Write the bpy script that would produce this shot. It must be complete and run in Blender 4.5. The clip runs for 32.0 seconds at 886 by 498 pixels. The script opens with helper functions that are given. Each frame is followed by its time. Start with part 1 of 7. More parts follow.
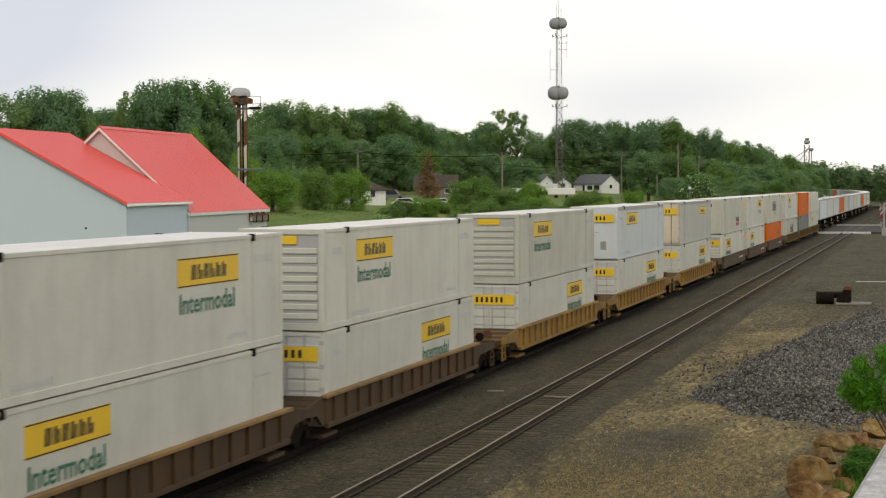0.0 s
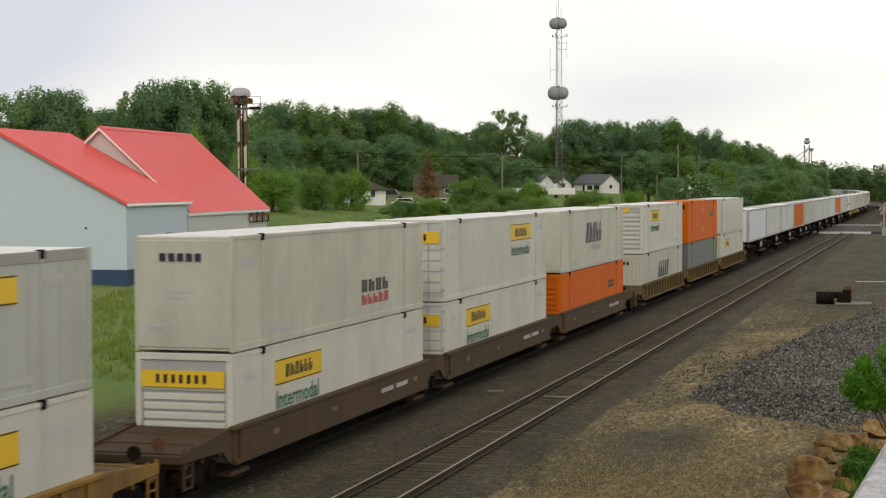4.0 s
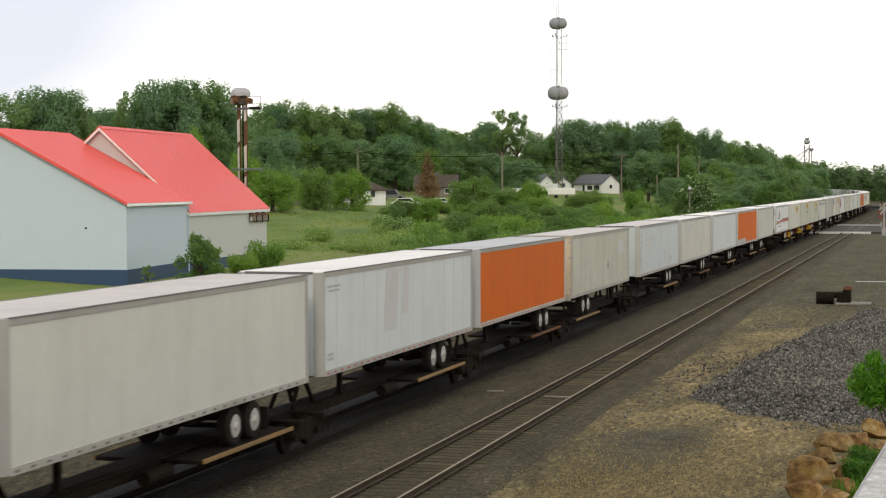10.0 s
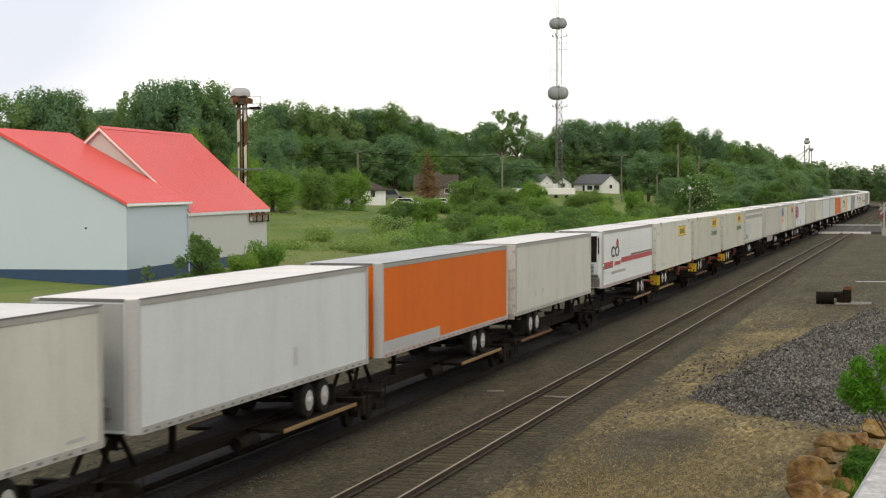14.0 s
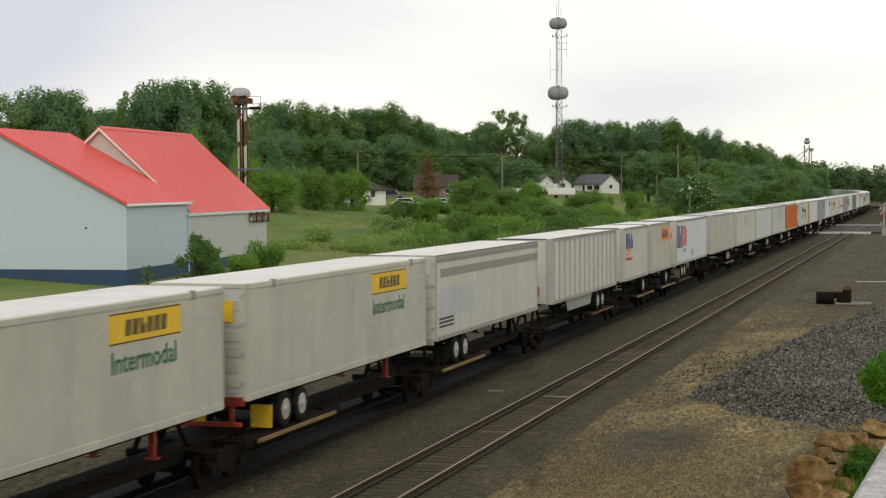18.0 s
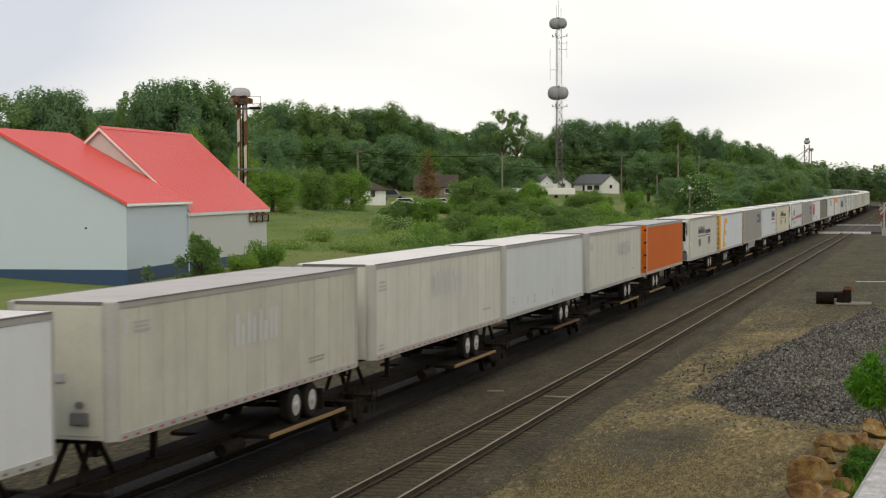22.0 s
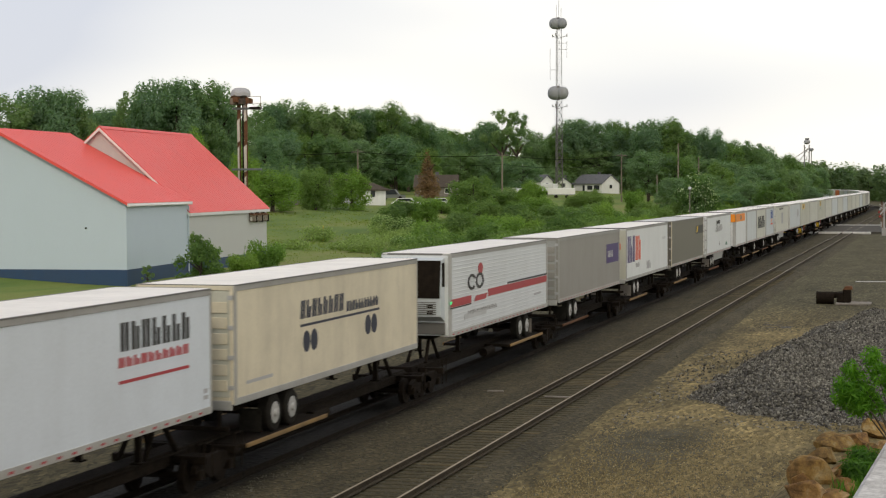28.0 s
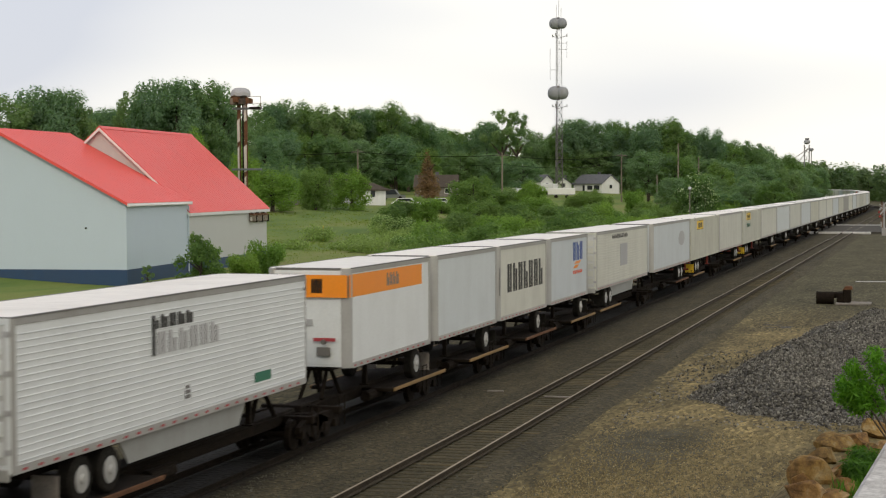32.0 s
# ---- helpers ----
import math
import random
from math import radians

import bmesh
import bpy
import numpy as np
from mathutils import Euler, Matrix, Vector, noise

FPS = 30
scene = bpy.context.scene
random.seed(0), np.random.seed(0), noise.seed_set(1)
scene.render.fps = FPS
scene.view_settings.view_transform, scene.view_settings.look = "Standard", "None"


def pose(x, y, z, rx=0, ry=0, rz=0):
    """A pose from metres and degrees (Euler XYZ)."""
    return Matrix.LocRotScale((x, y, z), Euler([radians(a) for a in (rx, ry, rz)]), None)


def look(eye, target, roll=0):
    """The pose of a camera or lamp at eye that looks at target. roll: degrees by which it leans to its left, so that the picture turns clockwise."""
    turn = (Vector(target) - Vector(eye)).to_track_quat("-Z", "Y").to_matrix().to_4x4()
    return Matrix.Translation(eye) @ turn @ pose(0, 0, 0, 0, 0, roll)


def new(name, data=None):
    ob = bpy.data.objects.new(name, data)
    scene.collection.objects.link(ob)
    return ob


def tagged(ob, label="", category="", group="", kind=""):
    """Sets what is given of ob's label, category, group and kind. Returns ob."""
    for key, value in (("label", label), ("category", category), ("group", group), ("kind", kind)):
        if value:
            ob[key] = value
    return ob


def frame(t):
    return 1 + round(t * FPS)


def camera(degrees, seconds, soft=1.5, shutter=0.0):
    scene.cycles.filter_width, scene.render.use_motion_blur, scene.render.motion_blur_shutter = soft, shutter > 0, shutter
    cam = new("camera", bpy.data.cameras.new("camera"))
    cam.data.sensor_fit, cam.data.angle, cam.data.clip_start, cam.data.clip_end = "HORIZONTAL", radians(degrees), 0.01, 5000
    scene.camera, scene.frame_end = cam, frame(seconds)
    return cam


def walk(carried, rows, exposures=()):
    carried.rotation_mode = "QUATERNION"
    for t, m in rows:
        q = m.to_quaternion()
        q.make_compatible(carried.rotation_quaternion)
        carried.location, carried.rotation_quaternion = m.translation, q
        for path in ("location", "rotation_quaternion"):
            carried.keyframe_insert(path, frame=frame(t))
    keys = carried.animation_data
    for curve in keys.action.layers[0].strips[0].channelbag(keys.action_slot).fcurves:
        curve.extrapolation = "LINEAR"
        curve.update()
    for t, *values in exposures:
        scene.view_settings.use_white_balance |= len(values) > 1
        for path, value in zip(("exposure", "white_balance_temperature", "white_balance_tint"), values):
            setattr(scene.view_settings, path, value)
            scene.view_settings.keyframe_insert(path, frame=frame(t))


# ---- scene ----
# Camera: standing on a bridge wing wall beside a two-track main line.
# World: tracks run along +Y, the loaded track's near box side is at x = -16.67, rail top is z = 0.
cam = camera(29.0, 32.0, soft=1.2, shutter=0.2)
EYE = Vector((0.0, 0.0, 7.385))
YAW, PITCH = radians(16.093), radians(2.16)
AIM = EYE + Vector((-math.sin(YAW) * math.cos(PITCH), math.cos(YAW) * math.cos(PITCH), -math.sin(PITCH))) * 50
VIEW = look(EYE, AIM, -0.193)
# the clip's camera brightens twice while the dark gap passes
EXPOSURE = [(t, e, 6900, 8) for t, e in ((0.0, -0.62), (7.2, -0.68), (7.9, -0.38), (14.6, -0.38), (16.2, -0.66), (24.2, -0.66), (24.8, -0.38), (25.6, -0.38), (26.8, -0.60), (32.0, -0.64))]
walk(cam, [(0.0, VIEW), (32.0, VIEW)], exposures=EXPOSURE)

# ---- light: thin overcast, soft sun behind the camera, a little to the east ----
SUN_EL, SUN_AZ = radians(37), radians(170)
world = bpy.data.worlds.new("sky")
scene.world = world
world.use_nodes = True
wn, wl = world.node_tree.nodes, world.node_tree.links
wn.clear()
w_out = wn.new("ShaderNodeOutputWorld")
w_bg = wn.new("ShaderNodeBackground")
w_sky = wn.new("ShaderNodeTexSky")
w_sky.sky_type, w_sky.sun_disc = "NISHITA", False
w_sky.sun_elevation, w_sky.sun_rotation = SUN_EL, SUN_AZ
w_scale = wn.new("ShaderNodeVectorMath")
w_scale.operation = "SCALE"
w_scale.inputs["Scale"].default_value = 0.11
wl.new(w_sky.outputs[0], w_scale.inputs[0])
# cloud sheet: soft grey-violet bands in a white layer
w_co = wn.new("ShaderNodeTexCoord")
w_map = wn.new("ShaderNodeMapping")
w_map.inputs["Scale"].default_value = (2.2, 2.2, 9.0)
w_map.inputs["Rotation"].default_value = (0.0, radians(14), 0.0)
wl.new(w_co.outputs["Generated"], w_map.inputs[0])
w_noise = wn.new("ShaderNodeTexNoise")
w_noise.inputs["Scale"].default_value = 1.3
w_noise.inputs["Detail"].default_value = 1.5
w_noise.inputs["Roughness"].default_value = 0.45
wl.new(w_map.outputs[0], w_noise.inputs["Vector"])
w_ramp = wn.new("ShaderNodeValToRGB")
w_ramp.color_ramp.elements[0].position, w_ramp.color_ramp.elements[1].position = 0.34, 0.64
w_ramp.color_ramp.elements[0].color = (1.05, 1.10, 1.29, 1)
w_ramp.color_ramp.elements[1].color = (1.70, 1.68, 1.67, 1)
# the cloud sheet thins towards the east (+x) and towards the horizon
w_sep = wn.new("ShaderNodeSeparateXYZ")
wl.new(w_co.outputs["Generated"], w_sep.inputs[0])
w_a = wn.new("ShaderNodeMath")
w_a.operation = "MULTIPLY_ADD"
wl.new(w_sep.outputs[0], w_a.inputs[0])
w_a.inputs[1].default_value = 0.70
wl.new(w_noise.outputs[0], w_a.inputs[2])
w_b = wn.new("ShaderNodeMath")
w_b.operation = "MULTIPLY_ADD"
wl.new(w_sep.outputs[2], w_b.inputs[0])
w_b.inputs[1].default_value = -1.0
wl.new(w_a.outputs[0], w_b.inputs[2])
w_c = wn.new("ShaderNodeMath")
w_c.operation = "ADD"
wl.new(w_b.outputs[0], w_c.inputs[0])
w_c.inputs[1].default_value = 0.29
wl.new(w_c.outputs[0], w_ramp.inputs[0])
w_mix = wn.new("ShaderNodeMixRGB")
w_mix.inputs[0].default_value = 0.86
wl.new(w_scale.outputs[0], w_mix.inputs[1])
wl.new(w_ramp.outputs[0], w_mix.inputs[2])
wl.new(w_mix.outputs[0], w_bg.inputs[0])
w_bg.inputs[1].default_value = 1.08
wl.new(w_bg.outputs[0], w_out.inputs[0])

sun_data = bpy.data.lights.new("sun", "SUN")
sun_data.energy, sun_data.angle, sun_data.color = 1.30, radians(18), (1.0, 0.91, 0.70)
sun = new("sun", sun_data)
SUN_DIR = Vector((math.sin(SUN_AZ) * math.cos(SUN_EL), math.cos(SUN_AZ) * math.cos(SUN_EL), math.sin(SUN_EL)))
sun.matrix_world = look(SUN_DIR * 200, (0, 0, 0))


# ---- materials ----
def nodes_of(name, rough=0.6, metal=0.0, spec=0.4):
    m = bpy.data.materials.new(name)
    m.use_nodes = True
    nt = m.node_tree
    b = nt.nodes["Principled BSDF"]
    b.inputs["Roughness"].default_value = rough
    b.inputs["Metallic"].default_value = metal
    b.inputs["Specular IOR Level"].default_value = spec
    return m, nt.nodes, nt.links, b


def noise_node(n, l, vec, scale, detail=4.0, rough=0.6):
    t = n.new("ShaderNodeTexNoise")
    t.inputs["Scale"].default_value = scale
    t.inputs["Detail"].default_value = detail
    t.inputs["Roughness"].default_value = rough
    l.new(vec, t.inputs["Vector"])
    return t


def ramp_node(n, l, fac, stops):
    r = n.new("ShaderNodeValToRGB")
    e = r.color_ramp.elements
    while len(e) < len(stops):
        e.new(0.5)
    for k, (p, c) in enumerate(stops):
        e[k].position = p
        e[k].color = (*c, 1)
    l.new(fac, r.inputs[0])
    return r


def mix_node(n, l, fac, a, b, kind="MIX"):
    x = n.new("ShaderNodeMixRGB")
    x.blend_type = kind
    for sock, v in zip(x.inputs, (fac, a, b)):
        if isinstance(v, (int, float)):
            sock.default_value = v
        elif isinstance(v, tuple):
            sock.default_value = (*v, 1)
        else:
            l.new(v, sock)
    return x.outputs[0]


def coords(n, l, scale=(1, 1, 1), kind="Object"):
    c = n.new("ShaderNodeTexCoord")
    m = n.new("ShaderNodeMapping")
    m.inputs["Scale"].default_value = scale
    l.new(c.outputs[kind], m.inputs[0])
    return m.outputs[0]


def bump(n, l, b, height, strength=0.3, dist=0.02):
    k = n.new("ShaderNodeBump")
    k.inputs["Strength"].default_value = strength
    k.inputs["Distance"].default_value = dist
    l.new(height, k.inputs["Height"])
    l.new(k.outputs[0], b.inputs["Normal"])


def paint(name, col, dirt=(0.16, 0.14, 0.11), amount=0.45, rough=0.45, metal=0.0, spec=0.28):
    """Weathered paint: rain streaks down the sides, blotches, fine grain."""
    m, n, l, b = nodes_of(name, rough, metal, spec)
    streak = noise_node(n, l, coords(n, l, (0.9, 0.9, 0.10)), 1.9, 4, 0.55)
    blot = noise_node(n, l, coords(n, l), 0.55, 4, 0.6)
    grain = noise_node(n, l, coords(n, l), 14, 3, 0.6)
    s1 = ramp_node(n, l, streak.outputs[0], [(0.42, (0, 0, 0)), (0.8, (1, 1, 1))])
    s2 = ramp_node(n, l, blot.outputs[0], [(0.4, (0, 0, 0)), (0.75, (1, 1, 1))])
    f = mix_node(n, l, 0.62, s1.outputs[0], s2.outputs[0])
    fs = mix_node(n, l, 1.0, f, (amount,) * 3, "MULTIPLY")
    c = mix_node(n, l, fs, col, dirt)
    info = n.new("ShaderNodeObjectInfo")
    vr = ramp_node(n, l, info.outputs["Random"], [(0, (0.93, 0.93, 0.93)), (1, (1.04, 1.03, 1.0))])
    c = mix_node(n, l, 1.0, c, vr.outputs[0], "MULTIPLY")
    gr = ramp_node(n, l, grain.outputs[0], [(0.3, (0.95, 0.95, 0.95)), (0.7, (1.03, 1.03, 1.03))])
    l.new(mix_node(n, l, 1.0, c, gr.outputs[0], "MULTIPLY"), b.inputs["Base Color"])
    bump(n, l, b, blot.outputs[0], 0.12, 0.03)
    return m


def rough_stuff(name, stops, scale=3.0, rough=0.9, bump_s=0.6, bump_d=0.03, fine=30.0, spec=0.2, tints=()):
    m, n, l, b = nodes_of(name, rough, 0.0, spec)
    v = coords(n, l)
    a = noise_node(n, l, v, scale, 6, 0.65)
    g = noise_node(n, l, v, fine, 4, 0.7)
    r = ramp_node(n, l, a.outputs[0], stops)
    gr = ramp_node(n, l, g.outputs[0], [(0.3, (0.7, 0.7, 0.7)), (0.7, (1.25, 1.25, 1.25))])
    c = mix_node(n, l, 1.0, r.outputs[0], gr.outputs[0], "MULTIPLY")
    if tints:
        info = n.new("ShaderNodeObjectInfo")
        c = mix_node(n, l, 1.0, c, ramp_node(n, l, info.outputs["Random"], tints).outputs[0], "MULTIPLY")
    l.new(c, b.inputs["Base Color"])
    bump(n, l, b, g.outputs[0], bump_s, bump_d)
    return m


def boulder(name, stops):
    """Rough stone whose tint differs from boulder to boulder; noise paints in crevice shade."""
    m = rough_stuff(name, stops, 2.4, 0.88, 0.8, 0.04, 14)
    n, l = m.node_tree.nodes, m.node_tree.links
    b = n["Principled BSDF"]
    old = b.inputs["Base Color"].links[0].from_socket
    info = n.new("ShaderNodeObjectInfo")
    tint = ramp_node(n, l, info.outputs["Random"], [(0.0, (0.70, 0.74, 0.68)), (0.35, (1.0, 1.0, 0.82)), (0.7, (0.95, 0.86, 0.74)), (1.0, (1.2, 1.22, 1.25))])
    l.new(mix_node(n, l, 1.0, old, tint.outputs[0], "MULTIPLY"), b.inputs["Base Color"])
    return m


def leaf(name, dark, light, rough=0.6, pale=None, share=0.55):
    m, n, l, b = nodes_of(name, rough, 0.0, 0.25)
    geo = n.new("ShaderNodeNewGeometry")
    info = n.new("ShaderNodeObjectInfo")
    r = ramp_node(n, l, geo.outputs["Random Per Island"], [(0.0, dark), (0.6, tuple((p + q) / 2 for p, q in zip(dark, light))), (1.0, light)] if pale is None else [(0.0, dark), (share - 0.06, light), (share, pale), (1.0, pale)])
    r2 = ramp_node(n, l, info.outputs["Random"], [(0, (0.72, 0.80, 0.75)), (0.5, (1, 1, 1)), (1, (1.25, 1.15, 0.95))])
    l.new(mix_node(n, l, 1.0, r.outputs[0], r2.outputs[0], "MULTIPLY"), b.inputs["Base Color"])
    tr = n.new("ShaderNodeBsdfTranslucent")
    l.new(mix_node(n, l, 1.0, r.outputs[0], (1.3, 1.5, 0.6), "MULTIPLY"), tr.inputs[0])
    mx = n.new("ShaderNodeMixShader")
    mx.inputs[0].default_value = 0.55
    l.new(b.outputs[0], mx.inputs[1])
    l.new(tr.outputs[0], mx.inputs[2])
    l.new(mx.outputs[0], n["Material Output"].inputs[0])
    return m


M = {}
M["white"] = paint("white_paint", (0.605, 0.605, 0.540), amount=0.31)
M["cool"] = paint("cool_white_paint", (0.585, 0.625, 0.645), amount=0.20)
M["bright"] = paint("bright_white_paint", (0.70, 0.725, 0.735), amount=0.16)
M["blue_white"] = paint("blue_tinted_white_paint", (0.645, 0.695, 0.755), amount=0.16)
M["amber"] = paint("amber_marking", (0.80, 0.40, 0.015), amount=0.12)
M["streak"] = paint("flaking_white_paint", (0.64, 0.60, 0.55), (0.22, 0.11, 0.06), 0.75)
M["ghost"] = paint("worn_grey_marking", (0.56, 0.57, 0.57), amount=0.3)
M["grey_white"] = paint("off_white_paint", (0.575, 0.585, 0.545), amount=0.22)
M["cream"] = paint("cream_paint", (0.548, 0.543, 0.458))
M["beige"] = paint("beige_paint", (0.70, 0.63, 0.48), amount=0.4)
M["grey"] = paint("grey_paint", (0.34, 0.35, 0.34))
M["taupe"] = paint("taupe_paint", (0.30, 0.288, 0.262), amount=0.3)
M["olive"] = paint("olive_paint", (0.150, 0.143, 0.113), amount=0.35)
M["steelgrey"] = paint("blue_grey_paint", (0.145, 0.160, 0.160))
M["orange"] = paint("orange_paint", (0.62, 0.128, 0.004), (0.34, 0.085, 0.012), 0.4, 0.6, 0.0, 0.12)
M["yellow"] = paint("yellow_panel", (0.80, 0.52, 0.03), amount=0.2)
M["carrier_yellow"] = paint("well_car_yellow", (0.30, 0.168, 0.030), (0.06, 0.04, 0.03), 0.9, 0.7)
M["carrier_tan"] = paint("well_car_tan", (0.125, 0.080, 0.016), (0.05, 0.035, 0.025), 0.95, 0.75)
M["carrier_brown"] = paint("well_car_brown", (0.082, 0.046, 0.018), (0.03, 0.025, 0.02), 0.8, 0.75)
M["red"] = paint("red_paint", (0.32, 0.04, 0.025), (0.04, 0.03, 0.025), 0.8)
M["rail_tan"] = paint("tan_rail_paint", (0.275, 0.165, 0.062), (0.05, 0.04, 0.03), 0.7, 0.7)
M["silver"] = paint("aluminium", (0.46, 0.455, 0.44), amount=0.45, rough=0.45, metal=0.3)
M["toprail"] = paint("grimy_top_rail", (0.34, 0.335, 0.32), amount=0.4)
M["pale_silver"] = paint("pale_aluminium", (0.485, 0.50, 0.465), (0.26, 0.21, 0.14), 0.4, rough=0.45, metal=0.15)
M["rusty_white"] = paint("rust_stained_white", (0.56, 0.515, 0.43), (0.20, 0.10, 0.04), 1.0)
M["darkrail"] = paint("dark_trim", (0.15, 0.145, 0.14), amount=0.4)
# raised and warmed: light from above is put into the roof colour
M["roof_lit_white"] = paint("roof_skin", (0.88, 0.84, 0.785), amount=0.28, rough=0.5)
M["roofdull"] = paint("dusty_roof_skin", (0.60, 0.555, 0.52), amount=0.35, rough=0.55)
M["roofgrey"] = paint("grey_roof_skin", (0.56, 0.56, 0.55), amount=0.5, rough=0.5)
# near-black brown: the shade under the cars is put into this colour
M["iron"] = rough_stuff("black_iron", [(0.3, (0.007, 0.005, 0.0035)), (0.7, (0.020, 0.014, 0.009))], 4, 0.85, spec=0.1)
M["rust"] = rough_stuff("rusty_iron", [(0.3, (0.08, 0.038, 0.02)), (0.7, (0.19, 0.09, 0.045))], 3, 0.85)
# browned like the iron, with underside shade in its tone
M["rubber"] = rough_stuff("tyre_rubber", [(0.3, (0.012, 0.011, 0.009)), (0.7, (0.024, 0.021, 0.017))], 5, 0.9, spec=0.1)
M["rim"] = paint("wheel_rim", (0.48, 0.48, 0.47), amount=0.3, rough=0.35, metal=0.3)
M["navy"] = paint("navy_marking", (0.025, 0.03, 0.055), amount=0.1)
M["black"] = paint("black_marking", (0.02, 0.02, 0.02), amount=0.1)
M["green"] = paint("green_marking", (0.03, 0.16, 0.10), amount=0.15)
M["purple"] = paint("purple_marking", (0.060, 0.035, 0.155), amount=0.1)
M["vermilion"] = paint("vermilion_marking", (0.70, 0.09, 0.03), amount=0.1)
M["signal_orange"] = paint("orange_marking", (0.85, 0.27, 0.02), amount=0.1)
M["lime"] = paint("lime_green_stripe", (0.10, 0.36, 0.03), amount=0.25)
M["blue"] = paint("blue_marking", (0.02, 0.07, 0.28), amount=0.1)
M["crimson"] = paint("dark_red_marking", (0.42, 0.05, 0.06), amount=0.1)
M["fade"] = paint("faded_grey_marking", (0.42, 0.42, 0.43), amount=0.2)
M["rail_steel"] = rough_stuff("rail_steel", [(0.3, (0.034, 0.026, 0.017)), (0.7, (0.058, 0.044, 0.027))], 2, 0.85)
M["rail_dull"] = paint("dusty_rail_head", (0.075, 0.060, 0.046), amount=0.4, rough=0.5, metal=0.3)
M["rail_top"] = paint("worn_rail_head", (0.29, 0.235, 0.17), amount=0.5, rough=0.55, metal=0.15)
M["tie"] = rough_stuff("weathered_sleeper", [(0.3, (0.052, 0.044, 0.027)), (0.7, (0.088, 0.074, 0.044))], 6, 0.9, tints=[(0.0, (0.8, 0.8, 0.7)), (0.8, (1.05, 1.04, 1.0)), (1.0, (1.7, 1.6, 1.4))])
M["concrete"] = rough_stuff("weathered_concrete", [(0.32, (0.34, 0.32, 0.30)), (0.6, (0.58, 0.56, 0.53))], 9, 0.85, 0.5, 0.006, 60)
M["asphalt"] = rough_stuff("grey_asphalt", [(0.3, (0.055, 0.050, 0.042)), (0.7, (0.085, 0.078, 0.066))], 0.5, 0.9, 0.3, 0.01, 40)
M["rock"] = boulder("ochre_rock", [(0.30, (0.045, 0.033, 0.022)), (0.42, (0.150, 0.088, 0.040)), (0.53, (0.260, 0.158, 0.062)), (0.68, (0.32, 0.255, 0.17))])
M["stone"] = rough_stuff("crushed_stone", [(0.3, (0.062, 0.059, 0.046)), (0.7, (0.135, 0.129, 0.101))], 1.5, 0.85)
M["bark"] = rough_stuff("bark", [(0.3, (0.045, 0.035, 0.027)), (0.7, (0.11, 0.09, 0.07))], 4, 0.95)
M["pole"] = rough_stuff("weathered_pole", [(0.3, (0.16, 0.13, 0.10)), (0.7, (0.28, 0.24, 0.19))], 3, 0.9)
M["red_roof"] = paint("red_metal_roof", (0.80, 0.105, 0.085), (0.55, 0.09, 0.08), 0.35, 0.42)
M["wall_blue"] = paint("pale_blue_siding", (0.555, 0.640, 0.710), (0.49, 0.56, 0.61), 0.2, 0.6)
M["wall_grey"] = paint("pale_grey_siding", (0.56, 0.565, 0.55), (0.48, 0.49, 0.48), 0.25, 0.6)
M["band_blue"] = paint("navy_base_band", (0.035, 0.075, 0.15), (0.06, 0.07, 0.08), 0.4, 0.6)
M["trim_white"] = paint("white_trim", (0.78, 0.78, 0.77), amount=0.2)
M["house_white"] = paint("white_siding", (0.80, 0.80, 0.79), amount=0.2)
M["shingle"] = rough_stuff("grey_shingles", [(0.3, (0.10, 0.10, 0.105)), (0.7, (0.17, 0.17, 0.18))], 2, 0.9)
M["dark_glass"] = paint("dark_window", (0.03, 0.035, 0.04), amount=0.1, rough=0.15)
M["fence_wood"] = rough_stuff("grey_fence_wood", [(0.3, (0.16, 0.14, 0.12)), (0.7, (0.28, 0.25, 0.22))], 2, 0.9)
M["mast_steel"] = paint("galvanised_mast", (0.36, 0.35, 0.35), amount=0.4, rough=0.5, metal=0.3)
M["mast_dark"] = paint("weathered_dark_mast", (0.16, 0.15, 0.155), amount=0.4, rough=0.6, metal=0.2)
M["drum"] = paint("grey_drum", (0.30, 0.31, 0.33), amount=0.5, rough=0.5)
# haze put into colour: dark, blue-green and distant leaves are lifted and blued
M["leaf_dark"] = leaf("dark_leaves", (0.135, 0.208, 0.110), (0.230, 0.328, 0.165))
M["leaf_blue"] = leaf("blue_green_leaves", (0.130, 0.210, 0.135), (0.215, 0.316, 0.198))
M["leaf_mid"] = leaf("mid_leaves", (0.115, 0.185, 0.068), (0.210, 0.310, 0.108))
M["leaf_light"] = leaf("light_leaves", (0.130, 0.215, 0.052), (0.245, 0.375, 0.095))
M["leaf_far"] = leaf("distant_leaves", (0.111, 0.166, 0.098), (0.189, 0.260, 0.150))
# needles dulled, with haze in their colour
M["leaf_rust"] = leaf("rust_needles", (0.165, 0.105, 0.075), (0.26, 0.17, 0.12))
M["leaf_near"] = leaf("fresh_leaves", (0.06, 0.17, 0.010), (0.17, 0.36, 0.035))
M["leaf_bank"] = leaf("bank_leaves", (0.028, 0.085, 0.010), (0.085, 0.19, 0.028))
M["leaf_pale"] = leaf("pale_scrub_leaves", (0.19, 0.25, 0.095), (0.32, 0.40, 0.175))
M["blossom"] = leaf("pale_blossom", (0.07, 0.13, 0.035), (0.17, 0.26, 0.08), pale=(0.44, 0.52, 0.30))
M["flower_tree"] = leaf("leaves_and_white_blossom", (0.08, 0.14, 0.05), (0.17, 0.26, 0.10), pale=(0.62, 0.66, 0.52), share=0.90)
M["grass"] = leaf("grass_blades", (0.17, 0.215, 0.062), (0.235, 0.27, 0.085))


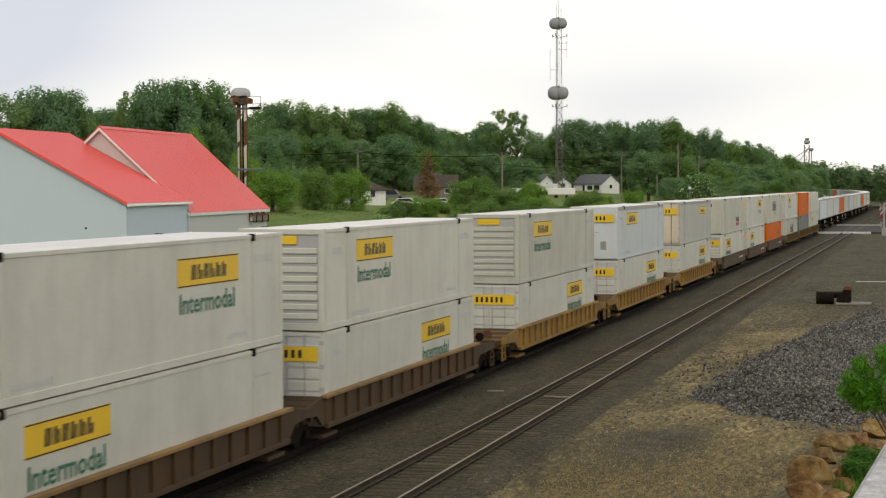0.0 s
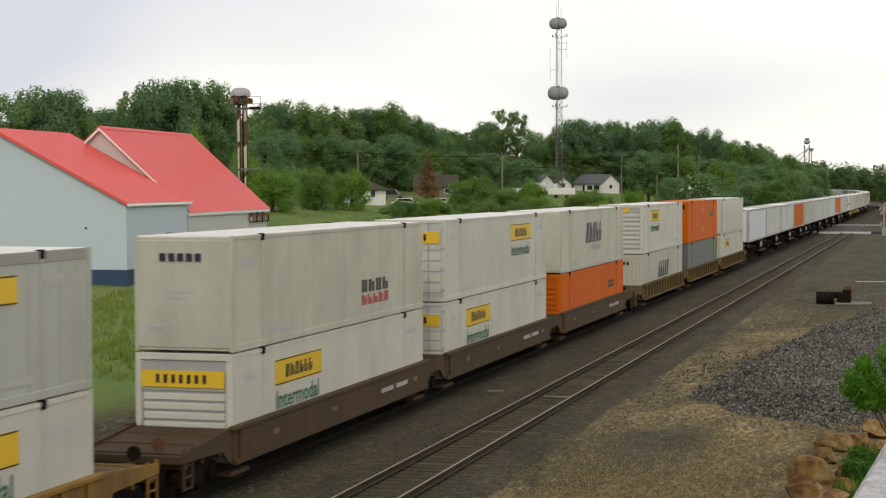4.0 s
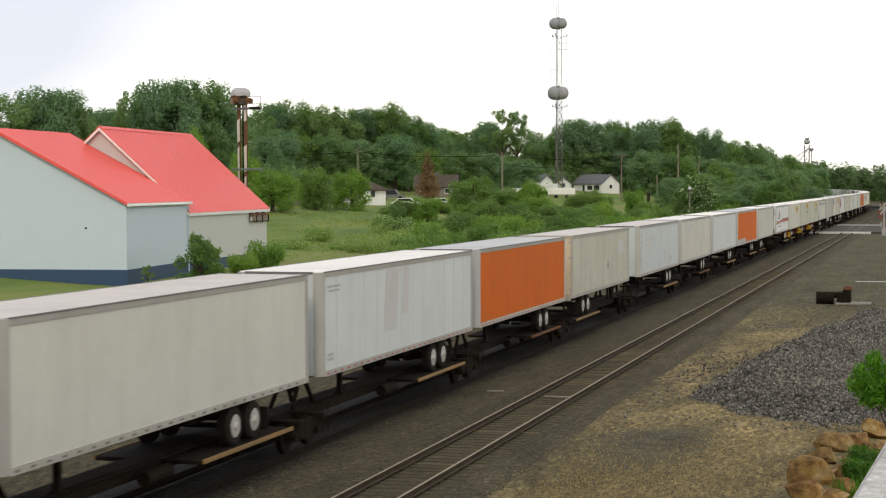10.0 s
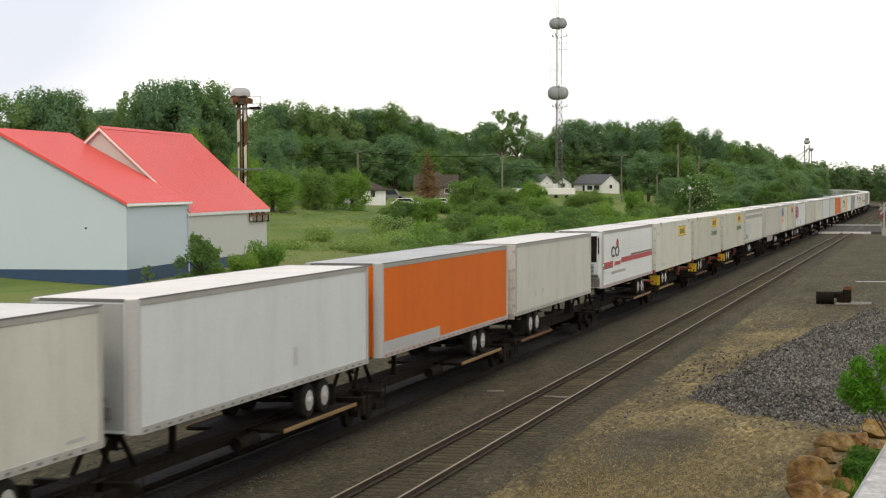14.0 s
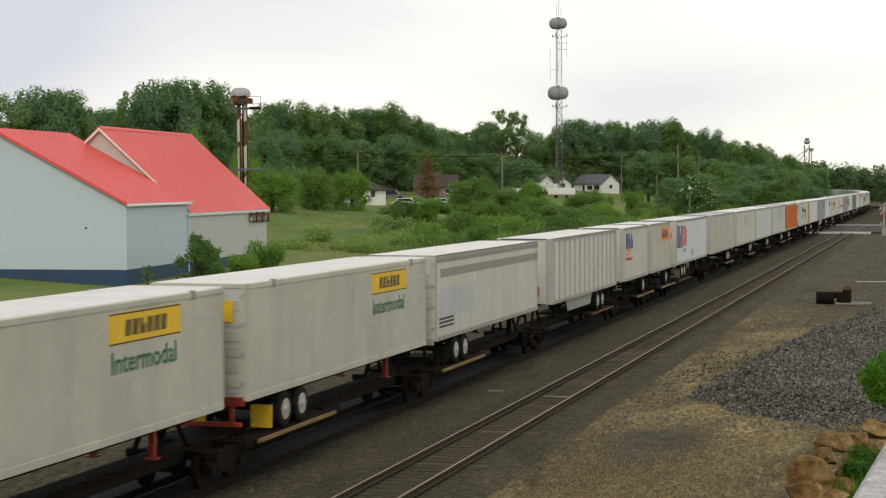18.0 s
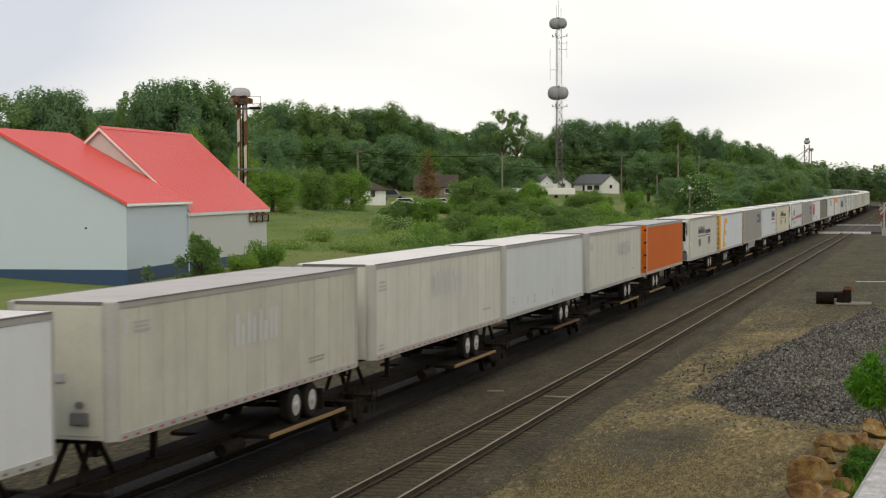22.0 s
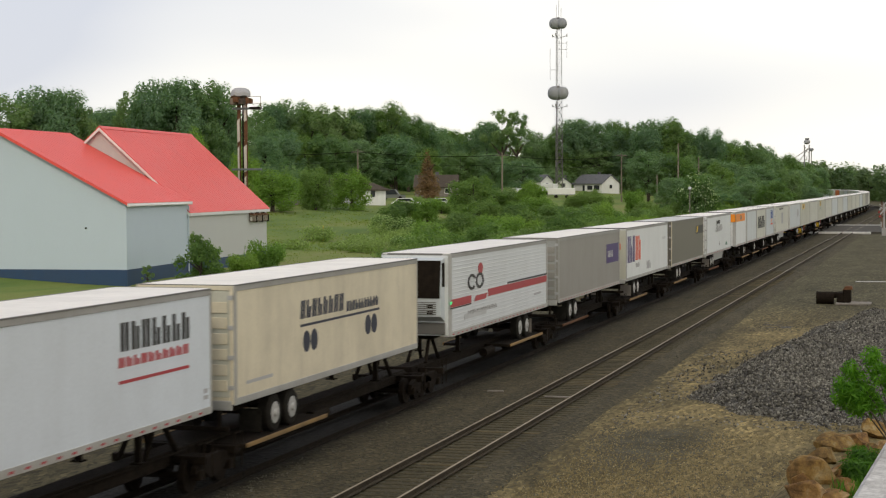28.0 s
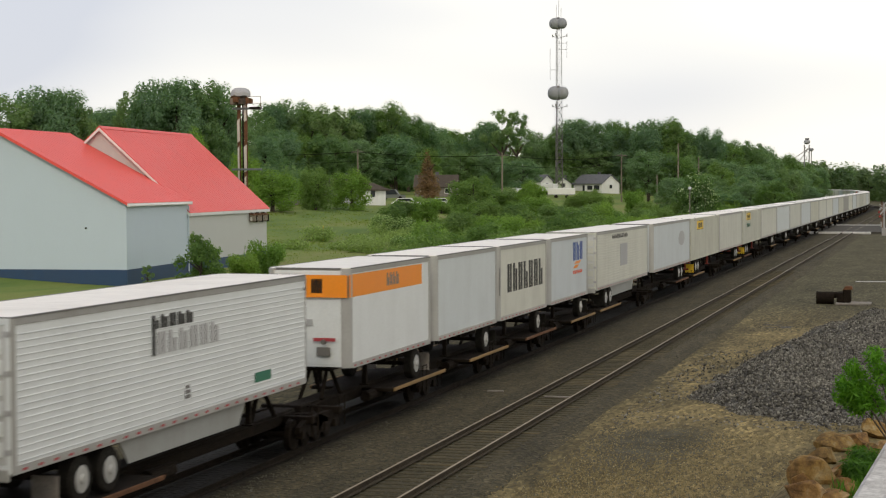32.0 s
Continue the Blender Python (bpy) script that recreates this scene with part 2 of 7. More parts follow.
def status_lamp_material():
    m, n, l, b = nodes_of("green_status_lamp", 0.3)
    b.inputs["Base Color"].default_value = (0.02, 0.5, 0.15, 1)
    b.inputs["Emission Color"].default_value = (0.05, 1.0, 0.35, 1)
    b.inputs["Emission Strength"].default_value = 1.2
    return m


M["lamp_green"] = status_lamp_material()


def ground_material():
    """Meadow on the far side, ballast dust and tan gravel in the yard."""
    m, n, l, b = nodes_of("ground_cover", 0.95, 0.0, 0.15)
    co = n.new("ShaderNodeTexCoord")
    v = co.outputs["Object"]
    sep = n.new("ShaderNodeSeparateXYZ")
    l.new(v, sep.inputs[0])
    big = noise_node(n, l, v, 0.035, 4, 0.55)
    mid = noise_node(n, l, coords(n, l, (1.0, 0.30, 1.0)), 0.42, 6, 0.65)
    fine = noise_node(n, l, v, 9.0, 5, 0.75)
    peb = n.new("ShaderNodeTexVoronoi")
    peb.inputs["Scale"].default_value = 9.0
    stretched = coords(n, l, (1.0, 0.32, 1.0))
    l.new(stretched, peb.inputs["Vector"])
    sward = noise_node(n, l, coords(n, l, (1.0, 0.22, 1.0)), 0.16, 5, 0.6)
    grass = ramp_node(n, l, sward.outputs[0], [(0.30, (0.088, 0.148, 0.038)), (0.44, (0.132, 0.190, 0.046)), (0.56, (0.177, 0.210, 0.058)), (0.70, (0.212, 0.197, 0.088))])
    soil = ramp_node(n, l, mid.outputs[0], [(0.30, (0.108, 0.088, 0.040)), (0.40, (0.132, 0.106, 0.054)), (0.52, (0.198, 0.155, 0.074)), (0.78, (0.250, 0.194, 0.092))])
    dark = ramp_node(n, l, mid.outputs[0], [(0.3, (0.047, 0.041, 0.023)), (0.7, (0.087, 0.075, 0.042))])
    # distance to the right of the near track decides ballast dust or tan yard
    wob = n.new("ShaderNodeMath")
    wob.operation = "MULTIPLY_ADD"
    l.new(big.outputs[0], wob.inputs[0])
    wob.inputs[1].default_value = 9.0
    l.new(sep.outputs[0], wob.inputs[2])
    t1 = n.new("ShaderNodeMapRange")
    t1.inputs["From Min"].default_value, t1.inputs["From Max"].default_value = -7.2, -5.2
    l.new(wob.outputs[0], t1.inputs[0])
    yard = mix_node(n, l, t1.outputs[0], dark.outputs[0], soil.outputs[0])
    far = n.new("ShaderNodeMapRange")
    far.inputs["From Min"].default_value, far.inputs["From Max"].default_value = 88.0, 112.0
    l.new(sep.outputs[1], far.inputs[0])
    yard = mix_node(n, l, far.outputs[0], yard, ramp_node(n, l, mid.outputs[0], [(0.3, (0.066, 0.060, 0.035)), (0.7, (0.108, 0.097, 0.056))]).outputs[0])
    pr = ramp_node(n, l, peb.outputs["Color"], [(0.1, (0.45, 0.45, 0.45)), (0.7, (1.15, 1.14, 1.1)), (0.95, (1.9, 1.85, 1.7))])
    yard = mix_node(n, l, 0.85, yard, pr.outputs[0], "MULTIPLY")
    grit = noise_node(n, l, stretched, 6.5, 6, 0.85)
    gt = ramp_node(n, l, grit.outputs[0], [(0.34, (0.5, 0.5, 0.52)), (0.5, (1.0, 1.0, 1.0)), (0.66, (1.5, 1.45, 1.35))])
    yard = mix_node(n, l, 0.55, yard, gt.outputs[0], "MULTIPLY")
    t2 = n.new("ShaderNodeMapRange")
    t2.inputs["From Min"].default_value, t2.inputs["From Max"].default_value = -29.0, -26.5
    t2.inputs["To Min"].default_value, t2.inputs["To Max"].default_value = 1.0, 0.0
    l.new(sep.outputs[0], t2.inputs[0])
    t3 = n.new("ShaderNodeMapRange")
    t3.inputs["From Min"].default_value, t3.inputs["From Max"].default_value = 14.0, 18.0
    l.new(sep.outputs[0], t3.inputs[0])
    gm = n.new("ShaderNodeMath")
    gm.operation = "MAXIMUM"
    l.new(t2.outputs[0], gm.inputs[0])
    l.new(t3.outputs[0], gm.inputs[1])
    c = mix_node(n, l, gm.outputs[0], yard, grass.outputs[0])
    fr = ramp_node(n, l, fine.outputs[0], [(0.3, (0.72, 0.72, 0.72)), (0.7, (1.25, 1.25, 1.25))])
    l.new(mix_node(n, l, 0.7, c, fr.outputs[0], "MULTIPLY"), b.inputs["Base Color"])
    bump(n, l, b, grit.outputs[0], 0.5, 0.05)
    return m


def ballast_material():
    m, n, l, b = nodes_of("track_ballast", 0.92, 0.0, 0.2)
    v = coords(n, l)
    peb = n.new("ShaderNodeTexVoronoi")
    peb.inputs["Scale"].default_value = 9.0
    l.new(v, peb.inputs["Vector"])
    mid = noise_node(n, l, coords(n, l, (1.0, 0.18, 1.0)), 1.1, 5, 0.6)
    a = ramp_node(n, l, mid.outputs[0], [(0.3, (0.046, 0.039, 0.022)), (0.55, (0.069, 0.058, 0.033)), (0.75, (0.090, 0.075, 0.042))])
    pr = ramp_node(n, l, peb.outputs["Color"], [(0.1, (0.55, 0.55, 0.55)), (0.75, (1.2, 1.2, 1.2)), (0.97, (2.0, 2.0, 2.0))])
    col = mix_node(n, l, 1.0, a.outputs[0], pr.outputs[0], "MULTIPLY")
    # train shade with oil and brake dust, put into colour along the busy track
    sep = n.new("ShaderNodeSeparateXYZ")
    co = n.new("ShaderNodeTexCoord")
    l.new(co.outputs["Object"], sep.inputs[0])
    wob = noise_node(n, l, co.outputs["Object"], 0.8, 4, 0.6)
    ad = n.new("ShaderNodeMath")
    ad.operation = "MULTIPLY_ADD"
    l.new(wob.outputs[0], ad.inputs[0])
    ad.inputs[1].default_value = 1.3
    l.new(sep.outputs[0], ad.inputs[2])
    mr = n.new("ShaderNodeMapRange")
    mr.inputs["From Min"].default_value, mr.inputs["From Max"].default_value = -17.1, -15.3
    l.new(ad.outputs[0], mr.inputs[0])
    col = mix_node(n, l, mr.outputs[0], mix_node(n, l, 1.0, col, (0.12, 0.112, 0.10), "MULTIPLY"), col)
    l.new(col, b.inputs["Base Color"])
    bump(n, l, b, peb.outputs["Distance"], 0.9, 0.05)
    return m


M["ground"] = ground_material()
M["ballast"] = ballast_material()
# sleepers under the train: shade and oil in one dark colour
M["ballast_shade_oil"] = rough_stuff("oil_darkened_ballast", [(0.3, (0.010, 0.008, 0.006)), (0.7, (0.022, 0.018, 0.013))], 2.5, 0.92, 0.8, 0.05, 16)


# ---- mesh helpers ----
def box(bm, x0, x1, y0, y1, z0, z1, bevel=0.0):
    vs = [bm.verts.new((x, y, z)) for z in (z0, z1) for y in (y0, y1) for x in (x0, x1)]
    fs = [bm.faces.new([vs[i] for i in q]) for q in ((0, 2, 3, 1), (4, 5, 7, 6), (0, 1, 5, 4), (2, 6, 7, 3), (0, 4, 6, 2), (1, 3, 7, 5))]
    if bevel:
        bmesh.ops.bevel(bm, geom=list({e for f in fs for e in f.edges}), offset=bevel, segments=1, affect="EDGES")
    return bm


def prism(bm, pts, axis, a, b):
    """A closed outline of (p, q) pairs, drawn out along an axis from a to b."""
    def at(p, q, d):
        return {"x": (d, p, q), "y": (p, d, q), "z": (p, q, d)}[axis]
    lo = [bm.verts.new(at(p, q, a)) for p, q in pts]
    hi = [bm.verts.new(at(p, q, b)) for p, q in pts]
    k = len(pts)
    bm.faces.new(lo[::-1])
    bm.faces.new(hi)
    for i in range(k):
        bm.faces.new((lo[i], lo[(i + 1) % k], hi[(i + 1) % k], hi[i]))
    return bm


def tube(bm, p, q, r0, r1=None, seg=8):
    r1 = r0 if r1 is None else r1
    p, q = Vector(p), Vector(q)
    d = (q - p).normalized()
    a = d.orthogonal().normalized()
    b = d.cross(a)
    rings = []
    for c, r in ((p, r0), (q, r1)):
        rings.append([bm.verts.new(c + (a * math.cos(t) + b * math.sin(t)) * r) for t in (2 * math.pi * i / seg for i in range(seg))])
    for i in range(seg):
        bm.faces.new((rings[0][i], rings[0][(i + 1) % seg], rings[1][(i + 1) % seg], rings[1][i]))
    bm.faces.new(rings[0][::-1])
    bm.faces.new(rings[1])
    return bm


def done(bm, name, smooth=False):
    bmesh.ops.recalc_face_normals(bm, faces=bm.faces)
    me = bpy.data.meshes.new(name)
    bm.to_mesh(me)
    bm.free()
    if smooth:
        me.polygons.foreach_set("use_smooth", [True] * len(me.polygons))
    return me


def B():
    return bmesh.new()


def part(name, bm, material, parent, label="", smooth=False):
    me = done(bm, name, smooth)
    me.materials.append(M[material])
    ob = new(name, me)
    ob.parent = parent
    if label:
        ob["label"] = label
    return ob


CACHE = {}


def cpart(key, name, make, material, parent, label="", at=None, smooth=False):
    """A part whose mesh is shared between alike parts."""
    k = (key, material)
    if k not in CACHE:
        me = done(make(), name, smooth)
        me.materials.append(M[material])
        CACHE[k] = me
    ob = new(name, CACHE[k])
    ob.parent = parent
    if at is not None:
        ob.location = at
    if label:
        ob["label"] = label
    return ob


def empty(name, m, label, category, group="", kind=""):
    ob = new(name)
    ob.empty_display_size = 0.2
    ob.matrix_basis = m
    return tagged(ob, label, category, group, kind)


def structure(name, bm, material, label, smooth=False, category=""):
    ob = part(name, bm, material, None, label, smooth)
    return tagged(ob, label, category, "", "structure")


# ---- ground and track ----
def step_line(v, xs, ys):
    return float(np.interp(v, xs, ys))


def ground_z(x, y):
    """Height of the ground: level yard, bank by the bridge, hillside beyond the tracks."""
    if x < -18.5:
        d = -x - 18.5
        z = step_line(d, (0, 4, 20, 32, 40, 60, 75, 110, 300), (-0.62, -0.75, 0.2, 0.9, 1.2, 3.0, 4.2, 4.6, 5.0))
        if d > 30:
            z += min(max((y - 250) / 200, 0), 1) * 1.3 * min((d - 30) / 25, 1)
        return z
    z = -0.31 if x < -10.5 else -0.38
    if x > -12 and y < 60:
        top = step_line(y, (0, 8, 15, 22, 28, 34, 42), (4.2, 3.7, 3.4, 3.15, 2.95, 1.5, -0.38))
        z = max(z, top - max(0.0, -1.9 - x) * 0.95)
    return z


def ground_lines(stops):
    out = []
    for a, b, st in stops:
        k = a
        while k < b:
            out.append(k)
            k += st
    return out


def make_ground():
    xs = ground_lines(((-2600, -320, 240), (-320, -120, 10), (-120, -24, 3), (-24, 4, 0.7), (4, 40, 4), (40, 2601, 256)))
    ys = ground_lines(((-400, -20, 60), (-20, 60, 1.0), (60, 130, 2.0), (130, 520, 6), (520, 4600, 340)))
    vs = []
    for y in ys:
        for x in xs:
            n = noise.noise(Vector((x * 0.11, y * 0.11, 0.3))) * 0.10 + noise.noise(Vector((x * 0.5, y * 0.5, 1.7))) * 0.035
            if -23.5 < x < -9.5:
                n *= 0.15
            vs.append((x, y, ground_z(x, y) + n * (2.2 if x < -30 else 1.0)))
    w = len(xs)
    fs = [(j * w + i, j * w + i + 1, (j + 1) * w + i + 1, (j + 1) * w + i) for j in range(len(ys) - 1) for i in range(w - 1)]
    me = bpy.data.meshes.new("ground")
    me.from_pydata(vs, [], fs)
    me.materials.append(M["ground"])
    me.polygons.foreach_set("use_smooth", [True] * len(fs))
    tagged(new("ground", me), "gravel yard rising to a green meadow beyond the tracks", "ground", "", "structure")


make_ground()
CURVE_AT, CURVE_R = 425.0, 1500.0


def on_line(x, q):
    """The place q metres along the line, x metres across: straight, then a left-hand curve."""
    if q <= CURVE_AT:
        return Vector((x, q, 0)), 0.0
    a = (q - CURVE_AT) / CURVE_R
    r = CURVE_R + (x + 17.965)
    return Vector((-17.965 - CURVE_R + r * math.cos(a), CURVE_AT + r * math.sin(a), 0)), a


def swept(bm, outline, x, stops):
    """A cross-section (dx, z) carried along the line."""
    rows = []
    for q in stops:
        rows.append([bm.verts.new(on_line(x + dx, q)[0] + Vector((0, 0, z))) for dx, z in outline])
    k = len(outline)
    for a, b in zip(rows, rows[1:]):
        for i in range(k):
            bm.faces.new((a[i], a[(i + 1) % k], b[(i + 1) % k], b[i]))
    bm.faces.new(rows[0][::-1])
    bm.faces.new(rows[-1])
    return bm


FAR_STOPS = [-60, 0, 60, 150, 300, CURVE_AT] + [CURVE_AT + 20 * k for k in range(1, 22)]
RAIL = [(-0.075, -0.17), (0.075, -0.17), (0.075, -0.155), (0.012, -0.13), (0.012, -0.045), (0.037, -0.035), (0.037, -0.006), (-0.037, -0.006), (-0.037, -0.035), (-0.012, -0.045), (-0.012, -0.13), (-0.075, -0.155)]
HEAD = [(-0.034, -0.005), (0.034, -0.005), (0.03, 0.0), (-0.03, 0.0)]
TRACK_X = (-17.965, -12.93)
bed = swept(B(), [(-21.4, -0.95), (-10.1, -0.95), (-10.2, -0.45), (-10.6, -0.32), (-11.0, -0.245), (-11.3, -0.235), (-14.6, -0.235), (-15.4, -0.245), (-16.3, -0.235), (-19.6, -0.235), (-20.3, -0.30), (-21.2, -0.62)], 0.0, FAR_STOPS)
structure("track_bed", bed, "ballast", "dark dusty ballast bed under both tracks")
for cx, label in zip(TRACK_X, ("main track under the train, dusty ballast", "empty second track, worn rails on dusty ballast")):
    line = empty("railway_track", pose(0, 0, 0), label, "railway track", "", "structure")
    for sx in (-0.755, 0.755):
        # rails under the train are black iron: the shade there is in the colour
        r = part("rail", swept(B(), RAIL, cx + sx, FAR_STOPS), "rail_steel" if cx > -15 else "iron", line, "rusty rail with a shiny worn head")
        part("rail_head", swept(B(), HEAD, cx + sx, FAR_STOPS), "rail_top" if cx > -15 else "iron", r)

# crossing: concrete panels and an asphalt road over both tracks
for k, (y0, y1) in enumerate(((263.5, 267.5), (309.0, 313.0))):
    structure("crossing_panel", box(B(), -21.0, -9.6, y0, y1, -0.3, -0.012, 0.02), "concrete", "pale concrete edge of a level crossing")
structure("road", box(B(), -60.0, 60.0, 268.0, 308.5, -0.5, -0.03), "asphalt", "grey asphalt road over the level crossing")

# ---- bridge wing wall beside the camera ----
wall_bm = box(B(), 0.0, 0.94, -3.0, 9.5, 2.0, 6.6, 0.02)
wing = structure("wall_bridge", wall_bm, "concrete", "weathered pale concrete wing wall of the bridge")
wing.matrix_basis = pose(-0.452, 0, 0, 0, 0, -3.19)


# ---- building with the red roof ----
def big_building():
    ob = empty("red_roofed_building", pose(-50.41, 100.84, 1.0, 0, 0, 6.2), "pale blue building with red metal roofs and navy base", "building")
    # low wing: 18 m wide, ridge along the wall that shows; high wing: narrower and steeper
    for x0, x1, y0, y1, eave, ridge, name in ((-18.0, 0.0, 0.0, 12.6, 5.27, 10.05, "low wing"), (-13.2, 0.06, 12.6, 33.0, 4.50, 10.56, "high wing")):
        cx = (x0 + x1) / 2
        bm = prism(B(), [(x0, -1.2), (x1, -1.2), (x1, eave), (cx, ridge - 0.12), (x0, eave)], "y", y0, y1)
        part("wall", bm, "wall_blue" if name == "low wing" else "wall_grey", ob, ("pale blue" if name == "low wing" else "pale grey") + " siding of the " + name)
        slope = (ridge - eave) / (cx - x0)
        for s in (-1, 1):
            xe = (x1 + 0.18) if s > 0 else (x0 - 0.18)
            ze = eave - slope * 0.18
            ya, yb = y0 - 0.3, y1 + 0.35
            bm = prism(B(), [(cx, ridge), (xe, ze), (xe, ze + 0.09), (cx, ridge + 0.11)], "y", ya, yb)
            r = part("roof_slope", bm, "red_roof", ob, "red standing-seam metal roof")
            n = int((yb - ya) / 0.6)
            for k in range(n + 1) if s > 0 else ():
                y = ya + k * (yb - ya) / n
                part("roof_seam", prism(B(), [(cx, ridge + 0.11), (xe, ze + 0.09), (xe, ze + 0.104), (cx, ridge + 0.124)], "y", y - 0.012, y + 0.012), "red_roof", r)
            part("fascia", box(B(), xe - 0.02, xe + 0.03, ya, yb, ze - 0.17, ze + 0.05), "trim_white", r, "white eave board")
            for y, t in ((ya, -0.03), (yb, 0.03)):
                part("rake_board", prism(B(), [(cx, ridge - (0.20 if name == "high wing" else 0.09)), (xe, ze - (0.20 if name == "high wing" else 0.09)), (xe, ze + 0.02), (cx, ridge + 0.03)], "y", min(y, y + t), max(y, y + t)), "trim_white" if name == "high wing" else "red_roof", r)
        part("ridge_cap", prism(B(), [(cx - 0.24, ridge - 0.06), (cx, ridge + 0.16), (cx + 0.24, ridge - 0.06)], "y", y0 - 0.3, y1 + 0.35), "red_roof", ob)
        part("base_band", box(box(B(), x1, x1 + 0.03, y0 - 0.03, y1, -1.0, 0.92), x0, x1, y0 - 0.03, y0 - 0.001, -1.0, 0.92) if y0 == 0.0 else box(B(), x1, x1 + 0.03, y0, y1, -1.0, 0.86), "band_blue", ob, "navy painted base band")
    for k in range(3):
        y = 27.7 + k * 1.72
        lamp = part("floodlight", box(B(), 0.10, 0.42, y, y + 1.0, 3.42, 4.02, 0.05), "pole", ob, "tan wall floodlight")
        part("bracket", box(B(), 0.06, 0.24, y + 0.4, y + 0.6, 3.6, 4.2), "iron", lamp)
        part("hood", prism(B(), [(0.08, 4.03), (0.50, 3.92), (0.50, 3.98), (0.08, 4.12)], "y", y - 0.05, y + 1.05), "rust", lamp, "rusty lamp hood")
        part("side_shade", box(B(), 0.09, 0.46, y + 1.0, y + 1.22, 3.36, 4.0, 0.03), "iron", lamp, "dark end shade")
        part("lens", box(B(), 0.16, 0.36, y - 0.02, y, 3.50, 3.80), "concrete", lamp, "dusty lens")
    part("wall_vent", tube(B(), (-2.77, -0.06, 3.62), (-2.77, 0.02, 3.62), 0.06, seg=10), "iron", ob, "small dark wall vent")
    part("downpipe", tube(B(), (0.09, 12.4, 0.2), (0.09, 12.4, 4.9), 0.05, seg=8), "wall_blue", ob)
    part("eave_gutter", box(B(), 0.21, 0.31, -0.3, 12.5, 5.02, 5.14, 0.02), "trim_white", ob)


big_building()


def sign_frame():
    ob = empty("sign_frame", pose(-58.38, 139.3, 1.2), "tall rusty twin-pole sign frame with a domed top", "sign frame")
    for x, streaks in ((-0.33, ((9.9, 12.0), (5.0, 9.6), (1.0, 4.6))), (0.30, ((11.7, 13.3), (7.3, 9.7), (3.0, 7.0)))):
        p = part("pole", tube(B(), (x, 0, -0.6), (x, 0, 13.4), 0.16, seg=12), "rust", ob, "rusty pole with white strips")
        # white strips on the camera side: old paint and pole highlight as colour
        for z0, z1 in streaks:
            w = 0.135 if z0 > 7 else 0.09
            part("paint_streak", prism(B(), [(x - w * 0.7, z0), (x + w * 0.9, z0 + 0.12), (x + w * 0.8, z1), (x - w, z1 - 0.2)], "y", -0.175, -0.10), "streak", p, "white strip, old paint and highlight")
    lad = part("ladder", box(B(), -0.06, 0.06, 0.05, 0.12, 0.0, 13.2), "iron", ob, "dark ladder between the poles")
    for k in range(18):
        part("rung", box(B(), -0.16, 0.16, 0.02, 0.05, 1.0 + k * 0.68, 1.05 + k * 0.68), "iron", lad)
    for z, a, b in ((7.55, -0.95, 1.75), (12.85, -0.85, 1.75)):
        part("cross_bar", box(B(), a, b, -0.26, 0.16, z - 0.09, z + 0.09, 0.02), "steelgrey", ob, "dark grey cross bar")
    part("end_plate", box(B(), 0.75, 1.75, -0.3, 0.18, 12.80, 13.0, 0.03), "iron", ob)
    # battered top: ribbed cap on a rusty, uneven ring
    bm = B()
    n = 18
    rings = []
    for zz, rr in ((13.95, 0.86), (14.25, 0.84), (14.48, 0.70), (14.62, 0.42), (14.66, 0.05)):
        rings.append([bm.verts.new((-0.2 + (rr + 0.05 * (k % 2)) * math.cos(2 * math.pi * k / n), (rr + 0.05 * (k % 2)) * math.sin(2 * math.pi * k / n), zz + 0.05 * math.sin(k * 2.1))) for k in range(n)])
    for a, b in zip(rings, rings[1:]):
        for k in range(n):
            bm.faces.new((a[k], a[(k + 1) % n], b[(k + 1) % n], b[k]))
    bm.faces.new(rings[0][::-1])
    bm.faces.new(rings[-1])
    part("dome", bm, "fade", ob, "weathered brownish ribbed cap")
    rng = random.Random(3)
    # added boxes stand in for an irregular rusty mass
    for k in range(9):
        a = 2 * math.pi * k / 9 + 0.3
        cx, cy, cz = -0.1 + 0.72 * math.cos(a), 0.72 * math.sin(a), 13.62 + rng.uniform(-0.22, 0.18)
        w, hh = rng.uniform(0.16, 0.3), rng.uniform(0.16, 0.3)
        part("lamp_box", box(B(), cx - w, cx + w, cy - w, cy + w, cz - hh, cz + hh, 0.05), ("rust", "pole", "rust", "bark")[k % 4], ob, "rusty lump under the cap")
    part("collar", tube(B(), (-0.05, 0, 13.2), (-0.12, 0, 13.95), 0.45, 0.6, 12), "bark", ob)
    for z in (13.3, 13.9):
        part("thin_rod", tube(B(), (0.5, 0, z), (1.75, 0, z), 0.02, seg=5), "rust", ob)
    part("thin_rod", tube(B(), (1.7, 0, 12.9), (1.7, 0, 13.9), 0.02, seg=5), "rust", ob)


sign_frame()


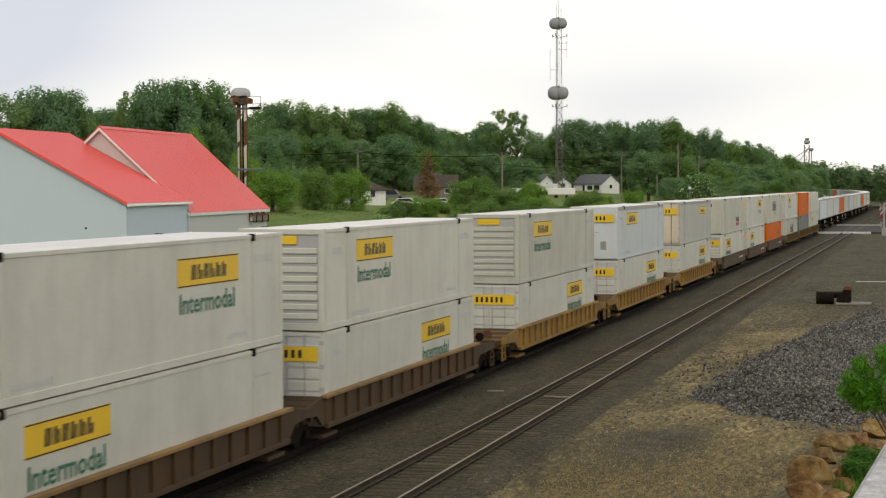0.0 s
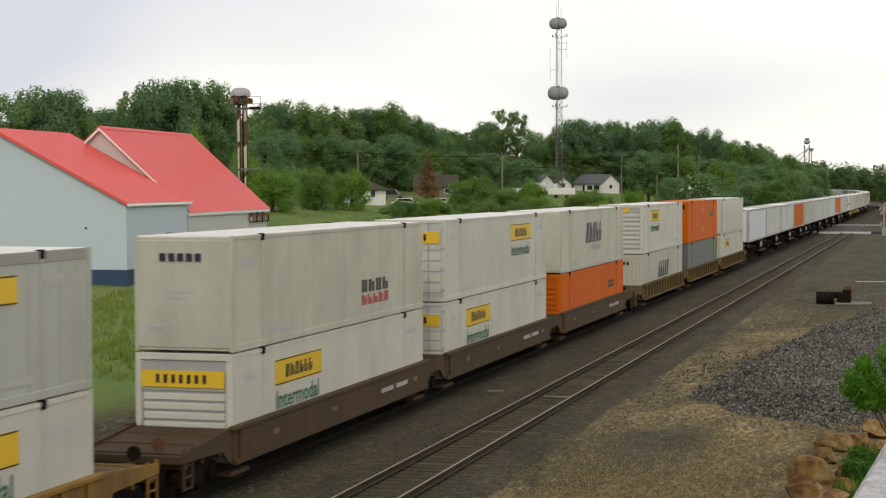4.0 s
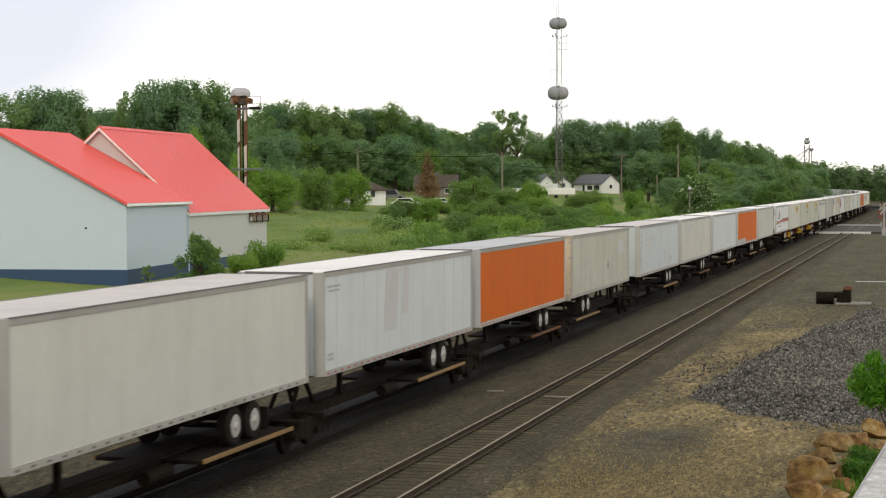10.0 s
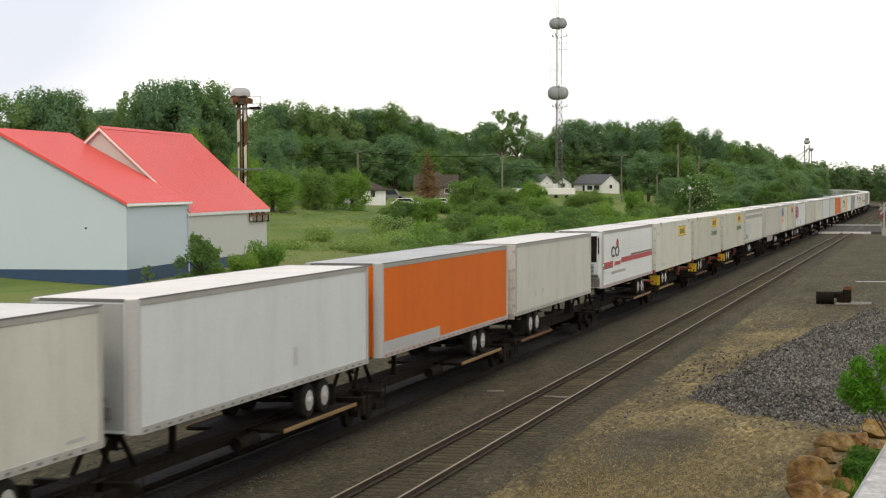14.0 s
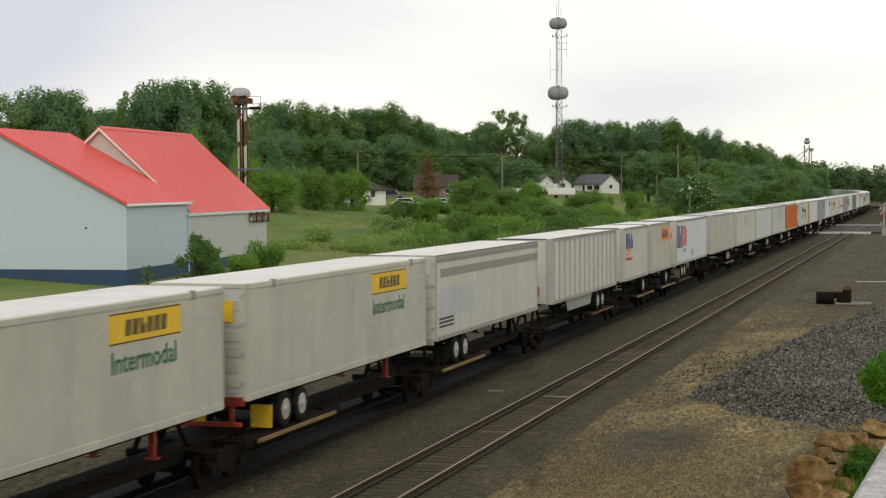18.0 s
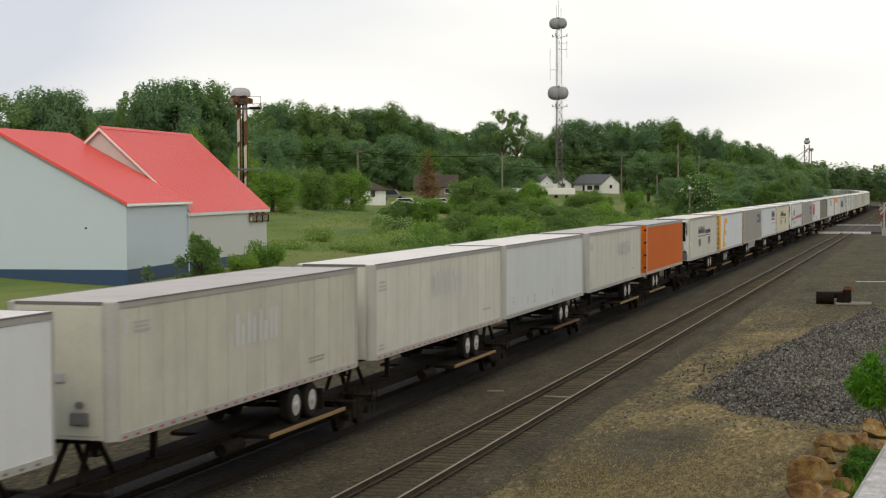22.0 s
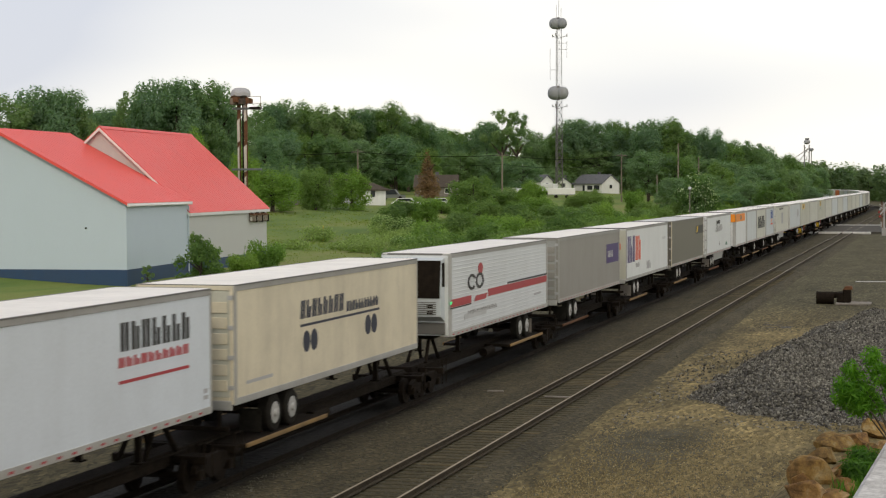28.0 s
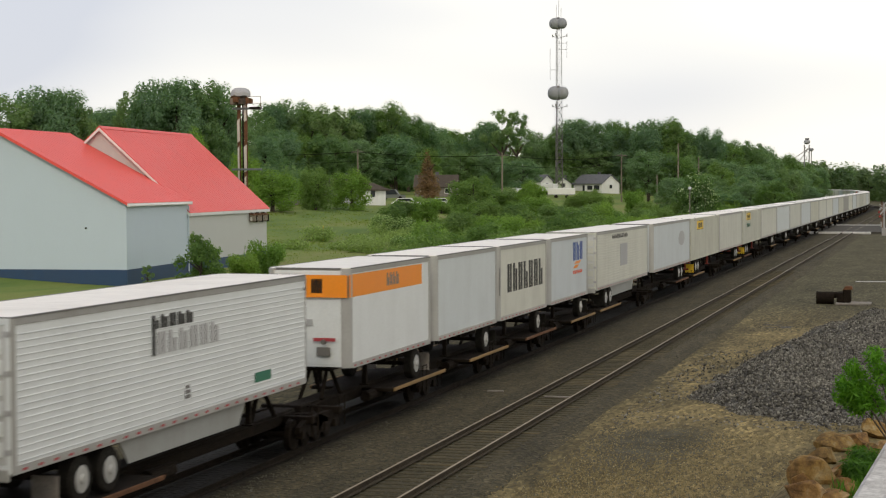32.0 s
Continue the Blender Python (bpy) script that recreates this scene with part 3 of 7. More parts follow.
def radio_mast():
    x, y, z0 = -91.6, 422.5, 5.0
    ob = empty("radio_mast", pose(x, y, z0), "tall galvanised lattice radio mast with two drum pods", "radio mast")
    H, r0, r1 = 42.5, 1.05, 0.8
    def leg(k, z):
        r = r0 + (r1 - r0) * z / H
        a = 2 * math.pi * k / 3 + 0.4
        return Vector((r * math.cos(a), r * math.sin(a), z))
    for k in range(3):
        part("leg", tube(B(), leg(k, -0.8), leg(k, 23.0), 0.11, 0.09, 6), "mast_dark", ob, "dark lower mast leg")
        part("leg", tube(B(), leg(k, 23.0), leg(k, H), 0.09, 0.075, 6), "mast_steel", ob)
    n = 24
    for j in range(n):
        za, zb = H * j / n, H * (j + 1) / n
        bm = B()
        for k in range(3):
            tube(bm, leg(k, za), leg((k + 1) % 3, zb), 0.055 if j < 13 else 0.036, seg=4)
            if j < 13:
                tube(bm, leg((k + 1) % 3, za), leg(k, zb), 0.055, seg=4)
            tube(bm, leg(k, zb), leg((k + 1) % 3, zb), 0.032, seg=4)
        part("lattice_bay", bm, "mast_dark" if j < 13 else "mast_steel", ob)
    for z, rx, rz, m in ((25.2, 2.35, 1.75, "drum"), (42.6, 2.0, 1.45, "drum")):
        for side, k in ((-0.42, 0.74), (0.44, 0.66)):
            bm = B()
            bmesh.ops.create_uvsphere(bm, u_segments=18, v_segments=12, radius=1.0)
            for v in bm.verts:
                q = v.co.copy()
                v.co = Vector((rx * (side + k * q.x), rx * k * q.y, z + rz * (1.0 if side < 0 else 0.94) * math.copysign(abs(q.z) ** 0.85, q.z)))
            part("drum_pod", bm, m, ob, "rounded grey drum pod", smooth=True)
        part("pod_band", tube(B(), (0, 0, z - rz * 1.05), (0, 0, z + rz * 1.05), 0.42, seg=10), "mast_dark", ob, "dark joint between the pods")
    for z in (39.6, 22.0):
        bm = B()
        for k in range(3):
            a = 2 * math.pi * k / 3 + 0.4
            tube(bm, (0, 0, z - 0.7), (2.2 * math.cos(a), 2.2 * math.sin(a), z), 0.08, seg=5)
            tube(bm, (2.2 * math.cos(a), 2.2 * math.sin(a), z - 0.3), (2.2 * math.cos(a), 2.2 * math.sin(a), z + 0.4), 0.12, seg=5)
        part("antenna_arm", bm, "mast_steel", ob)
    for dx, za, zb in ((-0.5, 43.5, 47.2), (0.1, 43.5, 48.5), (0.7, 43.5, 46.5), (-2.1, 28.5, 36.5), (2.2, 34.0, 38.2)):
        part("whip_antenna", tube(B(), (dx, 0, za), (dx, 0, zb), 0.05, seg=5), "mast_steel", ob)
    for x0, x1, z in ((-2.1, 0, 31.0), (0, 2.2, 36.0), (0, 2.2, 37.6)):
        part("stand_off", box(B(), x0, x1, -0.04, 0.04, z, z + 0.1), "mast_steel", ob)


radio_mast()


def leg_tower():
    ob = empty("far_tower", pose(-47.7, 664, 0.5), "distant steel tower with two round heads and chutes", "tower")
    for x in (-0.9, 0.9):
        part("leg", tube(B(), (x, 0, -1), (x, 0, 21.5), 0.26, seg=6), "mast_steel", ob)
    bm = B()
    for k in range(7):
        tube(bm, (-0.9, 0, 3 * k), (0.9, 0, 3 * k + 3), 0.09, seg=4)
        tube(bm, (0.9, 0, 3 * k), (-0.9, 0, 3 * k + 3), 0.09, seg=4)
    part("bracing", bm, "mast_steel", ob)
    for x, z, r, nm in ((0.1, 22.5, 1.15, "head"), (1.7, 19.6, 0.85, "side_head")):
        bm = B()
        bmesh.ops.create_icosphere(bm, subdivisions=2, radius=r)
        bmesh.ops.scale(bm, vec=(1.1, 1.0, 0.85), verts=bm.verts)
        bmesh.ops.translate(bm, verts=bm.verts, vec=(x, 0, z))
        part(nm, bm, "drum", ob, "round grey distributor head", smooth=True)
    part("side_leg", tube(B(), (1.7, 0, -1), (1.7, 0, 19.2), 0.2, seg=6), "mast_steel", ob)
    part("cap", box(B(), -0.7, 0.9, -0.5, 0.5, 23.3, 24.0, 0.2), "mast_dark", ob)
    for x, z in ((-6.2, 15.3), (-4.4, 13.0)):
        part("chute", tube(B(), (0.6, 0, 20.0), (x, 0, z), 0.16, seg=6), "mast_steel", ob)


leg_tower()


# ---- houses beyond the meadow ----
def house(x, y, rz, w, d, eave, ridge, wall, roof, label, windows, hip=False):
    ob = empty("house", pose(x, y, ground_z(x, y) - 0.1, 0, 0, rz), label, "house", "houses beyond the meadow")
    top = [(d / 2, eave), (-d / 2, eave)] if hip else [(d / 2, eave), (0, ridge), (-d / 2, eave)]
    bm = prism(B(), [(-d / 2, -0.8), (d / 2, -0.8)] + top, "x", -w / 2, w / 2)
    part("wall", bm, wall, ob)
    if hip:
        bm = B()
        low = [bm.verts.new((p * (w / 2 + 0.5), q * (d / 2 + 0.5), z)) for z in (eave - 0.1, eave + 0.12) for p, q in ((-1, -1), (1, -1), (1, 1), (-1, 1))]
        r0, r1 = (bm.verts.new((p * (w / 2 - d * 0.42), 0, ridge)) for p in (-1, 1))
        a = low[4:]
        for f in ((low[3], low[2], low[1], low[0]), (a[0], a[1], r1, r0), (a[1], a[2], r1), (a[2], a[3], r0, r1), (a[3], a[0], r0)):
            bm.faces.new(f)
        for k in range(4):
            bm.faces.new((low[k], low[(k + 1) % 4], a[(k + 1) % 4], a[k]))
        part("hipped_roof", bm, roof, ob)
    for s in () if hip else (-1, 1):
        sl = (ridge - eave) / (d / 2)
        part("roof_slope", prism(B(), [(0, ridge + 0.02), (s * (d / 2 + 0.4), eave - sl * 0.4), (s * (d / 2 + 0.4), eave - sl * 0.4 + 0.18), (0, ridge + 0.24)], "x", -w / 2 - 0.35, w / 2 + 0.35), roof, ob)
    for wx, wz, ww, wh in windows:
        f = part("window", box(B(), wx - ww / 2, wx + ww / 2, -d / 2 - 0.06, -d / 2 + 0.02, wz, wz + wh), "trim_white", ob)
        part("pane", box(B(), wx - ww / 2 + 0.1, wx + ww / 2 - 0.1, -d / 2 - 0.075, -d / 2 - 0.06, wz + 0.1, wz + wh - 0.1), "dark_glass", f)
    f = part("window", box(B(), w / 2 - 0.02, w / 2 + 0.06, -0.6, 0.6, 1.0, 2.2), "trim_white", ob)
    part("pane", box(B(), w / 2 + 0.06, w / 2 + 0.075, -0.5, 0.5, 1.1, 2.1), "dark_glass", f)
    part("chimney", box(B(), -0.35, 0.35, -0.3 + d / 6, 0.3 + d / 6, eave + 0.4, ridge + 0.8), "shingle", ob)
    return ob


house(-88.9, 458.6, -32, 10.4, 7.0, 2.5, 4.7, "house_white", "shingle", "white house with grey shingle roof and gable", [(-1.4, 0.1, 1.0, 2.0), (0.9, 0.7, 2.0, 1.3), (3.4, 0.5, 2.2, 1.6)])
house(-97.7, 456.1, -75, 6.0, 4.4, 2.0, 3.5, "house_white", "shingle", "small white outbuilding with a low gable", [(0.0, 0.9, 1.2, 1.2)])
house(-104.0, 449.0, -20, 8.0, 6.0, 2.6, 4.2, "house_white", "shingle", "white bungalow half hidden by trees", [(-2, 0.9, 1.2, 1.2), (1.5, 0.9, 1.2, 1.2)])
house(-95.8, 272.0, -24, 13.2, 6.4, 2.2, 4.2, "house_white", "bark", "low pale house with a dark hipped roof", [(-3.5, 0.8, 1.4, 1.0), (4.4, 0.8, 1.3, 1.0)], True)
house(-98.8, 338.0, 12, 8.4, 7.0, 2.2, 4.4, "fence_wood", "bark", "brown-grey house with a wide roof", [(-2.5, 0.8, 1.3, 1.1), (2.5, 0.8, 1.3, 1.1)])


def parked_vehicle(x, y, rz, mat, label, long=4.6, tall=1.5):
    ob = empty("parked_vehicle", pose(x, y, ground_z(x, y), 0, 0, rz), label, "vehicle", "vehicles parked by the houses")
    prof = [(-long / 2, 0.35), (long / 2, 0.35), (long / 2, 0.85), (long * 0.27, 0.95), (long * 0.12, tall), (-long * 0.3, tall), (-long * 0.42, 0.95), (-long / 2, 0.85)]
    body = part("body", prism(B(), prof, "y", -0.85, 0.85), mat, ob)
    part("side_glass", prism(B(), [(-long * 0.36, 0.98), (long * 0.2, 0.98), (long * 0.1, tall - 0.08), (-long * 0.28, tall - 0.08)], "y", -0.87, 0.87), "dark_glass", body)
    for a in (-long * 0.31, long * 0.31):
        for s in (-0.78, 0.78):
            part("wheel", tube(B(), (a, s - 0.1, 0.32), (a, s + 0.1, 0.32), 0.33, seg=12), "rubber", ob)


parked_vehicle(-96.8, 302.1, 12, "steelgrey", "dark blue-grey van parked by the low house", 4.6, 1.9)
parked_vehicle(-84.6, 272.0, 14, "house_white", "white pickup parked on the verge", 5.2, 1.5)
parked_vehicle(-82.7, 286.5, 15, "house_white", "white car parked on the verge", 4.4, 1.4)


def parked_trailer(x, y, rz, long, tall, label):
    ob = empty("parked_trailer", pose(x, y, ground_z(x, y), 0, 0, rz), label, "trailer", "vehicles parked by the houses")
    body = part("body", box(B(), -long / 2, long / 2, -1.2, 1.2, 0.9, tall, 0.08), "house_white", ob)
    part("skirt", box(B(), -long / 2 + 0.1, long / 2 - 0.1, -1.22, 1.22, 0.8, 0.98), "fade", body)
    for a in (-long * 0.2, long * 0.2):
        for s in (-1.05, 1.05):
            part("wheel", tube(B(), (a, s - 0.12, 0.4), (a, s + 0.12, 0.4), 0.42, seg=12), "rubber", ob)
    part("drawbar", box(B(), long / 2, long / 2 + 1.2, -0.1, 0.1, 0.6, 0.75), "iron", ob)


parked_trailer(-81.9, 381.0, 12, 6.2, 2.3, "white camping trailer below the mast")
parked_trailer(-89.5, 400.0, -14, 4.5, 2.6, "small white trailer among the bushes")
parked_trailer(-96.0, 404.0, 30, 4.0, 2.8, "white box trailer half hidden by bushes")
parked_trailer(-84.9, 352.0, 60, 3.0, 2.3, "low white trailer among the bushes")


def board_fence():
    ob = empty("board_fence", pose(-95.5, 246, 0), "grey weathered wooden board fence at the meadow edge", "fence")
    a, b = Vector((-0.5, -8, 0)), Vector((1.5, 34, 0))
    n = 60
    for i in range(n):
        p = a.lerp(b, i / (n - 1))
        z = ground_z(p.x - 95.5, p.y + 246)
        hgt = 1.7 + 0.18 * noise.noise(Vector((i * 0.7, 2, 5)))
        cpart(("board", i % 4), "board", lambda hgt=hgt: box(B(), -0.02, 0.02, -0.31, 0.31, -0.1, hgt, 0.01), "fence_wood", ob, at=(p.x, p.y, z))
    for i in range(9):
        p = a.lerp(b, i / 8)
        cpart(("fpost",), "post", lambda: box(B(), -0.14, -0.02, -0.06, 0.06, -0.2, 1.95), "fence_wood", ob, at=(p.x, p.y, ground_z(p.x - 95.5, p.y + 246)))


board_fence()


def utility_pole(x, y, top, arms=True, rz=0.0):
    z = ground_z(x, y)
    ob = empty("utility_pole", pose(x, y, z, 0, 0, rz), "weathered wooden utility pole with crossarm" if arms else "plain weathered wooden pole", "utility pole", "utility poles")
    part("pole", tube(B(), (0, 0, -0.5), (0, 0, top - z), 0.2, 0.13, 8), "pole", ob)
    if arms:
        arm = part("crossarm", box(B(), -1.2, 1.2, -0.06, 0.06, top - z - 0.6, top - z - 0.45), "pole", ob)
        for k in (-1.05, -0.5, 0.5, 1.05):
            part("insulator", tube(B(), (k, 0, top - z - 0.45), (k, 0, top - z - 0.2), 0.06, 0.04, 6), "darkrail", arm)
    return ob


POLES = [(-110.6, 322.5, 14.4, True), (-80.6, 320.7, 13.5, True), (-70.9, 396.4, 14.5, True), (-64.8, 419.0, 13.7, True), (-53.6, 401.4, 13.6, False), (-56.6, 358.7, 9.2, False), (-50.9, 350.0, 15.6, False)]
for px_, py_, pt_, ar_ in POLES:
    utility_pole(px_, py_, pt_, ar_, 20)


def wire(a, b, sag, r=0.03):
    bm = B()
    pts = [Vector(a).lerp(Vector(b), t / 8) - Vector((0, 0, sag * 4 * (t / 8) * (1 - t / 8))) for t in range(9)]
    side = Vector((0.7, 0.7, 0)) * r
    up = Vector((0, 0, r))
    rings = [[bm.verts.new(p + v) for v in (side, up, -side, -up)] for p in pts]
    for p, q in zip(rings, rings[1:]):
        for i in range(4):
            bm.faces.new((p[i], p[(i + 1) % 4], q[(i + 1) % 4], q[i]))
    tagged(part("overhead_wire", bm, "iron", None), "thin dark overhead wire between poles", "wire", "overhead wires")


for off, dz in ((-1.0, -0.4), (1.0, -0.4), (0.0, -2.2)):
    wire((-150, 318 + off, 15 + dz), (-110.6, 322.5 + off, 14.3 + dz), 0.9)
    wire((-110.6, 322.5 + off, 14.3 + dz), (-80.6, 320.7 + off, 13.4 + dz), 0.6)
    wire((-80.6, 320.7 + off, 13.4 + dz), (-70.9, 396.4 + off, 14.4 + dz), 0.9)
    wire((-70.9, 396.4 + off, 14.4 + dz), (-64.8, 419.0 + off, 13.6 + dz), 0.3)

post = empty("marker_post", pose(-62.0, 169.5, ground_z(-62.0, 169.5)), "thin yellow marker post standing in the meadow", "post")
part("post", tube(B(), (0, 0, -0.2), (0, 0, 1.6), 0.05, seg=6), "yellow", post)

pole_lamp = empty("line_post", pose(-34.7, 250.4, ground_z(-34.7, 250.4)), "slim grey trackside post with a white box", "post")
part("post", tube(B(), (0, 0, -0.4), (0, 0, 7.0), 0.07, seg=8), "fence_wood", pole_lamp)
part("post_box", box(B(), -0.22, 0.22, -0.15, 0.15, 6.55, 6.95, 0.04), "trim_white", pole_lamp)


def crossing_signal(x, y):
    ob = empty("crossing_signal", pose(x, y, -0.35), "level crossing signal mast with red lights and crossed boards", "crossing signal")
    part("mast", tube(B(), (0, 0, 0), (0, 0, 4.6), 0.09, seg=8), "mast_steel", ob)
    for s in (-1, 1):
        part("crossed_board", prism(B(), [(-0.62, 3.75 - s * 0.5), (-0.52, 3.6 - s * 0.5), (0.62, 3.95 + s * 0.5), (0.52, 4.1 + s * 0.5)], "y", -0.12 - 0.03 * s, -0.10 - 0.03 * s), "fade", ob)
        lamp = part("signal_lamp", tube(B(), (s * 0.6, -0.1, 2.85), (s * 0.6, -0.25, 2.85), 0.26, seg=14), "rust", ob)
        part("lamp_lens", tube(B(), (s * 0.6, -0.25, 2.85), (s * 0.6, -0.27, 2.85), 0.14, seg=12), "crimson", lamp)
    part("lamp_bar", box(B(), -0.8, 0.8, -0.06, 0.04, 2.8, 2.9), "iron", ob)
    part("gate_arm", box(B(), -0.3, -0.2, -0.05, 0.05, 1.0, 4.9), "rust", ob, "raised rust-red gate arm")
    part("base_case", box(B(), -0.35, 0.35, -0.3, 0.3, 0, 1.2, 0.04), "mast_steel", ob)


crossing_signal(-8.75, 297.0)
crossing_signal(-7.4, 258.0)
cabinet = empty("relay_cabinet", pose(-4.6, 300.0, -0.35), "rust-red relay cabinet by the crossing", "cabinet")
part("case", box(B(), -1.0, 1.0, -0.8, 0.8, 0.0, 2.2, 0.05), "rust", cabinet)
part("roof", box(B(), -1.1, 1.1, -0.9, 0.9, 2.2, 2.32, 0.03), "mast_steel", cabinet)


# ---- the train ----
# Each load and each car is built about its own middle, standing on the rail top: y runs along the
# track, the leading end is at -y, the side that shows is +x.
LEN, HALF = 16.15, 1.295
TRAIN = []          # (thing, distance of its middle behind the zero mark)


def strokes(bm, y0, y1, z0, z1, n, x=HALF, seed=1, lean=0.0, fill=0.62):
    """Upright strokes with some cross bars, standing in for a mark on the side."""
    rng = random.Random(seed)
    w = (y1 - y0) / n
    h = z1 - z0
    def bar(p, q, lo, hi):
        vs = [bm.verts.new((x + d, yy + lean * (zz - z0), zz)) for d in (0.002, 0.009) for yy, zz in ((p, lo), (q, lo), (q, hi), (p, hi))]
        for f in ((4, 5, 6, 7), (0, 1, 5, 4), (1, 2, 6, 5), (2, 3, 7, 6), (3, 0, 4, 7)):
            bm.faces.new([vs[j] for j in f])
    for i in range(n):
        a = y0 + i * w
        k = w * 0.34
        bar(a, a + k, z0, z1)
        bar(a + k + w * 0.10, a + 2 * k + w * 0.08, z0, z0 + h * rng.choice((0.62, 0.8, 1.0)))
    return bm


LETTERS = {}


def lettering(text):
    """The outline of a word in the built-in font, one unit high, as a mesh."""
    if text not in LETTERS:
        cu = bpy.data.curves.new("word", "FONT")
        cu.body, cu.resolution_u, cu.offset = text, 2, 0.016
        ob = new("word", cu)
        me = bpy.data.meshes.new_from_object(ob.evaluated_get(bpy.context.evaluated_depsgraph_get()))
        bpy.data.objects.remove(ob)
        LETTERS[text] = me
    return LETTERS[text]


def side_word(text, parent, material, y0, y1, z0, z1, x=HALF):
    src = lettering(text)
    xs = [v.co.x for v in src.vertices]
    zs = [v.co.y for v in src.vertices]
    ax, bx, az, bz = min(xs), max(xs), min(zs), max(zs)
    me = src.copy()
    for v in me.vertices:
        u, w = (v.co.x - ax) / (bx - ax), (v.co.y - az) / (bz - az)
        v.co = (x + 0.012, y0 + u * (y1 - y0), z0 + w * (z1 - z0))
    me.materials.clear()
    me.materials.append(M[material])
    ob = new("lettering", me)
    ob.parent = parent
    ob["label"] = "plain painted word on the side"
    return ob


def marks(ob, spec, base=-LEN / 2, x=HALF):
    """spec: tuples (kind, material, y0, y1, z0, z1, count) with y from the leading end."""
    for i, (kind, mat, y0, y1, z0, z1, *rest) in enumerate(spec):
        a, b = base + y0, base + y1
        if kind == "plate":
            part("marking_panel", box(B(), x + 0.001, x + 0.006, a, b, z0, z1), mat, ob, "flat %s marking panel" % M[mat].name.split("_")[0])
        elif kind == "strokes":
            part("marking", strokes(B(), a, b, z0, z1, rest[0], x, seed=len(ob.children) + 3, lean=rest[1] if len(rest) > 1 else 0.0), mat, ob, "row of painted strokes")
        elif kind == "word":
            side_word(rest[0], ob, mat, a, b, z0, z1, x)
        elif kind == "disc":
            bm = B()
            cy, cz, ry, rz = (a + b) / 2, (z0 + z1) / 2, (b - a) / 2, (z1 - z0) / 2
            prism(bm, [(cy + ry * math.cos(t * math.pi / 8), cz + rz * math.sin(t * math.pi / 8)) for t in range(16)], "x", x + 0.002, x + 0.009)
            part("roundel", bm, mat, ob)
        elif kind == "ring":
            bm = B()
            cy, cz, ry, rz = (a + b) / 2, (z0 + z1) / 2, (b - a) / 2, (z1 - z0) / 2
            o, q, last = [], [], rest[0]
            for k in range(last + 1):
                c, s_ = math.cos(k * math.pi / 10 + 0.5), math.sin(k * math.pi / 10 + 0.5)
                o.append([bm.verts.new((x + d, cy + ry * c, cz + rz * s_)) for d in (0.002, 0.01)])
                q.append([bm.verts.new((x + d, cy + ry * 0.62 * c, cz + rz * 0.66 * s_)) for d in (0.002, 0.01)])
            for k in range(last):
                bm.faces.new((o[k][1], o[k + 1][1], q[k + 1][1], q[k][1]))
                bm.faces.new((o[k][0], o[k + 1][0], o[k + 1][1], o[k][1]))
                bm.faces.new((q[k][0], q[k + 1][0], q[k + 1][1], q[k][1]))
            part("ring_mark", bm, mat, ob)
        elif kind == "bars":
            bm = B()
            step = (z1 - z0) / rest[0]
            rng = random.Random(len(ob.children))
            for k in range(rest[0]):
                u = rng.uniform(0.0, 0.22) * (b - a)
                box(bm, x + 0.002, x + 0.007, a + u * 0.5, b - u, z0 + k * step, z0 + (k + rng.uniform(0.5, 0.75)) * step)
            part("marking", bm, mat, ob, "stack of short painted bars")
        elif kind == "slant":
            s = rest[0]
            part("stripe", prism(B(), [(a, z0), (b, z0), (b + s, z1), (a + s, z1)], "x", x + 0.002, x + 0.009), mat, ob)


def carrier_logo(y0, z_top, word=True, slim=False):
    """Yellow panel with dark strokes, a green word below it."""
    h = 0.56 if slim else 0.68
    out = [("plate", "yellow", y0, y0 + 3.55, z_top - h, z_top), ("strokes", "black", y0 + 0.75, y0 + 2.85, z_top - h + 0.16, z_top - 0.17, 6, 0.12),
           ("plate", "black", y0 + 0.02, y0 + 3.53, z_top - h + 0.015, z_top - h + 0.05), ("plate", "black", y0 + 0.02, y0 + 3.53, z_top - 0.05, z_top - 0.015)]
    out[2] = ("slant", "black", y0 + 0.02, y0 + 3.53, z_top - h + 0.01, z_top - h + 0.04, 0.0)
    out[3] = ("slant", "black", y0 + 0.02, y0 + 3.53, z_top - 0.04, z_top - 0.01, 0.0)
    if word:
        out.append(("word", "green", y0 + 0.1, y0 + 3.3, z_top - h - 0.62, z_top - h - 0.14, "Intermodal"))
    return out


def small_print(z0, z1):
    return [("strokes", "ghost", 0.7, 1.5, z1 - 0.75, z1 - 0.55, 5), ("strokes", "ghost", 14.3, 15.6, z1 - 0.7, z1 - 0.5, 6),
            ("strokes", "ghost", 2.4, 4.0, z0 + 0.25, z0 + 0.40, 8), ("strokes", "ghost", 12.6, 13.8, z0 + 0.35, z0 + 0.5, 6)]


# colours of the recessed end panels: grime, and shade between ribs painted in
RECESS_SHADE = {"orange": "orange", "steelgrey": "darkrail", "rusty_white": "beige", "taupe": "grey", "olive": "darkrail", "beige": "cream", "amber": "rail_tan"}


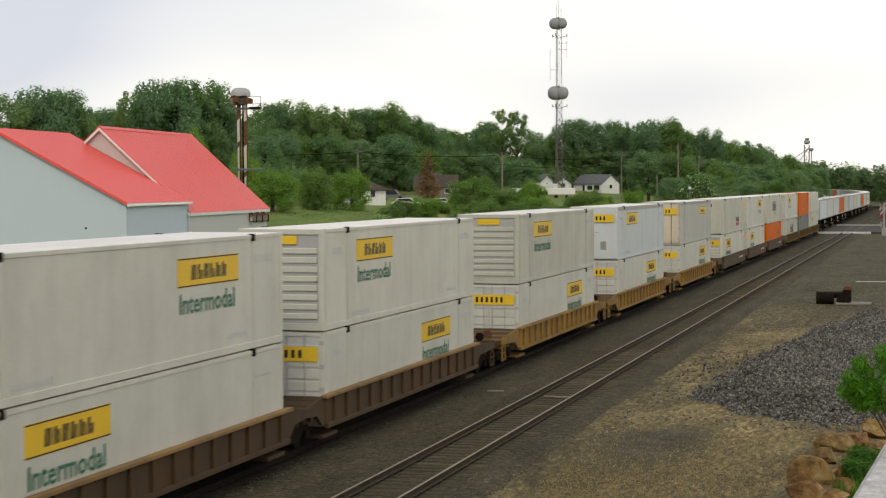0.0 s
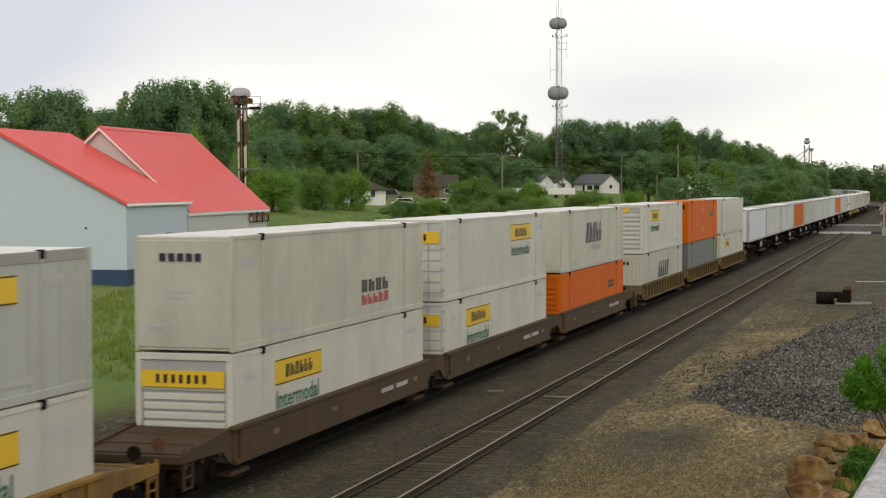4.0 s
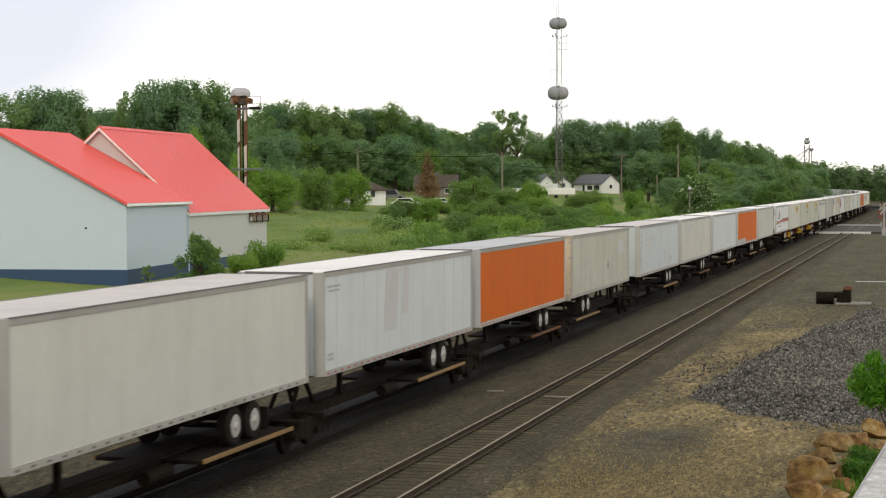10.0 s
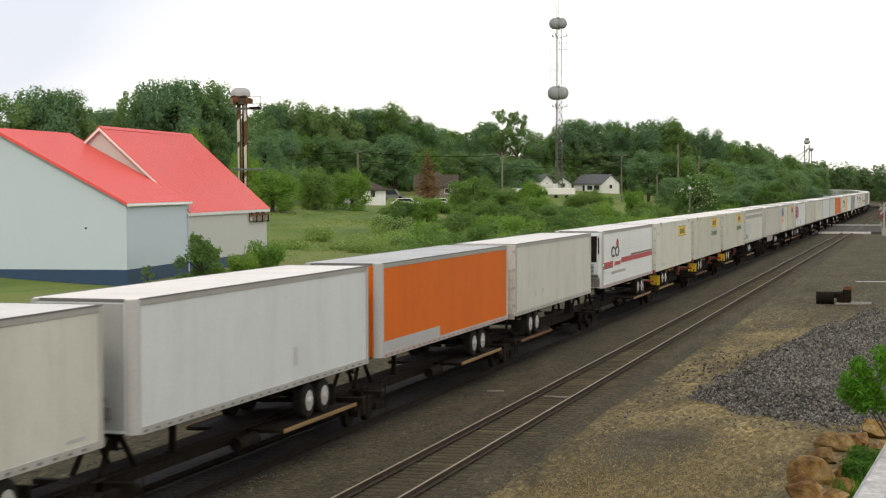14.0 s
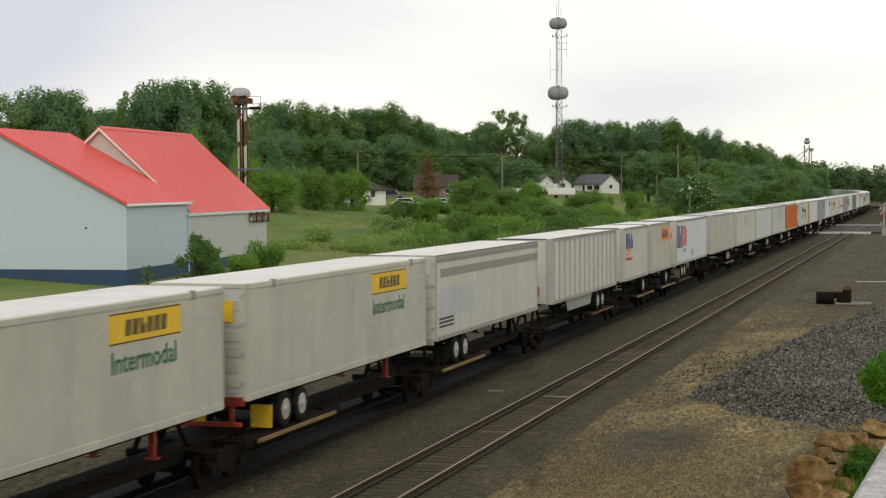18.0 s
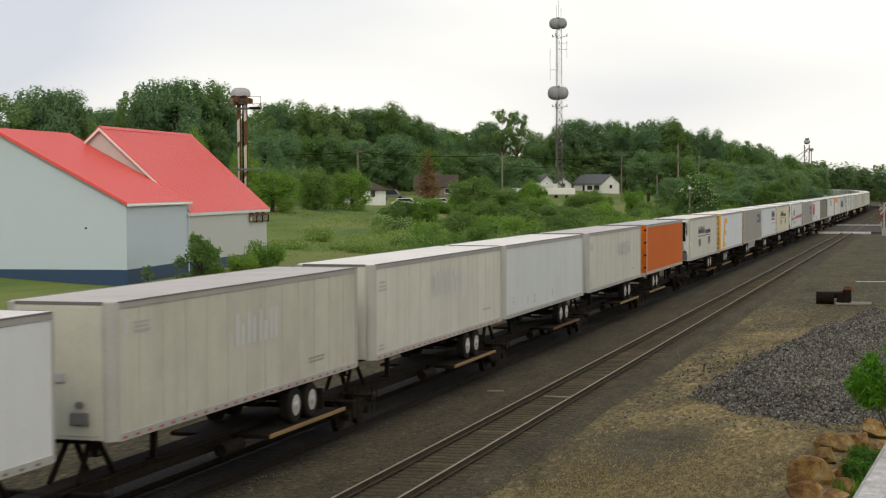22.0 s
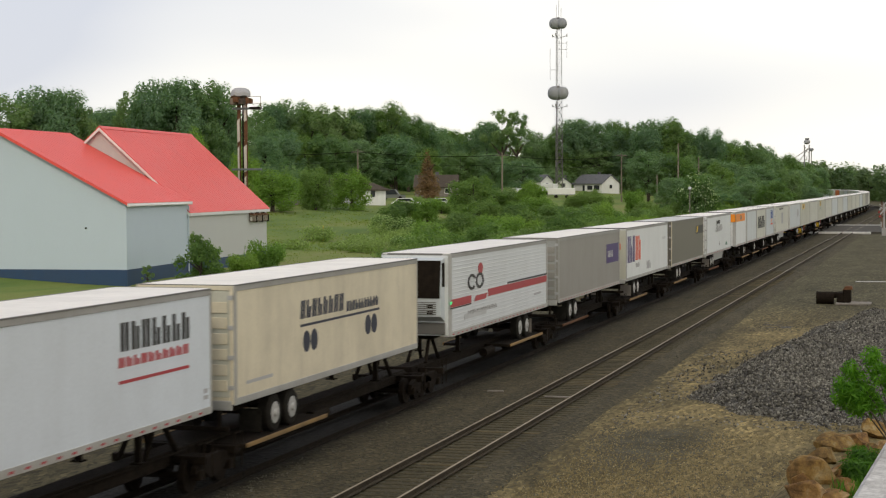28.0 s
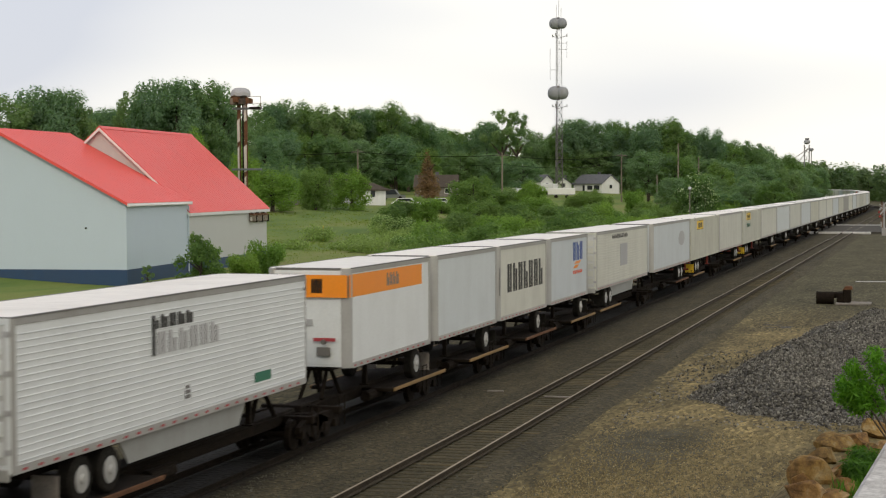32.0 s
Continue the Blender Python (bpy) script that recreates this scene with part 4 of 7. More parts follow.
def end_face(ob, style, mat, z0, z1, plate="", y=-LEN / 2):
    """The leading end: horizontal ribs, doors with lock rods, or upright ribs."""
    h = z1 - z0
    if style == "ribs":
        part("end_recess", box(B(), -1.14, 1.14, y - 0.012, y, z0 + 0.2, z1 - 0.14), RECESS_SHADE.get(mat, "fade"), ob, "recessed end panel with grime and shade in its colour")
        for k in range(8):
            z = z0 + 0.32 + k * (h - 0.75) / 8
            cpart(("erib",), "end_rib", lambda: box(B(), -1.10, 1.10, -0.058, 0.0, -0.005, 0.170, 0.02), mat, ob, at=(0, y, z))
        part("end_frame", box(box(box(box(B(), -HALF, -1.15, y - 0.06, y, z0, z1), 1.15, HALF, y - 0.06, y, z0, z1), -1.15, 1.15, y - 0.06, y, z1 - 0.14, z1), -1.15, 1.15, y - 0.06, y, z0, z0 + 0.2), mat, ob)
    elif style == "doors":
        for sx in (-1, 1):
            bm = box(B(), min(0.02 * sx, 1.2 * sx), max(0.02 * sx, 1.2 * sx), y - 0.035, y, z0 + 0.16, z1 - 0.12, 0.01)
            # the door behind its ribs is greyer too, as painted shade
            door = part("door", bm, RECESS_SHADE.get(mat, "ghost"), ob)
            for k in range(6) if mat != "rusty_white" else ():
                z = z0 + 0.35 + k * (h - 0.6) / 6
                part("door_rib", box(B(), min(0.08 * sx, 1.14 * sx), max(0.08 * sx, 1.14 * sx), y - 0.068, y - 0.035, z - 0.04, z + 0.24, 0.012), mat, door)
            for k in (0.18, 0.72):
                part("lock_rod", tube(B(), (sx * k, y - 0.09, z0 + 0.05), (sx * k, y - 0.09, z1 - 0.06), 0.024, seg=6), "silver" if mat != "rusty_white" else "bark", door, "galvanised lock rod" if mat != "rusty_white" else "rust-stained lock rod")
            for k in range(4):
                z = z0 + 0.35 + k * (h - 0.7) / 3
                part("hinge", box(B(), min(1.16 * sx, HALF * sx), max(1.16 * sx, HALF * sx), y - 0.07, y - 0.02, z, z + 0.11), "fade" if mat != "orange" else "iron", door)
        part("end_frame", box(box(box(box(B(), -HALF, -1.21, y - 0.05, y, z0, z1), 1.21, HALF, y - 0.05, y, z0, z1), -1.2, 1.2, y - 0.05, y, z1 - 0.11, z1), -1.2, 1.2, y - 0.05, y, z0, z0 + 0.15), "darkrail" if mat == "silver" else mat, ob)
    elif style == "upright":
        for k in range(9):
            cpart(("urib", round(h, 2)), "end_rib", lambda: box(B(), -0.05, 0.05, -0.05, 0.0, 0.0, h - 0.45, 0.015), mat, ob, at=(-1.0 + k * 0.25, y, z0 + 0.22))
        part("end_frame", box(box(box(box(B(), -HALF, -1.15, y - 0.055, y, z0, z1), 1.15, HALF, y - 0.055, y, z0, z1), -1.15, 1.15, y - 0.055, y, z1 - 0.16, z1), -1.15, 1.15, y - 0.055, y, z0, z0 + 0.2), mat, ob)
    else:
        part("end_panel", box(B(), -HALF + 0.02, HALF - 0.02, y - 0.03, y, z0 + 0.1, z1 - 0.1, 0.015), mat, ob)
        if mat != "cream":
            part("document_holder", box(B(), 0.36, 0.68, y - 0.05, y - 0.03, z0 + 0.55, z0 + 1.0, 0.008), "taupe", ob, "grey document holder")
        part("marking", box(box(box(B(), -0.45, 0.3, y - 0.036, y - 0.03, z0 + 1.45, z0 + 1.50), -0.4, 0.1, y - 0.036, y - 0.03, z0 + 1.30, z0 + 1.35), -0.95, -0.45, y - 0.036, y - 0.03, z0 + 0.5, z0 + 0.62), "fade", ob)
    if plate == "wide":
        part("marking_panel", box(B(), -1.12, 1.12, y - 0.115, y - 0.108, z1 - 0.82, z1 - 0.40), "yellow", ob, "wide yellow marking panel")
        bm = B()
        for k in range(7):
            box(bm, -0.72 + k * 0.21, -0.62 + k * 0.21, y - 0.121, y - 0.116, z1 - 0.72, z1 - 0.50)
        part("marking", bm, "black", ob)
    elif plate == "small":
        part("marking_panel", box(B(), -0.45, 0.5, y - 0.075, y - 0.066, z1 - 0.42, z1 - 0.18), "yellow", ob, "small yellow marking panel")
    elif plate == "doorpair":
        part("marking_panel", box(B(), -1.0, 1.0, y - 0.115, y - 0.108, z1 - 0.95, z1 - 0.42), "yellow", ob, "yellow marking panel")
        part("marking_panel", box(B(), 0.1, 0.7, y - 0.115, y - 0.108, z0 + 0.85, z0 + 1.35), "yellow", ob, "yellow marking panel")
    elif plate == "band":
        part("marking_panel", box(B(), -1.08, 1.08, y - 0.072, y - 0.062, z1 - 0.56, z1 - 0.22), "iron", ob, "dark band over the end ribs")
        part("marking_panel", box(B(), -0.62, -0.28, y - 0.085, y - 0.074, z1 - 0.55, z1 - 0.14), "trim_white", ob, "white sticker")
        part("marking", box(B(), 0.55, 0.8, y - 0.075, y - 0.06, z0 + 0.35, z0 + 0.75), "fade", ob)
    elif plate == "orange":
        part("marking_panel", box(B(), -1.05, -0.25, y - 0.045, y - 0.035, z1 - 0.80, z1 - 0.30), "signal_orange", ob, "orange marking panel")
        part("marking_panel", box(B(), -0.62, -0.28, y - 0.055, y - 0.046, z1 - 0.62, z1 - 0.34), "trim_white", ob, "white sticker")
        part("marking", box(B(), 0.35, 0.62, y - 0.045, y - 0.035, z1 - 1.15, z1 - 0.42), "darkrail", ob)
    elif plate == "navy":
        bm = B()
        for k in range(5):
            box(bm, -0.62 + k * 0.24, -0.46 + k * 0.24, y - 0.07, y - 0.058, z1 - 0.62, z1 - 0.42)
        part("marking", bm, "navy", ob)
    elif plate == "size":
        src = lettering("53")
        me = src.copy()
        for v in me.vertices:
            v.co = (-0.1 + v.co.x * 0.5, y - 0.062, z0 + 0.35 + v.co.y * 0.5)
        me.materials.clear()
        me.materials.append(M["black"])
        o = new("lettering", me)
        o.parent = ob


def side_relief(ob, style, mat, z0, z1, length=LEN):
    """Relief of the long side that shows: ribs, seams or flutes, each a piece."""
    x, h = HALF, z1 - z0
    if style == "ribbed":
        for k in range(22):
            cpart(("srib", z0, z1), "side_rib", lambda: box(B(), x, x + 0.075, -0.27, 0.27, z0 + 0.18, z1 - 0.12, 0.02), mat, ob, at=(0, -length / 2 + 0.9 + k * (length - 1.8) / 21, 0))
    elif style == "panel":
        for k in range(1, 13):
            cpart(("seam", z0, z1), "seam_strip", lambda: box(B(), x, x + 0.008, -0.035, 0.035, z0 + 0.16, z1 - 0.14), mat, ob, at=(0, -length / 2 + k * length / 13, 0))
    elif style == "flutes":
        for k in range(19):
            cpart(("flute", length), "flute", lambda: box(B(), x, x + 0.016, -length / 2 + 0.26, length / 2 - 0.26, 0, 0.032, 0.006), mat, ob, at=(0, 0, z0 + 0.2 + k * (h - 0.4) / 19))
    elif style == "posts":
        for k in range(14):
            cpart(("spost", z0, z1), "side_post", lambda: box(B(), x, x + 0.045, -0.06, 0.06, z0 + 0.16, z1 - 0.14, 0.01), "fade", ob, at=(0, -length / 2 + 0.5 + k * (length - 1.0) / 13, 0))


def container(label, z0, mat, style="smooth", end="ribs", plate="", spec=(), h=2.87):
    ob = empty("shipping_container", pose(-16.67 - HALF, 0, 0), label, "container", "stacked containers on the train")
    z1 = z0 + h
    def body():
        return box(B(), -HALF, HALF, -LEN / 2, LEN / 2, z0 + 0.03, z1 - 0.03, 0.012)
    # ribbed boxes get a taupe body: groove shade is put into the colour
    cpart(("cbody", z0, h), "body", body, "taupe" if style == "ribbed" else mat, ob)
    side_relief(ob, style, mat, z0, z1)
    cpart(("croof", z1), "roof", lambda: box(B(), -HALF + 0.04, HALF - 0.04, -LEN / 2 + 0.05, LEN / 2 - 0.05, z1 - 0.029, z1 + 0.012, 0.008), "roof_lit_white" if mat not in ("orange", "steelgrey") else mat, ob)
    for sx in (-1, 1):
        x = sx * HALF
        trimmed = mat in ("pale_silver", "cool")
        for nm, a, b, t in (("top_rail", z1 - (0.22 if trimmed else 0.09), z1, 0.018), ("bottom_rail", z0, z0 + 0.17, 0.034)):
            cpart(("crail", nm, sx, z0, trimmed), nm, lambda a=a, b=b, t=t, x=x, sx=sx: box(B(), min(x, x + sx * t), max(x, x + sx * t), -LEN / 2, LEN / 2, a, b, 0.005), "toprail" if trimmed and nm == "top_rail" else mat, ob)
        for yy in (-6.1, 6.1):
            cpart(("cpost", sx, z0), "lifting_post", lambda x=x, sx=sx: box(B(), min(x, x + sx * 0.03), max(x, x + sx * 0.03), -0.05, 0.05, z0 + 0.16, z1 - 0.1, 0.008), mat, ob, at=(0, yy, 0))
            cpart(("cfit", sx, z1), "lifting_fitting", lambda x=x, sx=sx: box(B(), x - 0.09, x + 0.09 if sx < 0 else x + 0.05, -0.085, 0.085, z1 - 0.15, z1 + 0.03, 0.01), "iron", ob, at=(0, yy, 0))
        for yy in (-LEN / 2 + 0.05, LEN / 2 - 0.05):
            cpart(("ccast", sx, z0), "corner_post", lambda x=x, sx=sx: box(B(), x - 0.05, x + 0.022, -0.09, 0.09, z0, z1 + 0.02, 0.008) if sx > 0 else box(B(), x - 0.022, x + 0.05, -0.09, 0.09, z0, z1 + 0.02, 0.008), mat, ob, at=(0, yy, 0))
    end_face(ob, end, "rusty_white" if mat == "pale_silver" else mat, z0, z1, plate)
    marks(ob, list(spec) + (small_print(z0, z1) if mat not in ("orange", "steelgrey") else []), -LEN / 2, HALF + {"panel": 0.009, "ribbed": 0.075}.get(style, 0.0))
    return ob


def wheelset_parts(truck):
    for sx in (-0.72, 0.72):
        for yy in (-0.89, 0.89):
            cpart(("rwheel",), "wheel", lambda: tube(tube(B(), (-0.065, 0, 0), (0.065, 0, 0), 0.42, seg=18), (-0.09, 0, 0), (-0.06, 0, 0), 0.45, seg=18), "iron", truck, at=(sx, yy, 0.42))


def truck(parent, y, heavy=False):
    def make():
        bm = B()
        for sx in (-0.98, 0.98):
            prism(bm, [(-1.15, 0.50), (-0.75, 0.58), (-0.35, 0.30), (0.35, 0.30), (0.75, 0.58), (1.15, 0.50), (1.15, 0.66), (0.5, 0.84), (-0.5, 0.84), (-1.15, 0.66)], "x", sx - 0.07, sx + 0.07)
            for k in (-0.2, 0.0, 0.2):
                tube(bm, (sx, k, 0.36), (sx, k, 0.62), 0.07, seg=6)
            for yy in (-0.89, 0.89):
                box(bm, sx - 0.12, sx + 0.12, yy - 0.13, yy + 0.13, 0.32, 0.56, 0.02)
        box(bm, -1.0, 1.0, -0.2, 0.2, 0.55, 0.80, 0.02)
        for yy in (-0.89, 0.89):
            tube(bm, (-0.95, yy, 0.42), (0.95, yy, 0.42), 0.085, seg=8)
        return bm
    t = cpart(("truck",), "truck", make, "iron", parent, "dark iron four-wheel truck", at=(0, y, 0))
    wheelset_parts(t)
    return t


def well_car(label, mat, gap_front, gap_rear, lead, tail, ribs=True):
    """One well of a double-stack car. lead/tail: a coupler end rather than a shared truck."""
    ob = empty("well_car", pose(-16.67 - HALF, 0, 0), label, "railway car", "cars of the freight train")
    wl_, zt, zb = 8.25, 1.46, 0.52
    for sx in (-1, 1):
        x = sx * 1.36
        bm = box(B(), min(x, x + sx * 0.03), max(x, x + sx * 0.03), -wl_, wl_, zb, zt - 0.02)
        cpart(("wside", sx), "side_wall", lambda bm=bm: bm, mat, ob)
        cpart(("wtop", sx), "top_chord", lambda x=x, sx=sx: box(B(), min(x - sx * 0.05, x + sx * 0.14), max(x - sx * 0.05, x + sx * 0.14), -wl_ - 0.15, wl_ + 0.15, zt - 0.10, zt, 0.012), "rail_tan" if mat == "carrier_brown" and ribs else mat, ob)
        cpart(("wbot", sx), "bottom_chord", lambda x=x, sx=sx: box(B(), min(x, x + sx * 0.11), max(x, x + sx * 0.11), -wl_, wl_, zb - 0.02, zb + 0.12, 0.012), mat, ob)
        for k in range(15) if ribs else ():
            cpart(("wrib", sx), "side_rib", lambda sx=sx, x=x: box(B(), min(x + sx * 0.03, x + sx * 0.12), max(x + sx * 0.03, x + sx * 0.12), -0.06, 0.06, zb + 0.12, zt - 0.1, 0.015), mat, ob, at=(0, -wl_ + 0.6 + k * (2 * wl_ - 1.2) / 14, 0))
    for s, gap, free in ((-1, gap_front, lead), (1, gap_rear, tail)):
        reach = gap / 2 if not free else min(gap / 2, 3.1) - 0.15
        y0, y1 = s * (wl_ - 0.1), s * (wl_ + reach - 0.1)
        bm = prism(B(), [(y0, 0.95), (y1, 0.95), (y1, 1.12), (y0, 1.38)], "x", -1.3, 1.3)
        deck = part("end_platform", bm, "carrier_brown", ob, "grimy end walkway")
        for k in (0.25, 0.6, 0.92):
            yy = y0 + (y1 - y0) * k
            part("cross_member", box(B(), -1.32, 1.32, yy - 0.06, yy + 0.06, 0.80, 1.40 - 0.24 * k, 0.02), mat, deck)
        for sx in (-1.32, 1.32):
            bm = prism(B(), [(y0, 0.55), (y0 + s * 0.35, 0.62), (y0 + s * 0.75, 0.92), (y1, 0.98), (y1, 1.2), (y0, 1.44)], "x", sx - 0.04, sx + 0.04)
            part("end_gusset", bm, mat, deck)
        if free:
            part("coupler", box(box(B(), -0.12, 0.12, min(y1, y1 + s * 0.55), max(y1, y1 + s * 0.55), 0.72, 0.96, 0.03), -0.2, 0.2, min(y1 + s * 0.4, y1 + s * 0.62), max(y1 + s * 0.4, y1 + s * 0.62), 0.68, 1.0, 0.03), "rust", ob, "rusty knuckle coupler")
            lad = B()
            for k in range(4):
                box(lad, 1.30, 1.36, y1 - s * 0.30 - 0.22, y1 - s * 0.30 + 0.22, 0.35 + k * 0.27, 0.38 + k * 0.27)
            for k in (-0.22, 0.22):
                box(lad, 1.30, 1.36, y1 - s * 0.30 + k - 0.02, y1 - s * 0.30 + k + 0.02, 0.32, 1.30)
            part("ladder", lad, mat, ob)
            part("hand_brake", prism(B(), [(0.75 + 0.17 * math.cos(t * math.pi / 6), 1.40 + 0.17 * math.sin(t * math.pi / 6)) for t in range(12)], "y", y1 - 0.03, y1 + 0.03), "rust" if s < 0 else "iron", ob, "hand brake wheel")
            truck(ob, y1 - s * 1.35)
        elif s < 0:
            truck(ob, y1)
    if not ribs:
        part("side_plate", box(B(), 1.39, 1.46, -wl_ + 0.3, wl_ - 0.3, zb + 0.10, zt - 0.10, 0.03), mat, ob, "smooth brown side plate")
        for y0, y1, m in ((3.2, 4.4, "fade"), (4.7, 5.9, "fade"), (-1.3, -0.9, "rail_tan"), (6.6, 7.0, "rail_tan"), (-5.8, -5.4, "rail_tan")):
            part("marking", box(B(), 1.462, 1.468, y0, y1, 0.92, 1.06), m, ob, "worn painted mark")
    for s in (-1, 1):
        cpart(("wfloor",), "floor_beam", lambda: box(B(), -1.3, 1.3, -0.6, 0.6, 0.2, 0.3), mat, ob, at=(0, s * (wl_ - 0.6), 0))
    return ob


def trailer_wheel(ob, x, y, s):
    t = cpart(("tyre",), "tyre", lambda: tube(tube(B(), (-0.26, 0, 0), (0.0, 0, 0), 0.49, 0.50, 20), (0.0, 0, 0), (0.05, 0, 0), 0.50, 0.44, 20), "rubber", ob, at=(x, y, 1.41))
    if s < 0:
        t.rotation_euler = (0, 0, math.pi)
    def rim():
        bm = tube(B(), (0.04, 0, 0), (0.058, 0, 0), 0.30, 0.28, 18)
        tube(bm, (0.05, 0, 0), (0.11, 0, 0), 0.12, 0.09, 10)
        return bm
    cpart(("rim",), "rim", rim, "rim", t, "bright metal wheel rim")


def trailer(label, mat, style="panel", front="L", length=LEN, roof="roof_lit_white", spec=(), reefer=False, skirt=False, chassis=False,
            tape="red", rail="toprail", far=False, end_mat="", z0=1.95, z1=4.90, doors="doors", post="", end_marks=(), detail=()):
    ob = empty("container_on_chassis" if chassis else "semi_trailer", pose(-16.67 - HALF, 0, 0), label, "trailer", "trailers on the train")
    hl = length / 2
    s = -1 if front == "L" else 1          # sign of y at the trailer's own front
    def outline(out):
        """Plan of the box: square rear corners, rounded nose corners."""
        r, e = 0.24, HALF + out
        nose = []
        for k in range(6):
            t = k * math.pi / 10
            nose.append((HALF - r + (r + out) * math.cos(t), hl - r + (r + out) * math.sin(t)))
        half = [(e, -hl - out)] + nose
        return [(p, q * s) for p, q in half + [(-p, q) for p, q in half[::-1]]]
    cpart(("tbody", length, z0, z1, s), "body", lambda: prism(B(), outline(0.0), "z", z0 + 0.03, z1 - 0.03), mat, ob)
    side_relief(ob, style, mat, z0, z1, length)
    cpart(("troof", length, z1, s), "roof", lambda: prism(B(), outline(-0.03), "z", z1 - 0.029, z1 + 0.014), roof, ob)
    for sx in (-1, 1):
        x = sx * HALF
        y0, y1 = sorted((-s * hl, s * (hl - 0.24)))
        cpart(("ttop", sx, length, z1, s), "top_rail", lambda x=x, sx=sx, y0=y0, y1=y1: box(B(), min(x, x + sx * 0.022), max(x, x + sx * 0.022), y0, y1, z1 - 0.14, z1 - 0.012, 0.006), rail if not chassis else mat, ob)
        # dark strip added to paint the thin shadow line along the roof edge
        if not chassis:
            cpart(("tlip", sx, length, z1, s), "roof_lip", lambda x=x, sx=sx, y0=y0, y1=y1: box(B(), min(x - sx * 0.03, x + sx * 0.03), max(x - sx * 0.03, x + sx * 0.03), y0, y1, z1 - 0.012, z1 + 0.022), "darkrail", ob, "dark strip for the shadow line at the roof edge")
        cpart(("tbot", sx, length, z0, s), "bottom_rail", lambda x=x, sx=sx, y0=y0, y1=y1: box(B(), min(x, x + sx * 0.024), max(x, x + sx * 0.024), y0, y1, z0 - 0.02, z0 + 0.15, 0.006), "silver" if not chassis else mat, ob)
        def nose_post(sx=sx):
            """Quarter-round corner of the nose, a little proud of the box."""
            r, arc = 0.24, [k * math.pi / 12 for k in range(7)]
            ring = [(HALF - r + q * math.cos(t), hl - r + q * math.sin(t)) for q, ts in ((r + 0.02, arc), (r - 0.02, arc[::-1])) for t in ts]
            return prism(B(), [(sx * p, s * q) for p, q in ring], "z", z0, z1 - 0.005)
        cpart(("tnose", sx, length, z0, z1, s), "corner_post", nose_post, post or ("silver" if not chassis else mat), ob, "rounded bare metal nose corner")
        cpart(("tpost", sx, z0), "corner_post", lambda x=x, sx=sx: box(B(), min(x - sx * 0.02, x + sx * 0.026), max(x - sx * 0.02, x + sx * 0.026), -0.085, 0.085, z0, z1, 0.008), post or ("silver" if not chassis else mat), ob, at=(0, -s * (hl - 0.07), 0))
    # the same shadow strip across both roof ends
    for e in (-1, 1) if not chassis else ():
        w = HALF - (0.26 if e == s else 0.04)
        cpart(("tend", e == s, z1), "roof_lip", lambda w=w: box(B(), -w, w, -0.03, 0.03, z1 - 0.05, z1 + 0.022), "darkrail", ob, at=(0, e * (hl - 0.02), 0))
    if not far:
        if tape:
            def dashes():
                bm = B()
                n = int(length / 0.62)
                for k in range(n):
                    y = -hl + 0.35 + k * (length - 0.7) / n
                    box(bm, HALF + 0.025, HALF + 0.029, y, y + 0.18, z0 + 0.03, z0 + 0.08)
                return bm
            cpart(("tape", length, z0), "marker_tape", dashes, "crimson" if tape == "red" else "darkrail", ob, "row of small reflective dashes")
    if chassis:
        for yy in (-6.1, 6.1):
            for sx in (-1, 1):
                x = sx * HALF
                cpart(("jfit", sx, z1), "lifting_fitting", lambda x=x: box(B(), x - 0.07, x + 0.05, -0.085, 0.085, z1 - 0.17, z1 + 0.03, 0.01), "taupe", ob, at=(0, yy, 0))
    # ends: the leading end shows
    e = end_mat or mat
    if front == "L":
        if reefer:
            part("front_wall", box(B(), -1.24, 1.24, -hl - 0.02, -hl, z0 + 0.05, z1 - 0.05), mat, ob)
            unit = part("cooling_unit", prism(B(), [(-hl - 0.52, z0 + 0.75), (-hl - 0.02, z0 + 0.55), (-hl - 0.02, z1 - 0.12), (-hl - 0.40, z1 - 0.20), (-hl - 0.55, z1 - 1.3)], "x", -1.12, 1.12), "cool", ob, "white cooling unit with dark grille")
            part("grille", prism(B(), [(-hl - 0.575, z1 - 1.55), (-hl - 0.575, z1 - 1.3), (-hl - 0.42, z1 - 0.22), (-hl - 0.38, z1 - 0.22), (-hl - 0.5, z1 - 1.3), (-hl - 0.5, z1 - 1.55)], "x", -1.09, 1.09), "iron", unit, "dark grille")
            part("side_vent", box(B(), 1.12, 1.13, -hl - 0.38, -hl - 0.05, z1 - 1.15, z1 - 0.3), "iron", unit)
            for k, (cx, cz) in enumerate(((-0.55, 0.95), (0.72, 0.88), (0.72, 1.1))):
                part("gauge", box(B(), cx - 0.11, cx + 0.11, -hl - 0.545, -hl - 0.5, z0 + cz - 0.07, z0 + cz + 0.07), "iron", unit)
            for k in range(7):
                part("louvre", box(B(), 0.25, 0.95, -hl - 0.56, -hl - 0.48, z0 + 0.82 + k * 0.07, z0 + 0.85 + k * 0.07), "darkrail", unit)
            part("lower_guard", box(B(), -1.15, 1.15, -hl - 0.1, -hl - 0.02, z0 + 0.08, z0 + 0.5, 0.02), "darkrail", ob)
            part("status_lamp", box(B(), HALF + 0.027, HALF + 0.05, -hl + 0.02, -hl + 0.12, z0 + 1.15, z0 + 1.25), "lamp_green", ob, "small green status lamp")
        else:
            part("front_wall", box(B(), -1.02, 1.02, -hl - 0.02, -hl, z0 + 0.1, z1 - 0.08, 0.01), e, ob)
